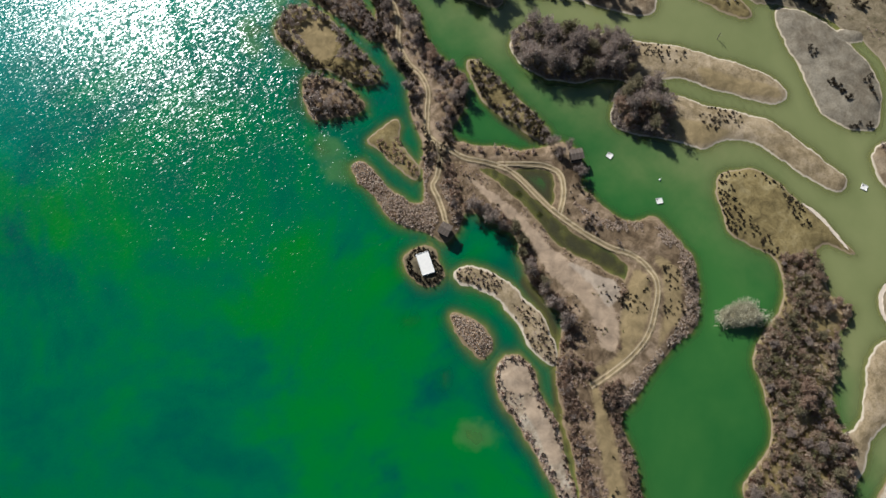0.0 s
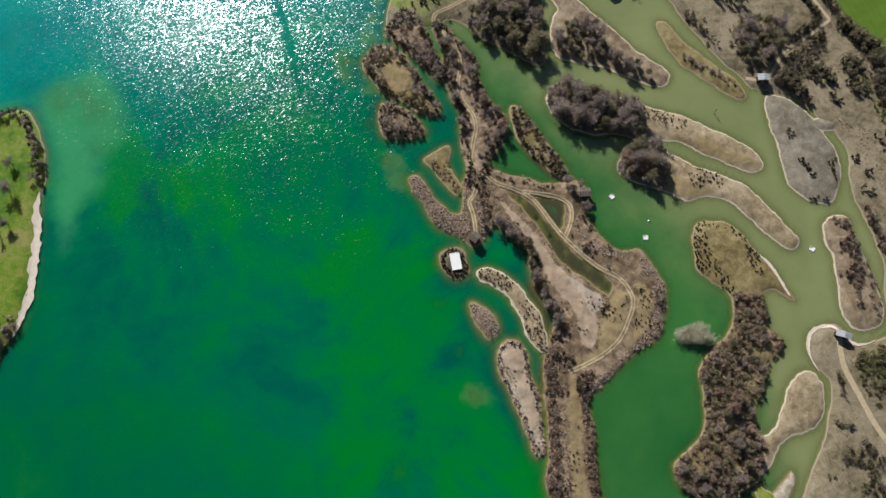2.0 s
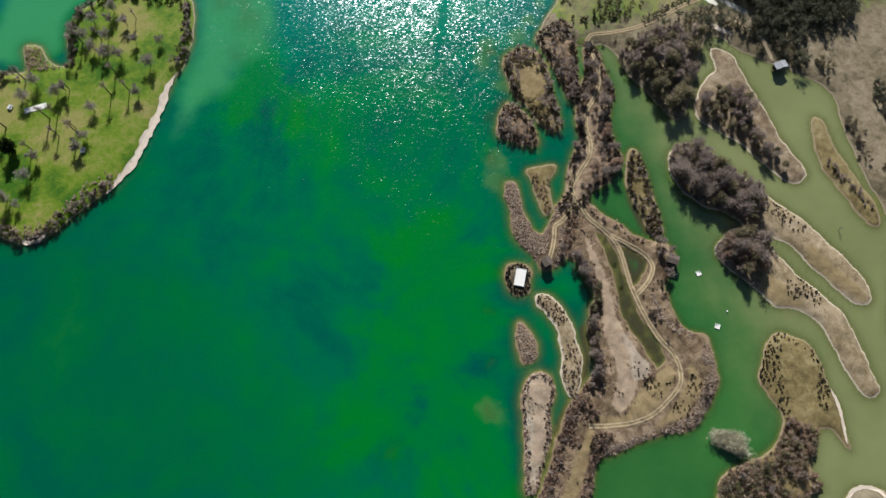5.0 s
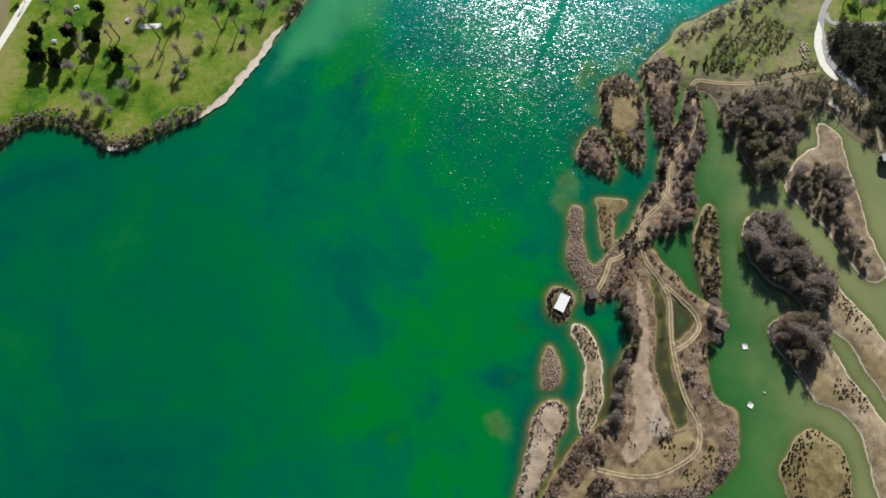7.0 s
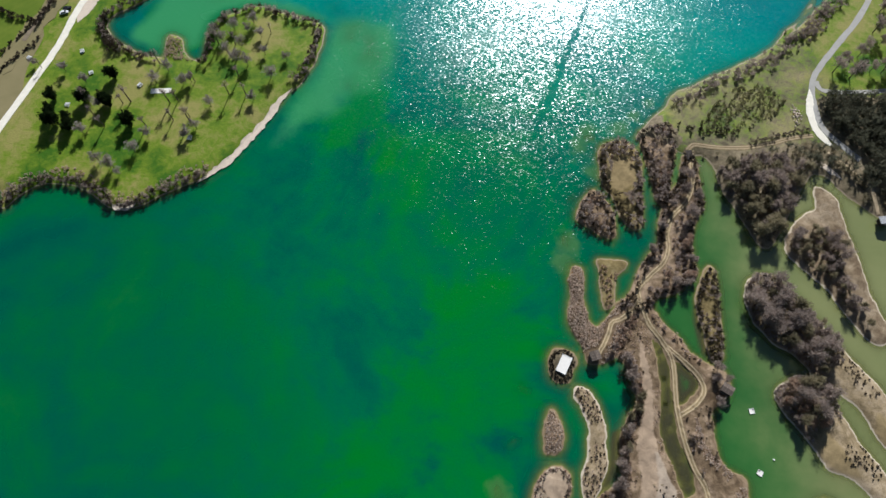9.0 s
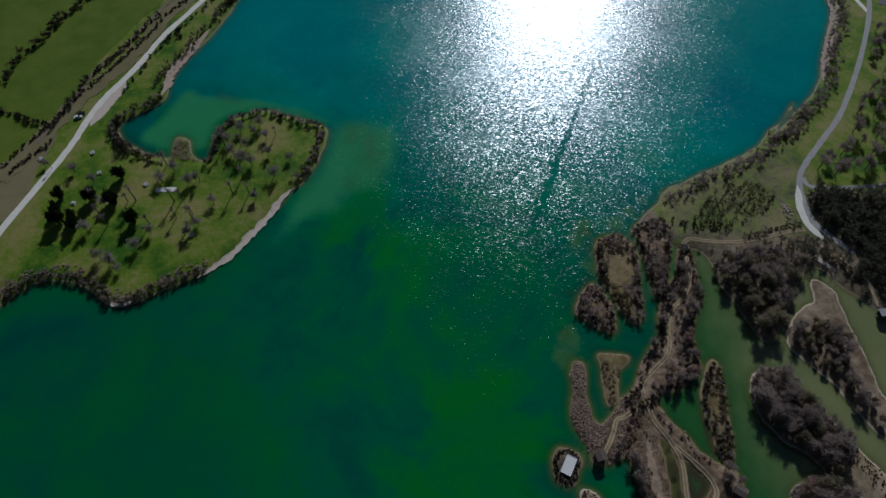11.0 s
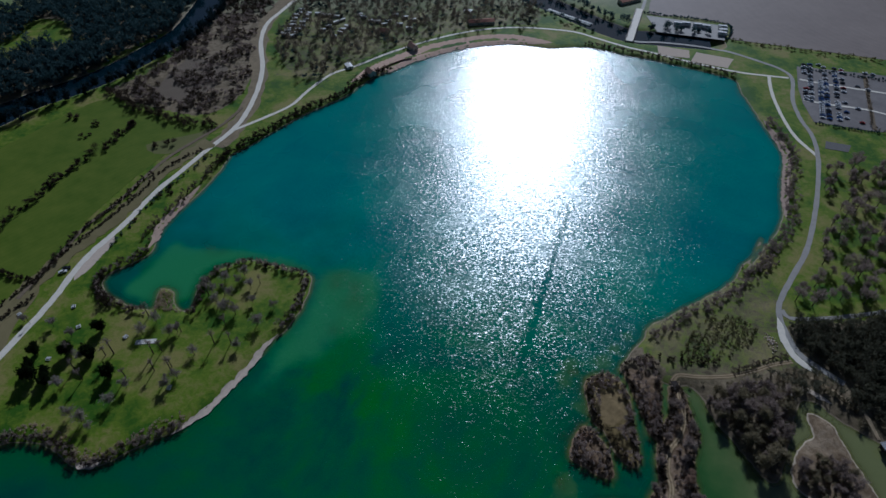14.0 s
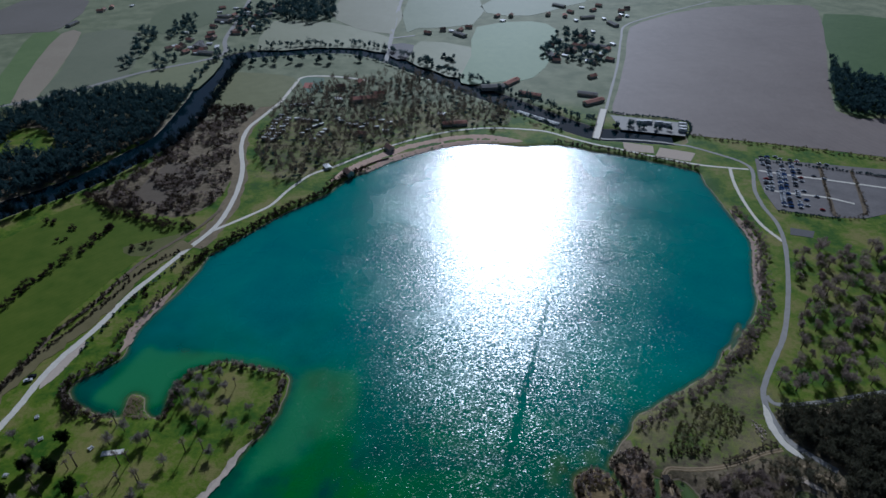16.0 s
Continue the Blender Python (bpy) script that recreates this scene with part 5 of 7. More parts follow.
MEADOW_SOIL = [(-188.1, 294.7), (-175.8, 301.8), (-161.2, 308.5), (-154.7, 314.8), (-155.1, 300.7), (-164.4, 289.1), (-179.7, 286.2)]
BRIDGE_NORTH = [(119.7, 442.5), (138.4, 501)]
VERGE_MEADOW = [(-206.3, 152.3), (-200, 169.8), (-195, 189.7), (-188.2, 208.3), (-180.5, 225.4), (-173.8, 246.5), (-169.3, 268.1), (-162.3, 283.2), (-150.9, 299.3)]
VERGE_HEDGES = [[(-188, 213.2), (-183, 226.6), (-177.1, 241.6), (-172.8, 254.6), (-169.4, 269.1), (-161.9, 282.1), (-149.2, 293.8)],
    [(-207.8, 159.9), (-202.4, 174.4), (-196.3, 189.6), (-192.6, 202.4), (-188.2, 211.5)],
    [(-203.3, 156.3), (-198, 165.9), (-192.2, 175.5)]]
ROADSIDE_CLUMPS = [(-170.2, 226.2), (-168.6, 232.8), (-165.9, 242.4), (-163.7, 249.1), (-159.8, 255.5), (-164.4, 261.5), (-158.4, 266.9), (-167.4, 229.8), (-166.3, 254.6), (-154.3, 280.5), (-149.8, 285.1), (-157, 250.9), (-157.3, 273.1)]
DRY_CORNER = [(-231.9, 188.9), (-222.5, 187), (-209.7, 186.1), (-197.7, 184), (-191.3, 178), (-192.2, 159.7), (-189.7, 144.9), (-192.4, 131.5), (-205.6, 137.8)]
CORNER_HEDGE = [(-232.3, 194.6), (-220.7, 191.2), (-209.1, 187.6), (-198.2, 185)]
COVE_THICKET = [(-170, 189.6), (-161.2, 192.1), (-153.9, 176.4), (-157.3, 171.1), (-163.9, 175.1)]
COVE_POINT = [(-145.6, 188.3), (-125.8, 185.4), (-119.8, 171), (-124.7, 166.3), (-133, 164.4), (-140.7, 171.2)]
TRACK_HUT = [(141.2, 147), (147.3, 141.5), (152.7, 135.4), (155.7, 130.9), (156.1, 125.8), (156.4, 120.8)]
HUT_SAND = [(155.5, 130.1), (155.8, 125.8), (156.4, 120.8)]
HEDGE_HUT = [(142.9, 142.2), (148.5, 136.8), (152.9, 131.5), (153, 125.2), (153.4, 118.9)]
HEDGE_HUT_EAST = [(161.2, 124.1), (167, 121), (172.7, 117.1), (178.1, 112.7)]


# ---- ground and water ----
LAKE = smooth_line(LAKE_WEST + LAKE_COVE + LAKE_NORTHWEST + LAKE_NORTH + LAKE_EAST + POND_EAST + POND_SOUTH, True, 3)
RIVER_LINE = smooth_line(RIVER, False, 4)


SHOALS = [(17, 9, 4.5, -0.35), (38, 99, 5, -0.30), (-48, 184, 17, -0.50), (-60, 196, 14, -0.50), (-54, 165, 9, -0.60), (46, 146, 6, -0.25), (68, 150, 7, -0.20), (-17, 2, 8, -0.70),
          (79, 167, 5, -0.30), (21, 25, 6, -0.50), (-122, 212, 13, -0.45), (-64, 232, 18, -0.70), (52, 128, 6, -0.30), (40, 118, 5, -0.35), (55, 100, 4, -0.30), (24, 44, 5, -0.60)] + [(sx, sy, 5.0, -0.1) for sx, sy in CHANNEL_MID]


def ground_height(x, y):
    d = -depth_in(LAKE, x, y)
    r = line_distance(RIVER_LINE, x, y, False) - 11.5
    d = np.minimum(d, r) + 0.5 * swell(x * 1.7, y * 1.7)
    z = bank(d, 1.2, 0.0, 2.0, -2.6) + 0.03 * swell(x, y)
    # shoals in the lake
    for sx, sy, r, top in SHOALS:
        wx, wy = x + 0.45 * r * swell(x * 6 / r + sx, y * 6 / r), y + 0.45 * r * swell(y * 5 / r, x * 5 / r + sy)
        q = ((wx - sx) ** 2 + (wy - sy) ** 2) / (r * r)
        z = np.where(d < -0.5, np.maximum(z, -2.6 + (2.6 + top) * np.exp(-q)), z)
    return z


def axis(lo, fine_lo, fine_hi, hi, step):
    """Grid lines: close together in the middle, wider and wider outside."""
    out, s = [fine_lo], step
    while out[-1] > lo:
        s = min(s * 1.12, 120)
        out.append(out[-1] - s)
    right, s = [fine_hi], step
    while right[-1] < hi:
        s = min(s * 1.12, 120)
        right.append(right[-1] + s)
    return np.array(out[::-1] + list(np.arange(fine_lo + step, fine_hi, step)) + right)


gx, gy = axis(-3200, -215, 250, 3200, 1.7), axis(-1200, -105, 640, 3600, 1.7)
GX, GY = np.meshgrid(gx, gy)
gz = ground_height(GX, GY)
ground = tagged(new("ground", grid_mesh("ground", gx, gy, gz, None, GROUND)), "green and brown early spring land round the lake, with its bed", "ground", kind="structure")
# grass is green by the lake and the fields, dry and brown round the ponds
green = 0.92 - 0.85 * np.clip((GX - 78) / 14, 0, 1) * np.clip((152 - GY) / 22, 0, 1)
green -= 0.42 * np.clip((GX - 70) / 12, 0, 1) * np.clip((225 - GY) / 30, 0, 1) * np.clip((GY - 130) / 20, 0, 1) * np.clip((165 - GX) / 25, 0, 1)
green -= 0.35 * np.clip((GY - 330) / 60, 0, 1) * np.clip((-60 - GX) / 40, 0, 1) * np.clip((420 - GY) / 40, 0, 1)
for area, value in ((SCRUB_WEST, 0.15), (WOOD_CAMP, 0.5), (WOOD_EAST, 0.3), (WOOD_PARK, 0.7), (WOOD_WEST, 0.3), (WOOD_WEST_NEAR, 0.3), (WOOD_MEADOW_EDGE, 0.2), (WOOD_POINT, 0.1), (SHORE_DULL, 0.1), (MEADOW_BLIND, 0.55), (BRIGHT_SCRUB, 0.3)):
    green = np.where(inside(smooth_line(area, True, 3), GX, GY), value, green)
att = ground.data.attributes.new("meadow", "FLOAT", "POINT")
att.data.foreach_set("value", green.ravel().astype(np.float32))
far_haze = np.clip((GY - 470) / 40, 0, 1) * np.clip(1.15 - np.clip((GX + 100) / 60, 0, 1) * np.clip((150 - GX) / 60, 0, 1) * np.clip((530 - GY) / 30, 0, 1), 0, 1)
ground.data.attributes.new("far_haze", "FLOAT", "POINT").data.foreach_set("value", far_haze.ravel().astype(np.float32))

SPINE = [(85, 142), (85, 120), (82, 100), (68, 82), (66, 68), (72, 45)] + SPINE_SOUTH + [(10, -450)]
ZONES = [("sandy", [SAND_SWATH, SAND_ISLET, SAND_ISLET_LOW], 2.2), ("mud", [MUD_FLAT], 2.0), ("olive", [OLIVE_BEND, OLIVE_EAST, OLIVE_SOUTH, OLIVE_CLEARING, OLIVE_LONG, OLIVE_BENT, OLIVE_HEAD], 3.0)]

rl = smooth_line(RIVER, False, 4)
rt = np.gradient(rl, axis=0)
rt /= np.linalg.norm(rt, axis=1)[:, None]
rn_ = np.stack([-rt[:, 1], rt[:, 0]], 1) * 14
idx = np.arange(len(rl))
rv = np.concatenate([np.c_[rl + rn_, np.full(len(rl), 0.01)], np.c_[rl - rn_, np.full(len(rl), 0.01)]])
rf = np.stack([idx[:-1], idx[1:], idx[1:] + len(rl), idx[:-1] + len(rl)], 1)[:, ::-1]
rme = to_mesh("river_water", rv, rf, WATER_RIVER)
rme.attributes.new("depth", "FLOAT", "POINT").data.foreach_set("value", np.full(len(rv), 3.0, np.float32))
tagged(new("river_water", rme), "slow river behind the lake, tree shade put into its colour", "river", kind="structure")

# ---- islands ----
island("islands_spine", "long brown tree-lined spit that parts lake and ponds", TURF_BROWN, [SPIT_TRACK, SPIT_REED, RIDGE_MIDDLE, RIDGE_EAST, RIDGE_SOUTH], [POOL_TRACK], 1.1)
island("islet_ochre", "small ochre islet with scrub", TURF_OLIVE, [ISLET_OCHRE])
island("islet_deck", "tiny islet that carries a white nesting deck", TURF_DARK, [ISLET_DECK], (), 0.7)
island("islet_curved", "curved pale islet with dark tussocks", TURF_GOLD, [ISLET_CURVED], (), 0.7)
island("islet_small", "small oval islet of brown reeds", TURF_BROWN, [ISLET_SMALL], (), 0.6)
island("islet_sand", "long pale sandy islet with tufts", TURF_SAND, [ISLET_SAND], (), 0.8)
island("islet_strip", "narrow islet strip with bushes", TURF_OLIVE, [ISLET_STRIP], (), 0.8)
island("islet_clearing", "wooded islet with an olive clearing", TURF_OLIVE, [ISLET_CLEARING])
island("islet_brush", "small islet covered with brush", TURF_BROWN, [ISLET_BRUSH])
island("finger_brush", "finger of brushy land off the lake shore", TURF_BROWN, [FINGER_BRUSH])
island("island_long", "long island, wooded head and golden grass tail", TURF_GOLD, [ISLAND_LONG], (), 1.0)
island("island_bent", "bent island, wooded head and sandy tail", TURF_GOLD, [ISLAND_BENT], (), 1.0)
island("island_head", "large island with olive head and long wooded body", TURF_OLIVE, [ISLAND_HEAD + ISLAND_HEAD_WEST], (), 1.0)
island("island_spoon", "pale tan spoon-shaped island with a white rim", TURF_GOLD, [ISLAND_SPOON], (), 0.9)
island("island_tip", "pale grassy island tip", TURF_SAND, [ISLAND_TIP], (), 0.8)
island("island_east", "brown island with bare bushes and pale rim", TURF_DUN, [ISLAND_EAST], (), 0.9)
island("island_blade", "flat grey-brown island like a blade", TURF_GREY, [ISLAND_BLADE, LAND_BRIDGE], (), 0.9)
island("island_olive", "narrow olive island with a pale rim", TURF_OLIVE, [ISLAND_OLIVE], (), 0.8)
island("island_hook", "hooked island with trees and a pale rim", TURF_DUN, [ISLAND_HOOK], (), 0.9)


# ---- water over the bed ----
bed = land_z(GX.ravel(), GY.ravel()).reshape(GX.shape)
EAST_SIDE = np.array([(300, -450), (300, 155), (95, 155), (90, 148)] + SPINE, float)
east = inside(EAST_SIDE, GX, GY)


def surface(name, label, keep, mat):
    """The part of the water sheet over the cells that are kept, with the depth below each place."""
    me = grid_mesh(name, gx, gy, np.zeros_like(GX), keep, mat)
    co = np.empty(len(me.vertices) * 3, np.float32)
    me.vertices.foreach_get("co", co)
    me.attributes.new("depth", "FLOAT", "POINT").data.foreach_set("value", np.maximum(0.0, -land_z(co[0::3], co[1::3])).astype(np.float32))
    x, y = co[0::3].astype(float), co[1::3].astype(float)
    weed, silt, murk = np.zeros(len(x)), np.zeros(len(x)), np.zeros(len(x))
    for area, soft in ((WEEDY, 26.0), (WEEDY_NORTH, 22.0), (WEEDY_COVE, 10.0), (WEEDY_EAST, 14.0)):
        weed = np.maximum(weed, np.clip(0.5 + depth_in(smooth_line(area), x, y) / soft, 0, 1))
    for (sx, sy), r in [(q, 5.5) for q in (SILT[0], SILT[2], SILT[3], SILT[4], SILT[5])] + [(q, 8.0) for q in SILT_FAR[3:5]] + [(q, 4.5) for q in SILT_SHORE]:
        silt = np.maximum(silt, np.exp(-((x - sx) ** 2 + (y - sy) ** 2) / (r * r)))
    for line, width in ((CHANNEL_MID, 5.0), (POOL_TRACK, 4.0), (STRAIT, 2.6), (STRAIT_NORTH, 3.5)):
        murk = np.maximum(murk, np.clip(1.4 - line_distance(smooth_line(line, False), x, y, False) / width, 0, 1))
    pale_bed = np.maximum(np.clip(0.5 + depth_in(smooth_line(PALE_SHALLOW), x, y) / 16.0, 0, 1), np.clip(0.5 + depth_in(smooth_line(PALE_COVE), x, y) / 10.0, 0, 1))
    for key, value in (("weedy", weed), ("silt", silt), ("murk", murk), ("shallow", pale_bed)):
        me.attributes.new(key, "FLOAT", "POINT").data.foreach_set("value", value.astype(np.float32))
    return tagged(new(name, me), label, "water", kind="structure")


wet = (bed < 0.2) & (GX > -370) & (GX < 310) & (GY > -460) & (line_distance(RIVER_LINE, GX, GY, False) > 16)
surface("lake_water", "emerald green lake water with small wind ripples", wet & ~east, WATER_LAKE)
# one row of cells belongs to one sheet alone
both = wet & east
edge = np.zeros_like(both)
w2 = wet & ~east
edge[:-1, :] |= w2[1:, :]
edge[1:, :] |= w2[:-1, :]
edge[:, :-1] |= w2[:, 1:]
edge[:, 1:] |= w2[:, :-1]
surface("pond_water", "murky olive green pond water between the islands", both & ~edge, WATER_POND)

# ---- roads, tracks and fields ----
def track(name, label, pts, width=1.9, ruts=True):
    base = strip(name, label, pts, width, VERGE, 0.05, "track")
    if ruts:
        for off in (-0.5, 0.5):
            strip("rut", "", pts, 0.36, RUT, 0.11, parent=base, offset=off, wobble=0.25)


track("track_main", "dirt track with two pale ruts along the spit", TRACK_MAIN)
track("track_reed", "dirt track to the reed spit hide", TRACK_REED, 1.8)
track("track_loop", "side track round a small pool", TRACK_LOOP, 1.8)
track("track_meadow", "pale track along the orchard", TRACK_MEADOW, 2.1)
strip("track_blind", "pale path through the bushes to the hide", TRACK_BLIND, 1.3, RUT)
strip("track_blind_north", "pale path between bushes towards the meadow", TRACK_BLIND_NORTH, 1.3, RUT, 0.07)
strip("track_hut", "narrow path through the wood to the hide", TRACK_HUT, 1.0, RUT, 0.07)
strip("hut_sand", "pale sandy path to the hide", HUT_SAND, 1.2, RUT, 0.1, wobble=0.3)
strip("track_south", "pale path through the scrub", TRACK_SOUTH, 1.9, RUT)
strip("road_east", "worn pale road along the lake", ROAD_EAST, 2.5, ROAD_GREY, 0.1)
strip("road_east_branch", "narrow pale side road", ROAD_EAST_BRANCH, 2.0, ROAD_GREY, 0.09)
strip("footpath_east", "pale footpath over the lawn", FOOTPATH_EAST, 2.2, GRAVEL)
strip("road_west", "broad white gravel road", ROAD_WEST, 3.2, GRAVEL, 0.12)
strip("meadow_verge", "dry brown strip beside the gravel road", VERGE_MEADOW, 9.0, VERGE_DRY, 0.17, "verge", wobble=0.3)
sheet("dry_corner", "dry brown ground below the meadow", "ground", DRY_CORNER, VERGE_DRY, 1.27, 0.25, 3)
strip("road_verge", "bare brown verge along the gravel road", VERGE_WEST, 11.0, plain("verge_soil", (0.26, 0.205, 0.125), 0.9, 0.3, 0.25), 0.04, "verge", wobble=0.25)
strip("track_west", "brown dirt track beside the gravel road", TRACK_WEST, 2.2, DIRT, 0.24)
strip("promenade", "pale promenade behind the beach", PROMENADE, 2.2, GRAVEL, 0.09)
strip("road_far_west", "far country road", ROAD_FAR_WEST, 5.0, ROAD_GREY, 0.2)
strip("road_far_north", "far country lane over the river", ROAD_FAR_NORTH, 4.5, ROAD_GREY, 0.2)
strip("lane_farm", "lane to a farm", LANE_FARM, 4.0, ROAD_GREY, 0.2)
for fname, flabel, pts, a, c, ang, pitch, z in (
        ("field_ploughed", "large bare ploughed field", FIELD_PLOUGHED, (0.2, 0.16, 0.14), (0.3, 0.245, 0.21), 70, 6.0, 1.34),
        ("field_green_east", "fresh green field", FIELD_GREEN_EAST, (0.05, 0.11, 0.02), (0.11, 0.18, 0.05), 10, 4.0, 1.30),
        ("field_green_north", "wide green field beyond the river", FIELD_GREEN_NORTH, (0.13, 0.22, 0.09), (0.21, 0.3, 0.13), 80, 5.0, 1.34),
        ("field_pale_north", "pale stubble field", FIELD_PALE_NORTH, (0.3, 0.31, 0.19), (0.4, 0.4, 0.26), 85, 5.0, 1.33),
        ("field_pale_mid", "pale green field", FIELD_PALE_MID, (0.22, 0.24, 0.12), (0.29, 0.3, 0.17), 20, 5.0, 1.32),
        ("field_dark_small", "small dark ploughed field", FIELD_DARK_SMALL, (0.06, 0.055, 0.06), (0.1, 0.09, 0.09), 5, 3.0, 1.36),
        ("field_west_pale", "pale meadow by the river", FIELD_WEST_PALE, (0.22, 0.24, 0.12), (0.3, 0.31, 0.16), 40, 5.0, 1.31),
        ("field_west_stripe", "strip of bare soil", FIELD_WEST_STRIPE, (0.34, 0.28, 0.2), (0.44, 0.37, 0.27), 70, 5.0, 1.35),
        ("field_west_green", "strip of green field, its colour paled for haze", FIELD_WEST_GREEN, (0.14, 0.21, 0.07), (0.22, 0.29, 0.11), 70, 5.0, 1.30),
        ("field_west_grey", "grey-green field", FIELD_WEST_GREY, (0.19, 0.21, 0.13), (0.26, 0.27, 0.17), 70, 5.0, 1.29),
        ("field_river_meadow", "olive meadow in the river bend", FIELD_RIVER_MEADOW, (0.2, 0.21, 0.1), (0.29, 0.29, 0.15), 30, 5.0, 1.31),
        ("field_brown", "brown fallow patch in the scrub", FIELD_BROWN, (0.13, 0.1, 0.07), (0.2, 0.16, 0.11), 40, 5.0, 1.31),
        ("field_far", "far grey-brown field", FIELD_FAR_A, (0.19, 0.17, 0.14), (0.26, 0.23, 0.2), 60, 6.0, 1.4),
        ("field_far", "far green field beside the village", FIELD_FAR_B, (0.15, 0.18, 0.085), (0.21, 0.24, 0.13), 40, 6.0, 1.4),
        ("field_far", "far pale stubble field", FIELD_FAR_C, (0.26, 0.26, 0.16), (0.34, 0.33, 0.22), 80, 6.0, 1.4),
        ("field_far", "far meadow beside the farm", FIELD_FAR_D, (0.16, 0.2, 0.1), (0.23, 0.27, 0.15), 80, 6.0, 1.4),
        ("field_far", "far green pasture by the hamlet", FIELD_FAR_E, (0.15, 0.2, 0.1), (0.22, 0.26, 0.14), 20, 6.0, 1.4),
        ("meadow_blind", "bright green meadow beyond the hedge", FIELD_BLIND, (0.06, 0.115, 0.012), (0.13, 0.19, 0.025), 20, 9.0, 1.28),
        ("meadow_soil", "bare pinkish soil worn into the meadow", MEADOW_SOIL, (0.12, 0.145, 0.04), (0.2, 0.19, 0.075), 30, 7.0, 1.3),
        ("meadow_west", "green meadow beside the gravel road", MEADOW_WEST, (0.06, 0.12, 0.007), (0.16, 0.20, 0.025), 40, 9.0, 1.28)):
    sheet(fname, flabel, "field", pts, field_material(fname, a, c, ang, pitch, *((0.03, 0.08) if 'meadow' in fname else (0.25, 0.16))), z)
strip("beach", "pale pink-brown sand beach", inland(LAKE_NORTHWEST[12:] + LAKE_NORTH[:3], 7.0), 15.0, plain("beach_sand", (0.66, 0.47, 0.36), 1.0, 0.12, 0.3), 0.07, "beach", taper=True)
sheet("car_park", "large worn asphalt car park", "car park", CAR_PARK, ASPHALT, 1.33, 0.3, 1)
sheet("sport_pitch", "pale sports pitch", "pitch", SPORT_PITCH, plain("pitch_green", (0.2, 0.27, 0.2), 0.9, 0.1, 0.5), 1.33, 0.3, 1)
sheet("court", "red hard court beside the pitch", "court", COURT_RED, plain("court_red", (0.42, 0.16, 0.12), 0.8, 0.12, 0.5), 1.38, 0.3, 1)
sheet("court", "small grey sports court", "court", COURT, ROOF_GREY, 1.33, 0.3, 1)
sheet("sand_court", "sand playing court", "court", SAND_PANELS[:4], SAND_PATCH, 1.33, 0.3, 1)
sheet("sand_court", "sand playing court", "court", SAND_PANELS[4:], SAND_PATCH, 1.33, 0.3, 1)
sheet("caravan_yard", "gravel yard for motor homes", "yard", CARAVAN_YARD, ROAD_GREY, 1.37, 0.3, 1)
strip("road_bay", "sandy lay-by beside the gravel road", inland(ROAD_BAY, -3.0), 7.0, SAND_PATCH, 0.09, taper=True)
strip("road_junction", "wide patch of white gravel where the roads meet", JUNCTION, 3.0, GRAVEL, 0.14, taper=True)
strip("shore_sand", "pale sand strip along the peninsula", PENINSULA_SAND, 2.8, SAND_PATCH, 0.05, "beach", wobble=0.35, taper=True)
strip("shore_sand", "small pale landing place on the peninsula", PENINSULA_NOTCH, 2.6, SAND_PATCH, 0.05, "beach", wobble=0.5, taper=True)
strip("shore_sand", "pinkish sand bank below the gravel road", WEST_SAND, 4.0, plain("pink_sand", (0.5, 0.37, 0.28), 1.0, 0.15, 0.4), 0.05, "beach", wobble=0.35, taper=True)
strip("shore_sand", "pale sand bank at the inlet", SAND_INLET, 2.4, SAND_PATCH, 0.05, "beach", wobble=0.3, taper=True)
strip("shore_sand", "pale pinkish sand bank on the eastern shore", inland(LAKE_NORTH[12:18], 1.6), 4.4, plain("bank_sand", (0.45, 0.34, 0.27), 1.0, 0.15, 0.4), 0.05, "beach", wobble=0.3, taper=True)
for line in (POINT_SAND, SPIT_SAND):
    strip("shore_sand", "pale dry sand along the pond shore", line, 1.1, SAND_PATCH, 0.05, "beach", wobble=0.35, taper=True)
strip("park_path", "pale path across the car park", PARK_PATH, 2.0, GRAVEL, 0.24)
strip("park_path", "pale path across the car park", PARK_PATH_SOUTH, 2.0, GRAVEL, 0.24)
strip("park_strip", "dark planted strip in the car park", PARK_STRIP, 2.6, DIRT, 0.2)
strip("park_strip", "dark planted strip in the car park", PARK_STRIP_EAST, 2.6, DIRT, 0.2)


# ---- trees and scrub ----
rng = np.random.RandomState(7)
NEAR = "bare trees on the islands"
bare = [make_tree("bare_tree", "bare grey-brown tree with fine twigs on the island", "tree", rng, h, r, 900, 0.85, 0.09, TWIG_GREY, 11, group=NEAR) for h, r in ((7.0, 2.8), (8.0, 3.3), (6.0, 2.5))]
red = [make_tree("bare_tree", "bare reddish-brown tree with fine twigs on the island", "tree", rng, h, r, 800, 0.85, 0.09, TWIG_RED, 11, group=NEAR) for h, r in ((6.0, 2.6), (5.0, 2.2))]
mossy = [make_tree("bare_tree", "bare dark mossy tree on the bank", "tree", rng, h, r, 850, 0.85, 0.1, MOSSY_TWIG, 11, group=NEAR) for h, r in ((7.0, 2.8), (5.5, 2.3))]
slim = [make_tree("slim_tree", "slim bare tree on the meadow with a long shadow", "tree", rng, h, r, 150, 0.9, 0.06, TWIG_GREY, 7, 0.5, group="bare trees on the meadow") for h, r in ((10.5, 1.9), (8.5, 1.6))]
pale = [make_tree("pale_tree", "bare pale grey tree on the green meadow", "tree", rng, h, r, 420, 0.9, 0.10, PALE_TWIG, 9, 0.3, group="bare trees on the meadow") for h, r in ((6.5, 2.7), (5.0, 2.2))]
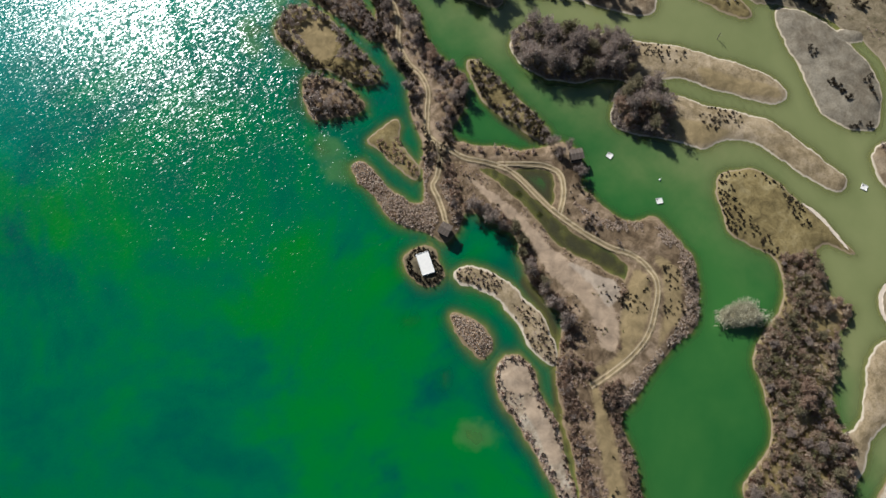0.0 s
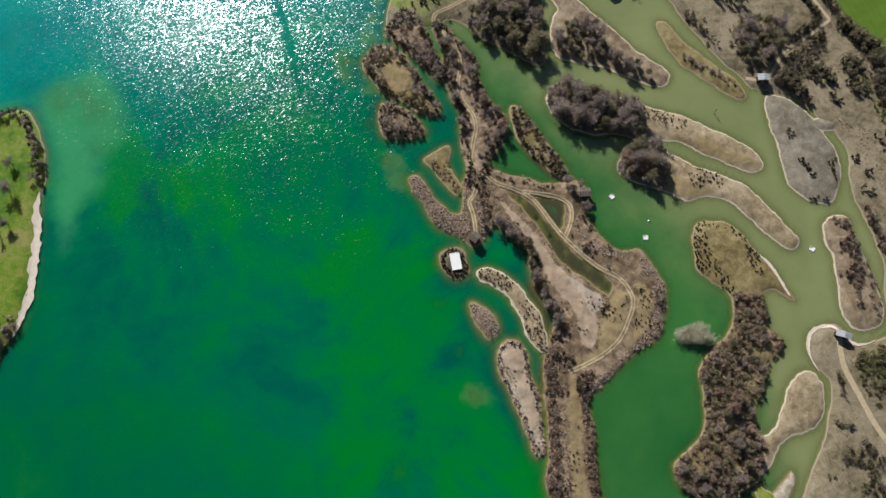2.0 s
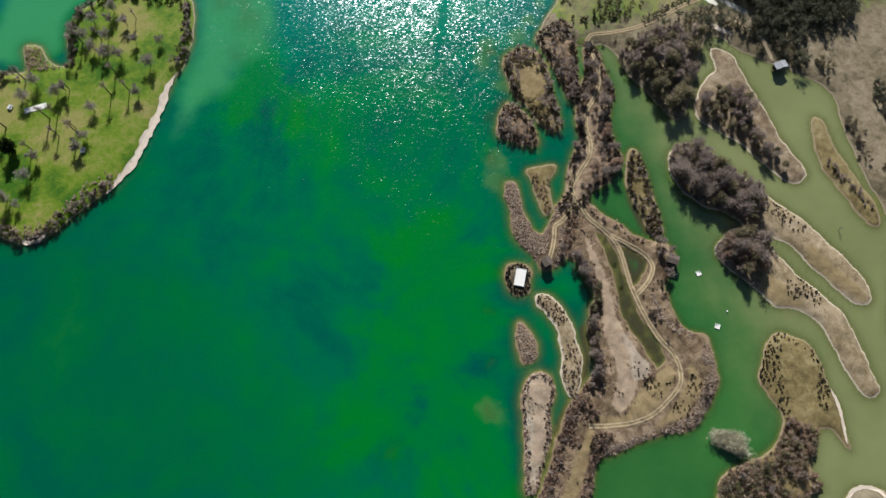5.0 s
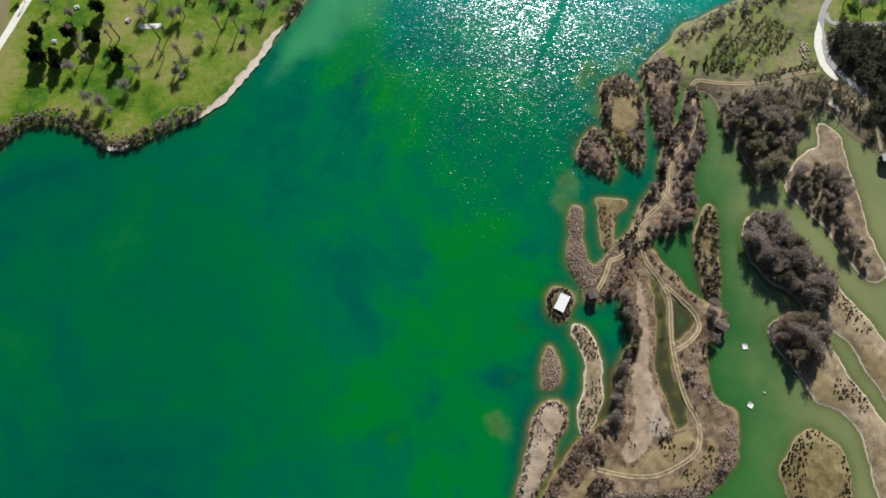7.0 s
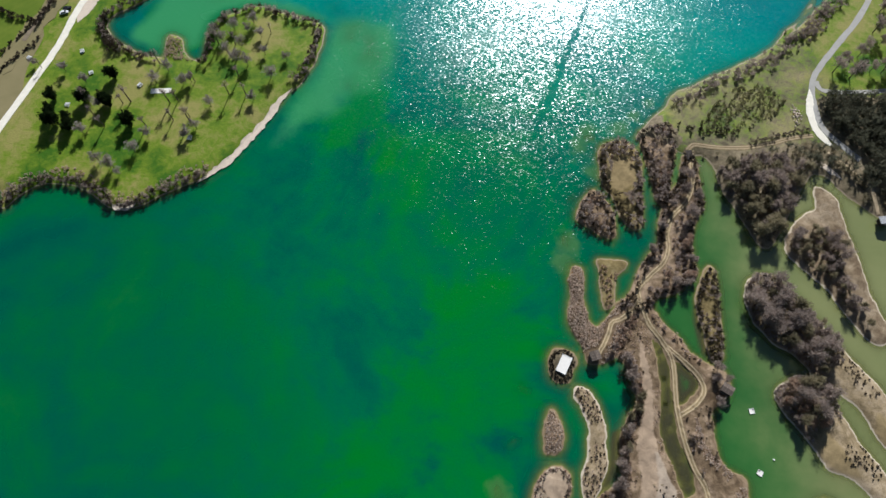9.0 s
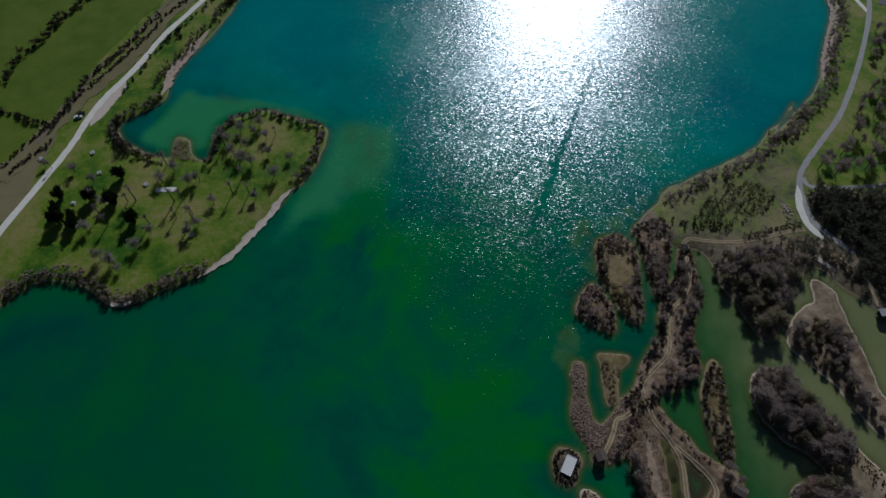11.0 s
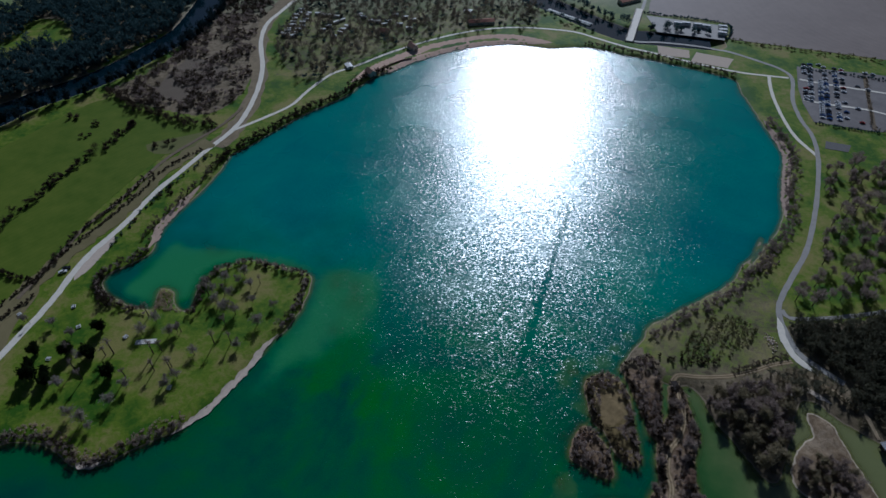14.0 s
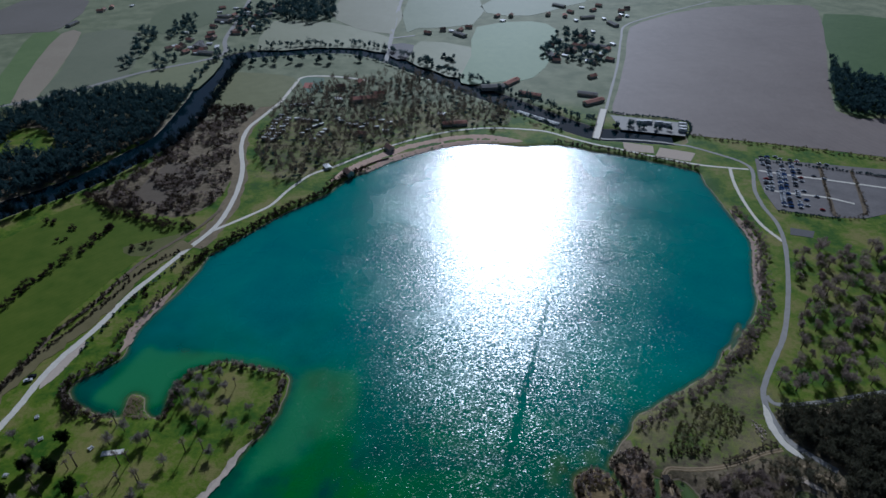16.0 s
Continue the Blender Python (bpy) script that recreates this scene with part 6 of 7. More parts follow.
ever = [make_tree("evergreen_tree", "dense dark evergreen tree on the meadow", "tree", rng, h, r, 1100, 0.9, 0.26, EVERGREEN, 10, 0.08, group="evergreens on the meadow") for h, r in ((8.5, 3.0), (6.5, 2.4))]
park = [make_tree("park_tree", "bare tree standing on the park lawn", "tree", rng, h, r, 380, 1.2, 0.12, TWIG_GREY, group="bare trees in the park") for h, r in ((9.0, 3.8), (8.0, 3.2))]

plant(bare + bare + mossy, in_area(WOOD_LONG, 3.2, rng), rng, 0.6, 1.15)
plant(bare + red + mossy, in_area(WOOD_BENT, 3.1, rng), rng, 0.6, 1.2)
plant(red + bare + mossy, clumped(in_area(BRUSH_HEAD, 4.2, rng), -0.35), rng, 0.35, 0.65)
plant(bare + mossy + mossy, in_area(WOOD_POINT, 3.7, rng), rng, 0.6, 1.25)
plant(bare + mossy, clumped(in_area(WOOD_HOOK, 3.2, rng), -0.8), rng, 0.45, 0.9)
plant(bare + mossy, in_area(WOOD_RING, 3.6, rng), rng, 0.6, 1.05)
plant(bare + mossy + bare, along(ROW_WATER, 2.1, rng, 1.1), rng, 0.45, 0.9)
plant(bare, clear_of(along(ROW_SPIT_WEST, 3.0, rng, 1.6)), rng, 0.5, 0.9)
plant(red + bare, clear_of(along(ROW_SPIT_EAST, 2.6, rng, 2.0)), rng, 0.5, 0.9)
plant(bare, clear_of(along(ROW_HIDE, 2.6, rng, 0.9)), rng, 0.5, 0.75)
plant(slim, np.array(LEAN_TREES), rng, 0.8, 1.15)
plant(ever, np.array(EVERGREENS), rng, 0.8, 1.1)
plant(pale, np.array(TREES_PALE), rng, 0.7, 1.2)
plant(slim, np.array(TREES_PALE)[::3] + rng.normal(0, 5, (len(TREES_PALE[::3]), 2)), rng, 0.5, 1.0)
plant(park, clear_of(clumped(in_area(WOOD_PARK, 7.5, rng), -0.35)), rng, 0.7, 1.2)

# the first ones stand among their copies
for protos, places in ((bare, WOOD_LONG), (red, WOOD_HEAD), (mossy, WOOD_POINT), (slim, LEAN_TREES), (pale, TREES_PALE), (ever, EVERGREENS), (park, WOOD_PARK)):
    c = np.mean(np.array(places), 0)
    for k, tree in enumerate(protos):
        x, y = (c[0] + 3.0 * k, c[1] + 1.5 * k) if protos is not ever else (c[0] + 9 * k, c[1] + 5)
        tree.matrix_basis = pose(x, y, float(land_z(x, y)[0]), 0, 0, 40 * k)

OPEN = [SAND_SWATH, MUD_FLAT, SAND_ISLET, SAND_ISLET_LOW, OLIVE_BEND, OLIVE_EAST, OLIVE_SOUTH, OLIVE_CLEARING]


def cover(name, label, areas, spacing, height, radius, n, size, width, mat, vary=0.45, minimum=0.15, up=0.45, category="scrub", drift=None, keep_open=True):
    p = clear_of(np.concatenate([in_area(a, spacing, rng) for a in areas]))
    if drift is not None:
        p = clumped(p, drift)
    if keep_open:
        p = outside(p, OPEN)
    return scrub(name, label, p, rng, height, radius, n, size, width, mat, vary, category, minimum, up)


cover("reed_bed", "dry pinkish-brown reeds on the spit", [SPIT_REED, ISLET_SMALL], 0.6, 0.35, 0.4, 8, 0.8, 0.085, PALE_STRAW, category="reeds", up=0.4)
cover("dry_grass", "olive grass between the young bushes", [ORCHARD], 1.3, 0.5, 0.7, 20, 0.6, 0.08, OLIVE_BUSH, category="grass", up=0.8, drift=-0.1)
cover("undergrowth", "dark undergrowth on the hooked island", [WOOD_HOOK], 2.0, 1.5, 1.1, 56, 0.65, 0.1, MOSSY_TWIG, drift=-0.4)
cover("tussock", "small dark tufts on the ridges", [RIDGE_EAST, RIDGE_MIDDLE, RIDGE_SOUTH, OLIVE_EAST], 1.9, 0.5, 0.4, 26, 0.4, 0.09, TWIG_DARK_SHADE, 0.6, drift=0.35, keep_open=False)
cover("reed_bed", "dry pinkish-brown reeds along the ridge shore", [REED_SHORE], 0.65, 0.35, 0.42, 8, 0.8, 0.085, PALE_STRAW, category="reeds", up=0.4, drift=-0.5)
cover("reed_bed", "dry pinkish-brown reeds along the southern ridge", [RIDGE_SOUTH], 1.15, 0.6, 0.65, 18, 0.6, 0.075, STRAW, category="reeds", up=0.9, drift=-0.1)
cover("bramble", "brown bramble on the ridges", [RIDGE_EAST, RIDGE_MIDDLE, RIDGE_SOUTH], 2.0, 1.0, 1.05, 44, 0.6, 0.08, TWIG_GREY, drift=0.6)
cover("bramble", "dark bramble bushes on the ridges", [RIDGE_EAST, RIDGE_MIDDLE, RIDGE_SOUTH], 2.6, 1.3, 1.0, 54, 0.6, 0.09, TWIG_DARK_SHADE, drift=0.5)
scrub("bramble", "reddish bramble along the ridge banks", away(outside(clear_of(np.concatenate([rim(q, 1.3, rng, 0.3, 3.2) for q in (RIDGE_MIDDLE, RIDGE_SOUTH)])), OPEN), CHANNEL_MID, 6.5), rng, 1.4, 0.95, 54, 0.6, 0.09, TWIG_RED)
cover("dry_grass", "dry straw tufts on the ridges", [RIDGE_MIDDLE, ISLET_SAND, ISLET_CURVED], 1.4, 0.35, 0.5, 14, 0.45, 0.06, STRAW, category="grass", up=0.8, drift=-0.2)
cover("dry_grass", "sparse tufts on the open ground", [SAND_SWATH, OLIVE_BEND, OLIVE_SOUTH], 2.6, 0.3, 0.4, 14, 0.4, 0.06, OLIVE_BUSH, category="grass", up=0.8, drift=0.3, keep_open=False)
cover("tussock", "dark tussocks on the curved islet", [ISLET_CURVED], 1.3, 0.5, 0.42, 26, 0.4, 0.09, TWIG_DARK_SHADE, 0.6, drift=-0.15)
cover("tussock", "dark tufts on the sandy islets", [ISLET_SAND], 1.9, 0.4, 0.45, 24, 0.4, 0.08, TWIG_GREY, 0.6, drift=0.3)
cover("tussock", "dark tussocks in groups on the long islands", [TUSSOCK_BENT, TUSSOCK_HEAD_EAST, TUSSOCK_HEAD_WEST, TUSSOCK_LONG], 1.35, 0.55, 0.5, 26, 0.42, 0.1, TWIG_DARK_SHADE, 0.6, drift=-0.45)
cover("thicket", "bare thicket on the wooded islets", [ISLET_CLEARING, ISLET_BRUSH, FINGER_BRUSH], 1.9, 3.0, 1.3, 80, 0.7, 0.09, TWIG_GREY, drift=-0.4)
scrub("thicket", "bushes round the wooded islets, shade put into their dark twigs", np.concatenate([rim(q, 1.7, rng, 0.3, 2.6) for q in (ISLET_CLEARING, ISLET_BRUSH, FINGER_BRUSH, ISLET_STRIP, SPIT_TRACK)]), rng, 2.0, 1.0, 64, 0.65, 0.1, TWIG_DARK_SHADE)
cover("thicket", "reddish thicket on the wooded islets", [ISLET_CLEARING, ISLET_BRUSH, FINGER_BRUSH], 2.6, 1.6, 1.1, 56, 0.6, 0.09, TWIG_RED, drift=0.0)
cover("thicket", "bare thicket on the ochre islet", [ISLET_OCHRE], 1.6, 0.9, 0.85, 46, 0.5, 0.08, TWIG_RED, drift=-0.3)
cover("thicket", "bushes on the islet strip", [ISLET_STRIP], 1.9, 1.6, 1.1, 60, 0.6, 0.08, TWIG_GREY, drift=-0.2)
cover("undergrowth", "brown undergrowth between the trees", [SPIT_TRACK, WOOD_LONG, WOOD_BENT], 2.0, 1.4, 1.2, 54, 0.7, 0.09, TWIG_GREY, drift=-0.6)
cover("undergrowth", "dark undergrowth in the shore woods", [WOOD_POINT, WOOD_MEADOW_EDGE, WOOD_RING], 2.1, 1.4, 1.2, 54, 0.7, 0.09, MOSSY_TWIG, drift=-0.6)
cover("undergrowth", "reddish undergrowth on the wooded island", [BRUSH_HEAD], 1.7, 1.3, 1.05, 50, 0.65, 0.09, TWIG_RED, drift=-0.3)
cover("undergrowth", "olive brush between the bare trees", [BRUSH_HEAD], 2.6, 2.2, 1.3, 60, 0.7, 0.1, OLIVE_BUSH, drift=0.2)
cover("scrub", "bushes on the eastern island", [ISLAND_EAST], 2.4, 1.4, 1.3, 56, 0.7, 0.09, TWIG_GREY, drift=0.2)
cover("scrub", "dark reddish brush on the eastern island", [EAST_BRUSH], 1.6, 1.3, 1.0, 60, 0.6, 0.1, TWIG_RED, drift=-0.1)
cover("scrub", "dark brush on the eastern island", [EAST_BRUSH], 2.0, 1.5, 1.0, 60, 0.6, 0.1, TWIG_DARK_SHADE, drift=0.2)
cover("scrub", "low tangled brush on the wooded island", [BRUSH_HEAD], 1.3, 1.3, 0.85, 36, 0.6, 0.085, PALE_STRAW, drift=0.3)
cover("bush_block", "dense tall bare bushes in blocks on the dry meadow", [BLIND_BLOCK, CLUMP_A, CLUMP_B, CLUMP_C, CLUMP_E], 2.0, 3.6, 1.5, 130, 0.7, 0.1, MOSSY_TWIG, drift=-0.9)
cover("bush_block", "tall bare bushes at the meadow edge", [CLUMP_D], 2.4, 3.6, 1.6, 130, 0.75, 0.1, WOOD_TWIG, drift=-0.4)
cover("brush", "brown brush crowding the wooded island", [BRUSH_HEAD], 1.9, 2.3, 1.25, 90, 0.6, 0.085, TWIG_TAN, drift=-0.6)
cover("brush", "greyish brush crowding the wooded island", [BRUSH_HEAD], 2.9, 2.6, 1.35, 110, 0.6, 0.085, MOSSY_TWIG, drift=0.1)
scrub("lone_bushes", "lone dark bushes on the dry meadow", np.repeat(np.array(LONE_CLUMPS), 3, 0) + rng.normal(0, 0.9, (3 * len(LONE_CLUMPS), 2)), rng, 2.0, 1.2, 90, 0.6, 0.1, TWIG_DARK_SHADE)
cover("thicket", "dense bushes beside the path", [BLIND_THICKET, CLUMP_D], 1.7, 1.9, 1.1, 64, 0.65, 0.1, WOOD_TWIG, drift=-0.5)
cover("thicket", "undergrowth of the bush block, painted dark as its shade", [BLIND_BLOCK, CLUMP_A, CLUMP_B, CLUMP_C, CLUMP_E], 1.6, 1.8, 1.1, 70, 0.65, 0.11, TWIG_DARK_SHADE, drift=-0.6)
cover("thicket", "bright olive bushes on the meadow edge", [BRIGHT_SCRUB], 1.7, 1.1, 0.95, 56, 0.6, 0.1, LIME_BUSH, drift=-0.2)
cover("thicket", "brown shore scrub by the ponds", [SHORE_SCRUB], 1.6, 1.3, 0.95, 56, 0.6, 0.1, TWIG_RED, drift=-0.1)
cover("thicket", "dark shore scrub by the ponds", [SHORE_SCRUB, MAINLAND_SOUTH], 2.6, 1.4, 0.95, 56, 0.6, 0.1, TWIG_DARK_SHADE, drift=0.45)
scrub("tussock", "dark tussocks on the flat island", clear_of(np.repeat(np.array(BLADE_CLUMPS), 5, 0) + rng.normal(0, 0.9, (5 * len(BLADE_CLUMPS), 2))), rng, 0.9, 0.7, 40, 0.5, 0.1, TWIG_DARK_SHADE)
scrub("tussock", "dark tussocks round the nesting deck", rim(ISLET_DECK, 0.8, rng, 0.5, 2.2), rng, 0.55, 0.5, 30, 0.45, 0.1, TWIG_DARK_SHADE)
scrub("tussock", "grey tufts round the sandy islet", rim(ISLET_SAND, 0.8, rng, 0.2, 1.5), rng, 0.5, 0.5, 24, 0.45, 0.1, STRAW)
scrub("tussock", "dark tufts round the sandy islet", rim(ISLET_SAND, 1.9, rng, 0.3, 2.2), rng, 0.6, 0.5, 28, 0.45, 0.1, TWIG_DARK_SHADE)
scrub("tussock", "dark tussocks along the island head", outside(clumped(rim(ISLAND_HEAD + ISLAND_HEAD_WEST, 1.3, rng, 0.3, 2.4), -0.2), [SPIT_EAST]), rng, 0.5, 0.45, 26, 0.4, 0.1, TWIG_DARK_SHADE)
cover("scrub", "olive scrub beside the path", [SCRUB_SOUTH], 1.7, 1.6, 1.15, 60, 0.7, 0.1, OLIVE_BUSH, drift=-0.7)
cover("scrub", "yellow-green scrub beside the path", [SCRUB_SOUTH], 2.4, 1.3, 1.0, 60, 0.65, 0.1, LIME_BUSH, drift=-0.1)
cover("scrub", "dark bushes in the scrub beside the path", [SCRUB_SOUTH], 3.2, 1.8, 1.1, 70, 0.7, 0.1, TWIG_DARK_SHADE, drift=0.2)
cover("far_wood", "bare leafless wood on the shore", [WOOD_EAST], 2.7, 7.0, 2.5, 120, 1.2, 0.14, WOODLAND, 0.3, category="wood")
cover("undergrowth", "dark brush below the shore wood", [WOOD_EAST], 2.4, 2.2, 1.6, 56, 0.8, 0.13, WOODLAND, category="scrub")
cover("far_wood", "bare leafless wood by the ponds", [WOOD_MEADOW_EDGE], 3.8, 5.5, 2.3, 130, 1.0, 0.13, WOODLAND, 0.3, category="wood", drift=-0.8)
cover("far_wood", "dark wood along the river", [WOOD_WEST, WOOD_WEST_NEAR, WOOD_FAR_EAST], 5.2, 9.0, 4.2, 110, 2.0, 0.32, FOREST_HAZE, 0.3, category="wood")
cover("far_scrub", "brown scrub round a fallow patch", [SCRUB_WEST], 3.4, 2.6, 2.2, 60, 1.2, 0.16, TWIG_GREY, 0.5, drift=0.0)
cover("far_scrub", "dark scrub round a fallow patch", [SCRUB_WEST], 3.6, 3.0, 2.2, 60, 1.2, 0.18, TWIG_DARK_SHADE, 0.5, drift=0.1)
cover("camp_trees", "bare trees over the camp site", [WOOD_CAMP], 6.6, 10.0, 3.4, 110, 1.5, 0.15, WOOD_TWIG, 0.35, category="wood", drift=-0.35)
cover("camp_trees", "dark shrubs between the mobile homes", [WOOD_CAMP], 6.5, 3.2, 2.4, 80, 1.2, 0.2, FOREST_HAZE, 0.4, category="wood", drift=0.15)
cover("village_trees", "trees among the village houses", [WOOD_VILLAGE, WOOD_VILLAGE_EAST, WOOD_VILLAGE_MID, WOOD_VILLAGE_SOUTH, WOOD_HAMLET], 9.5, 7.0, 4.4, 120, 2.2, 0.32, FOREST_HAZE, 0.4, category="wood", drift=-0.4)
cover("far_wood", "dark far wood behind the village", [WOOD_VILLAGE_FAR], 8.0, 9.0, 5.0, 110, 2.4, 0.36, FOREST_HAZE, 0.3, category="wood")
cover("meadow_bushes", "bare bushes strewn over the dry meadow", [MAINLAND_SOUTH], 2.6, 1.5, 1.2, 56, 0.7, 0.1, WOOD_TWIG, 0.5, drift=0.25)
cover("meadow_bushes", "olive and brown bushes on the dry meadow", [MAINLAND_SOUTH], 2.4, 1.2, 1.1, 50, 0.65, 0.09, OLIVE_BUSH, 0.5, drift=0.3)
cover("dry_grass", "straw tufts on the dry meadow", [MAINLAND_DRY, MAINLAND_SOUTH], 1.9, 0.4, 0.6, 14, 0.5, 0.07, STRAW, category="grass", up=0.8, drift=0.1)
cover("reed_bed", "brown reeds on the cove point", [COVE_REEDS], 1.2, 0.9, 0.9, 24, 0.7, 0.09, STRAW, category="reeds", up=0.9)
# young bushes in slanting rows on the meadow
oc = np.mean(np.array(ORCHARD), 0)
rows = [oc + np.array([(i * 4.2 + j * 1.5) * 1.0 - 6, i * -1.2 + j * 2.2]) for i in range(-6, 7) for j in range(-7, 8)]
rows = np.array(rows) + rng.normal(0, 0.35, (len(rows), 2))
rows = rows[inside(smooth_line(ORCHARD, True, 3), rows[:, 0], rows[:, 1])]
scrub("orchard", "slanting rows of young bushes on the meadow", rows, rng, 1.5, 1.15, 60, 0.6, 0.09, OLIVE_BUSH, 0.3)


def hedge(name, label, pts, spacing, height, radius, n, size, width, mat, spread=0.8, closed=False):
    return scrub(name, label, outside(clear_of(along(pts, spacing, rng, spread, closed), 1.6), [COVE_POINT]), rng, height, radius, n, size, width, mat, 0.45, "hedge")


hedge("shore_hedge", "bare bushes along the peninsula shore", inland(LAKE_WEST[3:15], 1.3), 0.8, 2.4, 1.3, 80, 0.7, 0.1, TWIG_GREY, 0.9)
hedge("shore_hedge", "bushes at the peninsula shore, deep shade put into their colour", inland(LAKE_WEST[3:15], 1.6), 1.7, 2.6, 1.2, 80, 0.7, 0.1, TWIG_DARK_SHADE, 0.9)
hedge("bank_grass", "dry brown grass on the peninsula bank", inland(LAKE_WEST[3:15], 4.2), 0.5, 0.6, 0.8, 24, 0.6, 0.09, STRAW, 1.3)
hedge("shore_hedge", "dark bushes on the peninsula head", inland(LAKE_WEST[20:] + LAKE_COVE, 2.0), 1.5, 2.8, 1.25, 80, 0.8, 0.11, TWIG_GREY, 0.8)
hedge("shore_hedge", "thicket on the peninsula head, its shade put into dark twigs", inland(LAKE_WEST[20:] + LAKE_COVE, 2.2), 1.9, 3.0, 1.3, 80, 0.8, 0.12, TWIG_DARK_SHADE, 0.9)
hedge("shore_hedge", "bushes on the western shore, shade put into their dark colour", inland(LAKE_NORTHWEST[5:15], 2.6), 1.0, 3.4, 1.8, 70, 0.9, 0.15, TWIG_DARK_SHADE, 1.1)
hedge("shore_hedge", "bare bushes on the western shore", inland(LAKE_NORTHWEST[:6], 4.5), 1.6, 2.6, 1.5, 60, 0.8, 0.12, WOOD_TWIG, 1.2)
hedge("shore_hedge", "bare bushes on the eastern shore", inland(LAKE_NORTH[12:] + LAKE_EAST[:9], 4.5), 0.75, 2.6, 1.5, 64, 0.8, 0.1, TWIG_GREY, 1.7)
hedge("pond_hedge", "bushes on the ridge by the water", ROW_SOUTH, 1.3, 1.7, 1.0, 56, 0.6, 0.09, TWIG_GREY, 1.3)
hedge("pond_hedge", "bushes along the bank", ROW_BANK, 1.3, 1.4, 1.0, 50, 0.6, 0.09, STRAW, 0.9)
hedge("pond_hedge", "dark bushes along the narrow channel", CHANNEL_BANK, 1.1, 1.7, 0.95, 60, 0.6, 0.1, TWIG_DARK_SHADE, 0.6)
hedge("pond_hedge", "grey bushes along the narrow channel", inland(CHANNEL_BANK, 0.8), 1.6, 1.5, 0.95, 56, 0.6, 0.09, TWIG_GREY, 0.6)
hedge("shore_brush", "brown brush along the shore of the wooded island", BRUSH_HEAD, 0.9, 1.5, 1.0, 60, 0.6, 0.1, TWIG_RED, 0.7, True)
hedge("bush_row", "dark bushes along the path to the hide", BLIND_NORTH, 1.3, 2.0, 1.1, 64, 0.7, 0.1, TWIG_DARK_SHADE, 0.8)
hedge("bush_row", "dense bare bushes along the path to the hide", BLIND_SOUTH, 1.0, 1.6, 1.1, 64, 0.7, 0.1, MOSSY_TWIG, 1.0)
cover("bush_block", "dark wood on the pond bank", [BANK_WOOD], 2.3, 4.5, 1.7, 130, 0.75, 0.1, WOODLAND, drift=-0.9)
hedge("bush_row", "bare bushes along the pond bank", BANK_BUSHES, 1.0, 2.2, 1.2, 64, 0.7, 0.1, WOOD_TWIG, 1.6)
hedge("bush_row", "dark bushes beside the meadow path", inland(TRACK_BLIND_NORTH, 3.2), 1.3, 2.0, 1.1, 64, 0.7, 0.1, WOODLAND, 0.8)
hedge("bush_row", "dark brush along the middle of the olive island", OLIVE_ROW, 0.9, 1.2, 0.9, 56, 0.6, 0.1, TWIG_GREY, 0.7)
for pts in (HEDGE_HUT, HEDGE_HUT_EAST):
    hedge("pond_hedge", "dark bare bushes above the pond bank", pts, 1.1, 2.6, 1.4, 80, 0.8, 0.1, MOSSY_TWIG, 1.2)
# brush that crowds the shore of the wooded island heads
for shore, wood in ((ISLAND_BENT, WOOD_BENT), (ISLAND_LONG, WOOD_LONG)):
    p = rim(shore, 0.9, rng, 0.05, 1.7)
    scrub("shore_brush", "brown brush along the wooded island head", p[depth_in(smooth_line(wood), p[:, 0], p[:, 1]) > -3.0], rng, 1.2, 0.8, 50, 0.6, 0.09, TWIG_GREY, minimum=0.05)
for pts in VERGE_HEDGES:
    hedge("verge_hedge", "low dark hedge along the dry strip", pts, 1.7, 1.2, 0.85, 64, 0.7, 0.13, TWIG_DARK_SHADE, 0.45)
hedge("verge_hedge", "dark hedge at the meadow corner", CORNER_HEDGE, 1.4, 1.8, 1.3, 70, 0.8, 0.14, TWIG_DARK_SHADE, 0.6)
scrub("verge_bushes", "low dark bushes beside the gravel road", clear_of(np.repeat(np.array(ROADSIDE_CLUMPS), 3, 0) + rng.normal(0, 0.9, (3 * len(ROADSIDE_CLUMPS), 2)), 2.4), rng, 1.6, 1.2, 80, 0.8, 0.14, TWIG_DARK_SHADE)
cover("thicket", "dense dark thicket at the end of the cove", [COVE_THICKET], 1.9, 3.4, 1.7, 90, 0.8, 0.12, TWIG_DARK_SHADE, drift=-0.9)
for pts in SCRUB_EDGES:
    hedge("scrub_hedge", "thick dark hedge round the fallow scrub", pts, 1.5, 4.0, 2.4, 90, 1.1, 0.17, TWIG_DARK_SHADE, 1.5)
scrub("meadow_bushes", "round dark bushes on the green meadow", np.repeat(np.array(MEADOW_CLUMPS), 3, 0) + rng.normal(0, 1.3, (3 * len(MEADOW_CLUMPS), 2)), rng, 2.6, 1.9, 100, 0.9, 0.15, TWIG_DARK_SHADE)
for pts in PATH_HEDGES:
    hedge("path_hedge", "dark bare hedge beside the pale path", pts, 0.9, 2.4, 1.2, 80, 0.7, 0.1, TWIG_DARK_SHADE, 0.7)
    hedge("path_hedge", "brown bare bushes beside the pale path", pts, 1.6, 2.6, 1.2, 80, 0.7, 0.09, MOSSY_TWIG, 0.9)
for pts in (ROW_MAINLAND_C, ROW_MAINLAND_D, ROW_MAINLAND_E):
    hedge("bush_row", "row of bare bushes on the dry meadow", pts, 2.2, 2.0, 1.5, 64, 0.8, 0.1, WOOD_TWIG, 1.4)
hedge("meadow_hedge", "broken hedge across the green meadow", HEDGE_MEADOW, 3.0, 3.2, 2.5, 120, 1.0, 0.16, TWIG_DARK_SHADE, 0.9)
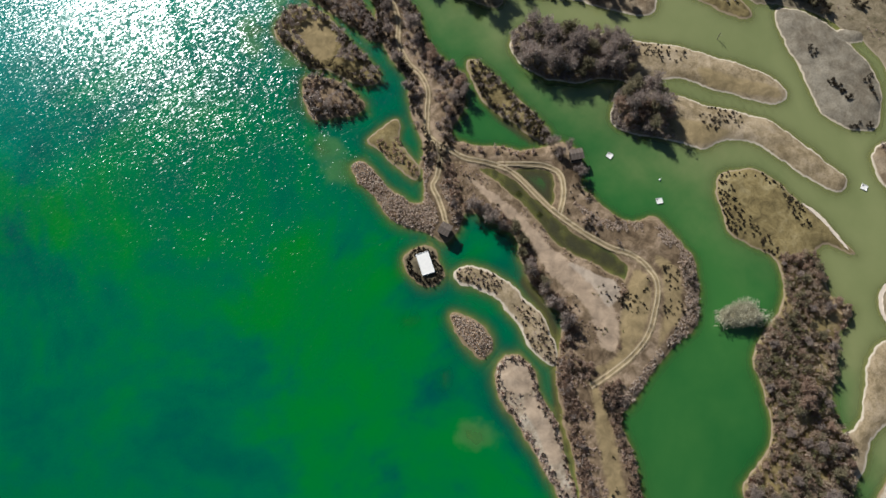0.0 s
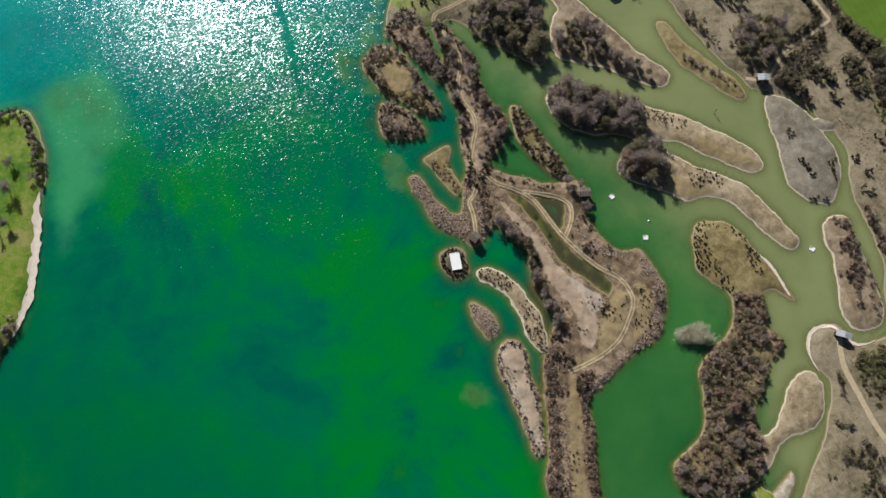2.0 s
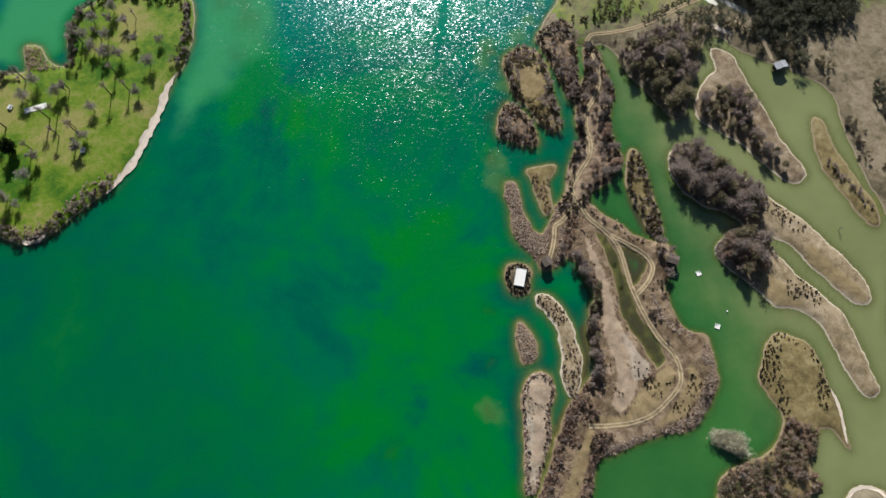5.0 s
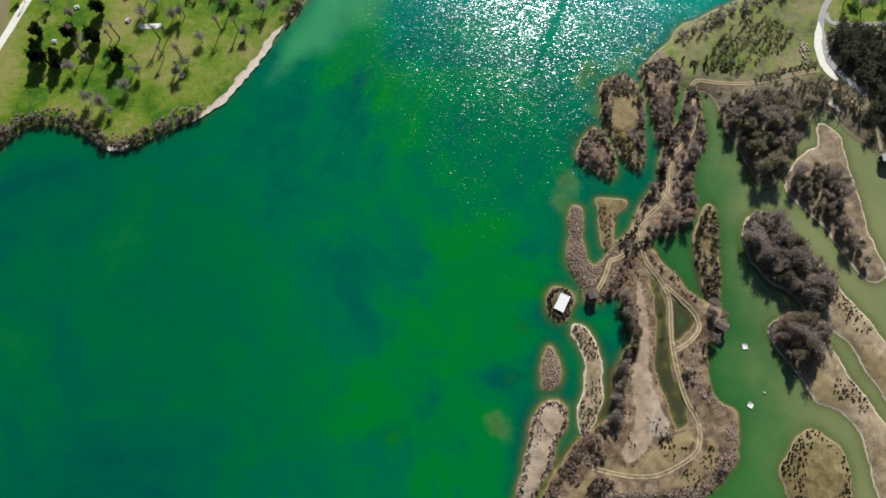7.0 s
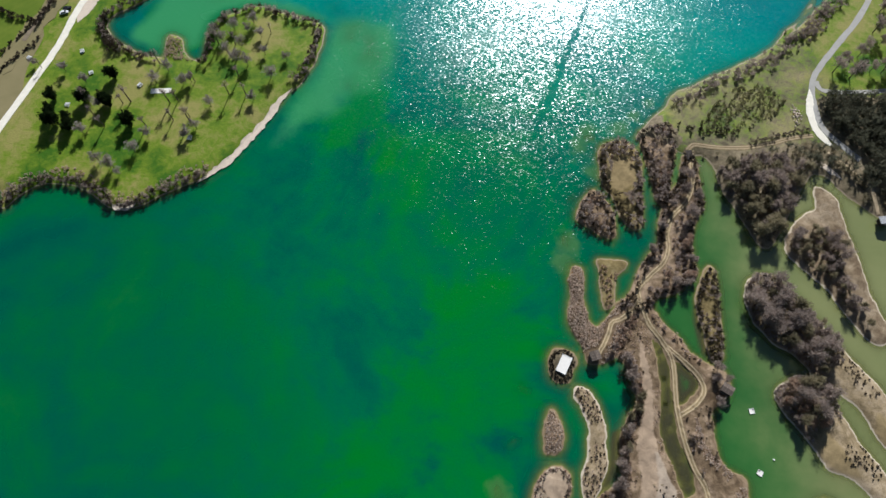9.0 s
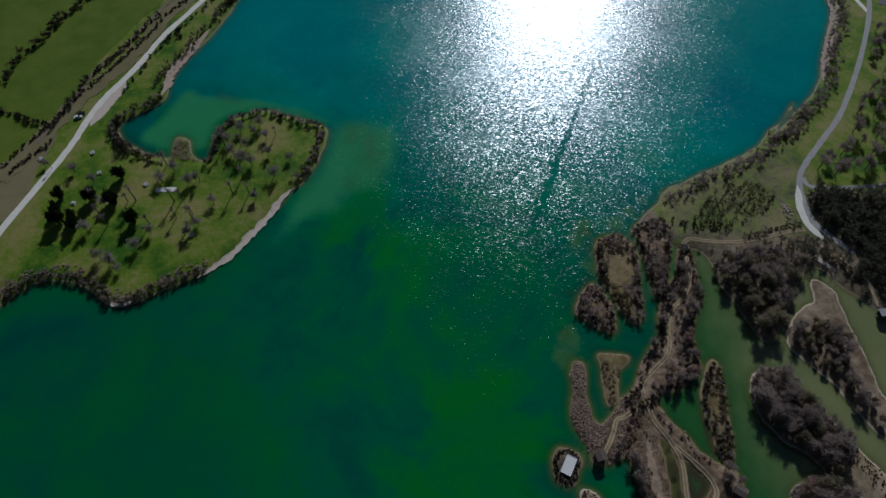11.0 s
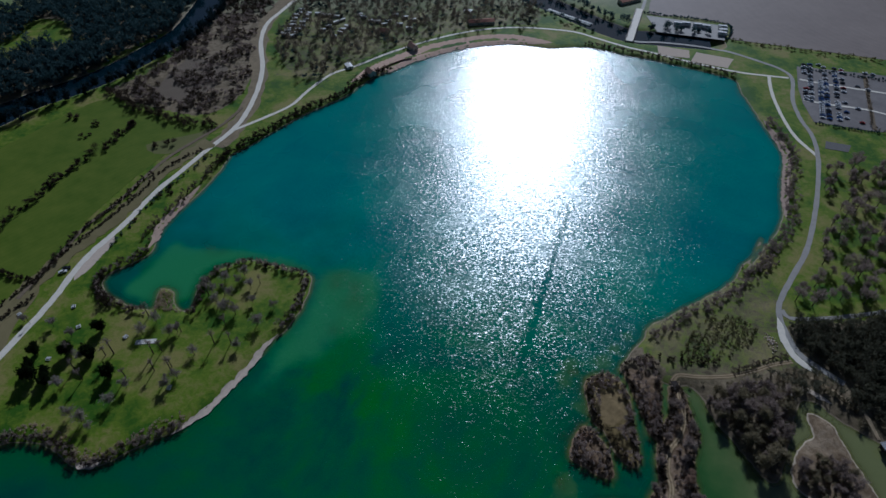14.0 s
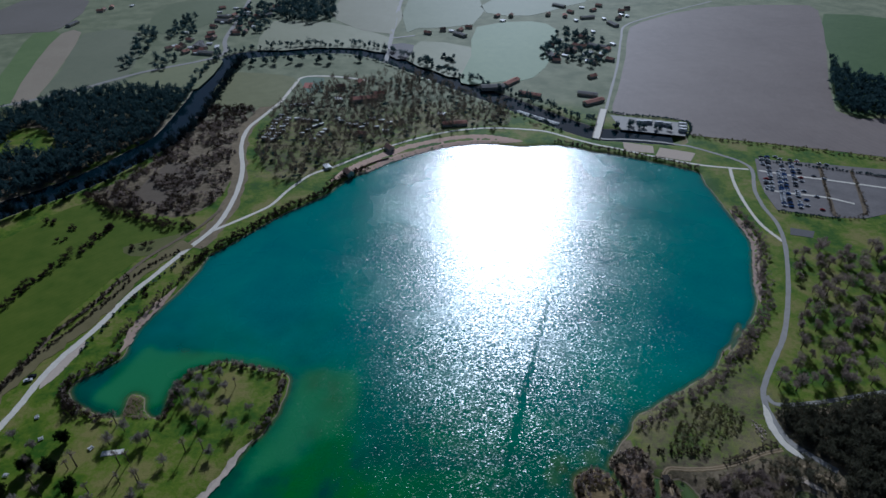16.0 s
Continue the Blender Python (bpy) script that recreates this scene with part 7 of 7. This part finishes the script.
hedge("meadow_hedge", "hedge along the dirt track", HEDGE_TRACK, 2.2, 2.2, 1.5, 70, 0.8, 0.14, TWIG_DARK_SHADE, 0.7)
hedge("meadow_hedge", "low hedge along the gravel road", HEDGE_ROAD, 4.2, 1.4, 1.3, 60, 0.8, 0.14, FOREST_HAZE, 0.5)
hedge("river_trees", "bare trees on the far river bank", inland(RIVER, 15), 5.5, 6.0, 3.4, 110, 1.6, 0.3, FOREST_HAZE, 1.6)
scrub("river_trees", "round dark trees on the river lawn", np.array(RIVER_LAWN_TREES), rng, 9.0, 5.5, 420, 2.0, 0.28, FOREST_HAZE, 0.25, "wood")
hedge("river_trees", "bare trees on the near river bank", inland(RIVER[8:18], -15), 5.0, 4.5, 2.6, 80, 1.6, 0.2, FOREST_HAZE, 1.4)
hedge("river_trees", "dense trees on the near river bank, shade put into their colour", inland(RIVER[:9], -15), 1.9, 8.0, 3.2, 100, 1.6, 0.28, RIVER_TREE, 2.2)
hedge("shore_hedge", "dark bushes on the northern bank", NORTH_SHORE, 1.5, 2.6, 1.5, 60, 0.9, 0.14, WOOD_TWIG, 0.8)
hedge("yard_hedge", "dark clipped hedge round the yard", YARD_HEDGE, 1.6, 1.8, 1.1, 60, 0.8, 0.16, FOREST_HAZE, 0.3)
hedge("park_hedge", "low dark hedge along the car park", PARK_HEDGE, 2.2, 1.4, 1.2, 60, 0.8, 0.16, FOREST_HAZE, 0.4)
hedge("park_hedge", "low dark hedge below the car park", PARK_HEDGE_SOUTH, 1.8, 1.3, 1.0, 60, 0.7, 0.16, FOREST_HAZE, 0.3)
hedge("meadow_hedge", "dark evergreen hedge at the orchard", HEDGE_DARK, 1.3, 1.8, 0.9, 70, 0.6, 0.1, TWIG_DARK_SHADE, 0.7)
hedge("meadow_hedge", "dark bare hedge along the pale track", inland(HEDGE_LANE, 2.0), 1.1, 1.7, 1.0, 60, 0.6, 0.1, WOOD_TWIG, 0.3)
hedge("park_hedge", "bare bushes on the planted strips", PARK_STRIP + PARK_STRIP_EAST[::-1], 3.0, 2.2, 1.3, 50, 0.8, 0.1, WOOD_TWIG, 0.5)
hedge("field_hedge", "hedge between field and car park", ROW_FAR_HEDGE, 3.5, 2.0, 1.8, 60, 1.0, 0.16, OLIVE_BUSH, 0.8)

willow = empty("willow_bush", "broad pale grey willow bush standing in the pond", "bush")
wa, wb = np.array(WILLOW[0]), np.array(WILLOW[1])
for k in range(3):
    rod_bm = bmesh.new()
    p = wa + (wb - wa) * (0.25 + 0.25 * k)
    for j in range(5):
        a = j * 1.26 + k
        rod(rod_bm, (p[0], p[1], -2.4), (p[0] + 1.6 * math.cos(a), p[1] + 1.6 * math.sin(a), 2.0), 0.14, 0.04, 5)
    part("stem", rod_bm, BARK, willow)
cloud, ways = crown_cloud(rng, 9000, 1.0, 0.1, 3.3, 26)
ln = np.linalg.norm(wb - wa) / 2
ang = math.atan2(wb[1] - wa[1], wb[0] - wa[0])
R = np.array([[math.cos(ang), -math.sin(ang), 0], [math.sin(ang), math.cos(ang), 0], [0, 0, 1]])
cloud = (cloud * np.array([ln * 1.2, 4.0, 1.0])) @ R.T + np.array([*(wa + wb) / 2, 0.0])
V = sprays(rng, cloud, ways @ R.T, 0.8, 0.085)
part("crown", to_mesh("crown", V, quads(len(V) // 4), WILLOW_TWIG), WILLOW_TWIG, willow)


# ---- small structures by the water ----
dx, dy = np.mean(DECK, 0)
dturn = math.degrees(math.atan2(DECK[3][1] - DECK[0][1], DECK[3][0] - DECK[0][0]))
dlong = (math.dist(DECK[0], DECK[3]) + math.dist(DECK[1], DECK[2])) / 2
dwide = (math.dist(DECK[0], DECK[1]) + math.dist(DECK[2], DECK[3])) / 2
deck = empty("nesting_deck", "white shingle nesting deck with a low timber rim", "deck")
deck.matrix_basis = pose(dx, dy, 0.55, 0, 0, dturn)
part("shingle", block(0, 0, 0, dlong, dwide, 0.5, 0, 0.05), DECK_WHITE, deck)
for sx, sy, lx, ly in ((0, dwide / 2, dlong + 0.16, 0.12), (0, -dwide / 2, dlong + 0.16, 0.12), (dlong / 2, 0, 0.12, dwide - 0.14), (-dlong / 2, 0, 0.12, dwide - 0.14)):
    part("rim_board", block(sx, sy, -0.1, lx, ly, 0.68, 0, 0.02), WHITE_PAINT, deck)


def raft(x, y, turn):
    r = empty("nesting_raft", "small square pale nesting raft floating on the pond", "raft", "rafts on the ponds")
    part("float", block(0, 0, -0.15, 2.3, 2.3, 0.3, 0, 0.06), WOOD_GREY, r)
    part("shingle", block(0, 0, 0.15, 2.05, 2.05, 0.08), DECK_WHITE, r)
    for a in range(4):
        part("rim_board", block(0, 1.1, 0.15, 2.3 - 0.1, 0.1, 0.22, 0), WHITE_PAINT, r, at=pose(0, 0, 0, 0, 0, 90 * a))
    part("shelter", block(0.75, 0.75, 0.23, 0.5, 0.4, 0.3, 0, 0.02), WOOD_GREY, r)
    r.matrix_basis = pose(x, y, 0, 0, 0, turn) @ Matrix.Scale(0.76, 4)


for (x, y), turn in zip(RAFTS, (12, 58, 20)):
    raft(x, y, turn)

snag = bmesh.new()
sx0, sy0 = SNAG[0]
rod(snag, (sx0, sy0, -2.4), (sx0 + 0.3, sy0 + 0.6, 2.6), 0.16, 0.06, 6)
for a, h, l in ((0.4, 1.2, 1.3), (2.6, 1.7, 1.0), (4.4, 2.1, 0.9)):
    rod(snag, (sx0 + 0.15, sy0 + 0.3, h), (sx0 + 0.15 + l * math.cos(a), sy0 + 0.3 + l * math.sin(a), h + 0.7), 0.07, 0.02, 5)
tagged(part("dead_snag", snag, WOOD_GREY), "bleached dead tree standing in the pond", "dead tree")


def hide(x, y, turn, w, l, roof_mat, label, shift=0.0):
    """A bird hide: board walls, viewing slot, a low pitched roof, posts."""
    h = empty("bird_hide", label, "hut", "bird hides at the water")
    for sy in (-1, 1):
        part("wall", block(0, sy * (l / 2 - 0.08), 0.3, w - 0.2, 0.12, 2.2), WOOD_DARK, h)
    for sx in (-1, 1):
        part("wall", block(sx * (w / 2 - 0.16), 0, 0.3, 0.12, l - 0.3, 2.2), WOOD_DARK, h)
    part("viewing_slot", block(0, l / 2 - 0.01, 1.5, w * 0.7, 0.05, 0.3), GLASS, h)
    door = part("door", block(0, -l / 2 + 0.0, 0.35, 0.9, 0.06, 1.95), WOOD_GREY, h)
    part("door_handle", block(0.35, -l / 2 - 0.06, 1.25, 0.12, 0.06, 0.04), HUB, door)
    part("floor", block(0, 0, 0.1, w, l, 0.2), WOOD_GREY, h)
    for sx in (-1, 1):
        bm = block(0, 0, 0, w / 2 + 0.45, l + 0.7, 0.1, 0, 0.02)
        slope = part("roof_slope", bm, roof_mat, h, at=pose(sx * (w / 4 + 0.1), 0, 2.72, 0, sx * 14, 0))
        for k in range(4):
            part("batten", block(0, -l / 2 + l * k / 3, 0.1, w / 2 + 0.4, 0.08, 0.05), WOOD_GREY, slope)
    for sx in (-1, 1):
        for sy in (-1, 1):
            part("post", rod(bmesh.new(), (sx * (w / 2 - 0.15), sy * (l / 2 - 0.15), -2.6), (sx * (w / 2 - 0.15), sy * (l / 2 - 0.15), 0.2), 0.1, 0.1, 6), WOOD_GREY, h)
    h.matrix_basis = pose(x, y, 0.7 + shift, 0, 0, turn)


hide(*HIDES[1], 60, 2.8, 3.2, ROOF_WOOD, "brown-roofed bird hide at the end of the ridge")
hide(*HIDES[2], 20, 3.0, 2.6, ROOF_WOOD, "small brown-roofed bird hide on the reed spit")
hide(*HIDES[3], -35, 4.2, 2.2, ROOF_PALE, "pale-roofed bird hide on the bank")
hide(*HIDES[4], -52, 4.6, 1.5, ROOF_PALE, "pale-roofed bird hide on the point")
hide(*HIDES[0], 8, 4.6, 2.4, ROOF_PALE, "pale-roofed bird hide below the shore wood")


def bridge(x, y, turn, length, width):
    b = empty("foot_bridge", "dark timber foot bridge over the ditch", "bridge")
    n = int(length / 0.3)
    plank = block(0, 0, 0, 0.26, width, 0.08)
    me = bpy.data.meshes.new("plank")
    plank.to_mesh(me)
    plank.free()
    for i in range(n):
        part("plank", me, WOOD_DARK, b, at=pose(-length / 2 + 0.3 * (i + 0.5), 0, 0.0))
    for s in (-1, 1):
        part("beam", block(0, s * width * 0.4, -0.3, length, 0.18, 0.3), WOOD_DARK, b)
        part("hand_rail", block(0, s * width / 2, 0.95, length, 0.08, 0.08), WOOD_DARK, b)
        for k in range(4):
            part("rail_post", block(-length / 2 + 0.15 + k * (length - 0.3) / 3, s * width / 2, -0.25, 0.09, 0.09, 1.2), WOOD_DARK, b)
    b.matrix_basis = pose(x, y, 1.15, 0, 0, turn)


bridge(86.2, 141.0, 100, 4.2, 2.6)


def road_bridge(a, b, width):
    """A concrete road bridge: deck, parapets with posts, piers in the river."""
    length, turn = math.dist(a, b), math.degrees(math.atan2(b[1] - a[1], b[0] - a[0]))
    t = empty("road_bridge", "pale concrete road bridge over the river", "bridge")
    part("deck", block(0, 0, -0.5, length, width, 0.7, 0, 0.05), GRAVEL, t)
    for side in (-1, 1):
        wall = part("parapet", block(0, side * (width / 2 - 0.15), 0.2, length, 0.3, 0.9, 0, 0.04), PLASTER, t)
        for k in range(7):
            part("parapet_post", block(-length / 2 + 0.3 + k * (length - 0.6) / 6, side * (width / 2 - 0.15), 0.2, 0.45, 0.42, 1.15, 0, 0.03), PLASTER, wall)
    for k in (-1, 1):
        part("pier", block(k * length * 0.18, 0, -4.2, 0.9, width * 0.8, 3.7, 0, 0.1), PLASTER, t)
    t.matrix_basis = pose((a[0] + b[0]) / 2, (a[1] + b[1]) / 2, 1.5, 0, 0, turn)


road_bridge(*BRIDGE_NORTH, 6.0)


# ---- vehicles ----
def make_car(paint, label):
    c = empty("car", label, "car", "cars in the car park")
    part("body", block(0, 0, 0.28, 4.1, 1.72, 0.55, 0, 0.12), paint, c)
    cab = bmesh.new()
    r = bmesh.ops.create_cube(cab, size=1.0, matrix=Matrix.Translation((-0.2, 0, 1.08)) @ Matrix.Diagonal((2.3, 1.55, 0.52, 1)))
    for v in r["verts"]:
        if v.co.z > 1.1:
            v.co.x = -0.25 + (v.co.x + 0.25) * 0.68
            v.co.y *= 0.84
    part("cabin_glass", cab, GLASS, c)
    part("roof", block(-0.25, 0, 1.335, 1.5, 1.28, 0.04, 0, 0.01), paint, c)
    for x in (-1.25, 1.25):
        for y in (-0.78, 0.78):
            wheel = part("wheel", rod(bmesh.new(), (x, y - 0.1, 0.31), (x, y + 0.1, 0.31), 0.31, 0.31, 10), RUBBER, c)
            part("hub_cap", rod(bmesh.new(), (x, y * 1.14, 0.31), (x, y * 1.17, 0.31), 0.19, 0.17, 8), HUB, wheel, "bright hub cap")
    for s in (-0.6, 0.6):
        part("headlight", block(2.02, s, 0.55, 0.08, 0.3, 0.16, 0, 0.02), WHITE_PAINT, c)
    return c


CAR_NAMES = ("white", "silver", "blue", "black", "grey", "red")
cars = [make_car(p, n + " car parked on the asphalt") for p, n in zip(CAR_PAINTS, CAR_NAMES)]
car_rng = np.random.RandomState(21)
car_turn = 18.0
slots = []
for a, b, step, fill in ((CARS_A[0], CARS_A[1], 2.5, 1.0), (CARS_A[2], CARS_A[3], 3.2, 0.7), (CARS_A[4], CARS_A[5], 2.45, 0.85), (CARS_B[0], CARS_B[1], 2.45, 0.95),
                         (CARS_B[2], CARS_B[3], 2.45, 0.9), (CARS_B[4], CARS_B[5], 2.45, 1.0), (CARS_C[0], CARS_C[1], 2.45, 0.75), (CARS_C[2], CARS_C[3], 2.45, 0.4)):
    a, b = np.array(a), np.array(b)
    k = int(np.linalg.norm(b - a) / step)
    for i in range(k + 1):
        if car_rng.uniform() < fill:
            slots.append(a + (b - a) * i / max(k, 1) + car_rng.normal(0, 0.15, 2))
slots += [np.array(p) for p in CARS_LOOSE]
weights = np.array([0.31, 0.25, 0.13, 0.14, 0.15, 0.02])
used = set()
for p in slots:
    k = car_rng.choice(6, p=weights)
    m = pose(p[0], p[1], 1.33, 0, 0, -16 + car_rng.choice([0, 180]) + car_rng.normal(0, 2)) @ Matrix.Scale(0.9, 4)
    if k not in used:
        used.add(k)
        cars[k].matrix_basis = m
    else:
        copy_thing(cars[k], m)
for k, p in zip((0, 3), CAR_WEST):
    copy_thing(cars[k], pose(p[0], p[1], 1.33, 0, 0, 20))


def make_camper():
    c = empty("motor_home", "white motor home parked on the yard", "motor home", "motor homes on the yard")
    part("body", block(0, 0, 0.45, 6.2, 2.2, 2.3, 0, 0.15), WHITE_PAINT, c)
    part("cab", block(3.4, 0, 0.45, 1.4, 2.0, 1.3, 0, 0.2), WHITE_PAINT, c)
    part("windscreen", block(3.25, 0, 1.75, 0.5, 1.8, 0.5, 0, 0.05), GLASS, c)
    part("side_window", block(0.4, 0, 1.6, 2.2, 2.24, 0.5), GLASS, c)
    for x in (-1.8, 3.0):
        for y in (-0.95, 0.95):
            part("wheel", rod(bmesh.new(), (x, y - 0.12, 0.35), (x, y + 0.12, 0.35), 0.35, 0.35, 10), RUBBER, c)
    return c


camper = make_camper()
for i, p in enumerate(MOTORHOMES):
    m = pose(p[0], p[1], 1.37, 0, 0, -15 + 6 * (i % 3))
    if i == 0:
        camper.matrix_basis = m
    else:
        copy_thing(camper, m)


def make_home():
    h = empty("mobile_home", "white mobile home on the camp site", "mobile home", "mobile homes on the camp site")
    part("body", block(0, 0, 0.4, 7.6, 3.0, 2.3, 0, 0.05), PLASTER, h)
    for s in (-1, 1):
        part("roof_slope", block(0, 0, 0, 7.9, 1.75, 0.08), WHITE_PAINT, h, at=pose(0, s * 0.8, 2.86, -s * 10, 0, 0))
    part("terrace", block(0.5, -2.3, 0.3, 4.5, 1.6, 0.15), WOOD_GREY, h)
    part("door", block(1.2, -1.5, 0.5, 0.9, 0.06, 1.9), GLASS, h)
    part("window", block(-1.8, -1.5, 1.3, 1.4, 0.06, 0.8), GLASS, h)
    for x in (-2.8, 2.8):
        part("axle_block", block(x, 0, 0.0, 0.4, 2.4, 0.4), RUBBER, h)
    return h


home = make_home()
first = True
for line, k, turn in ((HOMES_A, 9, 8), (HOMES_B, 8, 8), (HOMES_C[:2], 4, 30), (HOMES_C[2:], 5, -20), (HOMES_D[:2], 4, 25), (HOMES_D[2:], 4, -10), (HOMES_E, 5, 0), (HOMES_F[:2], 3, 15), (HOMES_F[2:], 3, 15)):
    a, b = np.array(line[0]), np.array(line[1])
    for i in range(k):
        p = a + (b - a) * i / (k - 1) + car_rng.normal(0, 0.8, 2)
        m = pose(p[0], p[1], 1.2, 0, 0, turn + car_rng.normal(0, 14)) @ Matrix.Scale(car_rng.uniform(0.62, 0.85), 4)
        if first:
            home.matrix_basis, first = m, False
        else:
            copy_thing(home, m)


# ---- houses ----
def make_house(name, label, w, l, h, pitch, wall_mat, roof_mat):
    """Walls with doors and windows, a gabled roof with eaves, a chimney."""
    t = empty(name, label, "house", "houses round the lake")
    bm = bmesh.new()
    rise = w / 2 * math.tan(radians(pitch))
    pts = [(-w / 2, 0), (w / 2, 0), (w / 2, h), (0, h + rise), (-w / 2, h)]
    a = [bm.verts.new((x, -l / 2, z)) for x, z in pts]
    b = [bm.verts.new((x, l / 2, z)) for x, z in pts]
    bm.faces.new(a)
    bm.faces.new(b[::-1])
    for i in range(5):
        j = (i + 1) % 5
        bm.faces.new((a[j], a[i], b[i], b[j]))
    bmesh.ops.recalc_face_normals(bm, faces=bm.faces)
    part("wall", bm, wall_mat, t)
    slope = w / 2 / math.cos(radians(pitch)) + 0.5
    for s in (-1, 1):
        part("roof_slope", block(0, 0, 0, slope, l + 0.8, 0.16), roof_mat, t, at=pose(s * (w / 4 + 0.2), 0, h + rise / 2 - 0.06, 0, s * pitch, 0))
    part("chimney", block(w * 0.15, l * 0.3, h + rise * 0.4, 0.6, 0.6, rise * 0.6 + 0.9), ROOF_BROWN, t)
    k = max(2, int(l / 3))
    for s in (-1, 1):
        for i in range(k):
            win = part("window", block(s * w / 2, -l / 2 + l * (i + 0.5) / k, 1.0, 0.08, 1.0, 1.2), GLASS, t)
            part("window_sill", block(s * (w / 2 + 0.08), -l / 2 + l * (i + 0.5) / k, 0.9, 0.2, 1.2, 0.08), PLASTER, win)
    part("door", block(0, -l / 2, 0, 1.0, 0.1, 2.1), WOOD_DARK, t)
    return t


house_a = make_house("house", "plastered house with a red tiled roof", 8, 12, 3.4, 28, PLASTER, ROOF_RED)
house_b = make_house("house", "plastered house with a brown tiled roof", 7.5, 10, 4.2, 32, PLASTER, ROOF_BROWN)
house_c = make_house("farm_building", "long low building with a red roof", 9, 30, 3.6, 20, PLASTER, ROOF_RED)
house_d = make_house("shed", "white flat-pitched low building with white roof", 6, 9, 2.6, 10, WHITE_PAINT, WHITE_PAINT)
house_e = make_house("farm_building", "long plastered building with a grey roof", 10, 26, 3.8, 14, PLASTER, ROOF_GREY)
seen = set()


def settle(proto, p, turn, s=1.0):
    m = pose(p[0], p[1], 1.15, 0, 0, turn) @ Matrix.Scale(0.82, 4)
    if proto.name not in seen:
        seen.add(proto.name)
        proto.matrix_basis = m
    else:
        copy_thing(proto, m)


for p, proto, turn in zip(HOUSES_RESORT, (house_c, house_a, house_b, house_d, house_a, house_d, house_b), (-75, -70, -80, 15, 20, 30, 40)):
    settle(proto, p, turn)
for p, proto, turn in zip(HOUSES_BEACH, (house_d, house_c, house_a, house_b), (70, -80, 80, 40)):
    settle(proto, p, turn)
for p, proto, turn in zip(HOUSES_NORTH, (house_c, house_e, house_c, house_e, house_c, house_a), (-40, -85, -115, -110, -60, -60)):
    settle(proto, p, turn)
for k, p in enumerate(HOUSES_HAMLET + HOUSES_FARM + HOUSES_VILLAGE + HOUSES_WEST + HOUSES_MORE + HOUSES_HAMLET_MORE):
    settle((house_a, house_d, house_b, house_a, house_d, house_e)[k % 6], p, car_rng.uniform(-90, 90))


def table(x, y, turn):
    t = empty("picnic_table", "pale picnic table on the meadow", "table", "picnic tables on the meadow")
    part("tabletop", block(0, 0, 0.72, 1.8, 0.75, 0.06), ROOF_PALE, t)
    for s in (-1, 1):
        part("bench", block(0, s * 0.75, 0.42, 2.0, 0.3, 0.05), WHITE_PAINT, t)
        part("leg", block(s * 0.75, 0, 0, 0.1, 1.5, 0.72), WHITE_PAINT, t)
    t.matrix_basis = pose(x, y, float(land_z(x, y)[0]), 0, 0, turn)


sx1, sy1 = SHEDS_MEADOW[0]
tagged(part("concrete_slab", block(sx1, sy1, 1.1, 8.5, 2.4, 0.3, 8, 0.05), DECK_WHITE), "pale concrete slab on the meadow", "slab")
for k, (x, y) in enumerate(SHEDS_MEADOW[1:]):
    table(x, y, 30 * k)

# ---- boats on the river ----
boat = empty("boat", "small white boat moored at the river jetty", "boat", "boats at the jetty")
hull = bmesh.new()
r = bmesh.ops.create_cube(hull, size=1.0, matrix=Matrix.Translation((0, 0, 0.25)) @ Matrix.Diagonal((5.0, 1.8, 0.8, 1)))
for v in r["verts"]:
    if v.co.x > 0:
        v.co.y *= 0.25
    if v.co.z < 0:
        v.co.y *= 0.7
part("hull", hull, WHITE_PAINT, boat)
part("cabin", block(-0.6, 0, 0.65, 1.8, 1.2, 0.7, 0, 0.1), WHITE_PAINT, boat)
part("windscreen", block(0.45, 0, 0.75, 0.2, 1.1, 0.4), GLASS, boat)
ba, bb = np.array(BOATS[0]), np.array(BOATS[1])
jd = (bb - ba) / np.linalg.norm(bb - ba)
for i in range(18):
    p = ba + (bb - ba) * i / 17
    m = pose(p[0], p[1], 0.05, 0, 0, math.degrees(math.atan2(jd[1], jd[0])) + 90 + car_rng.normal(0, 4))
    if i == 0:
        boat.matrix_basis = m
    else:
        copy_thing(boat, m)

# ---- small things on the water's edge ----
bx, by = BUOY[0]
buoy = empty("buoy", "small white marker buoy on the pond", "buoy")
part("float", rod(bmesh.new(), (bx, by, -0.15), (bx, by, 0.3), 0.32, 0.26, 12), WHITE_PAINT, buoy)
part("pole", rod(bmesh.new(), (bx, by, 0.3), (bx, by, 0.9), 0.05, 0.04, 6), WHITE_PAINT, buoy)
gl = smooth_line(GROYNE, False, 5)
groyne = empty("groyne", "low brown timber wall on the beach", "wall")
for a, b in zip(gl[:-1], gl[1:]):
    ang = math.degrees(math.atan2(b[1] - a[1], b[0] - a[0]))
    part("timber", block(*((a + b) / 2), 0.6, math.dist(a, b) * 0.98, 0.5, 1.5, ang, 0.03), ROOF_BROWN, groyne)

stones = bmesh.new()
rx, ry = RUBBLE[0]
for k in range(46):
    s = car_rng.uniform(0.25, 0.7)
    bmesh.ops.create_icosphere(stones, subdivisions=1, radius=s, matrix=pose(rx + car_rng.normal(0, 1.0), ry + car_rng.normal(0, 2.6), 1.2 + s * 0.3, *car_rng.uniform(0, 360, 3)) @ Matrix.Diagonal((1, 0.7, 0.6, 1)))
tagged(part("rubble", stones, SAND_PATCH), "heap of pale rubble beside the road", "rubble", kind="stuff")
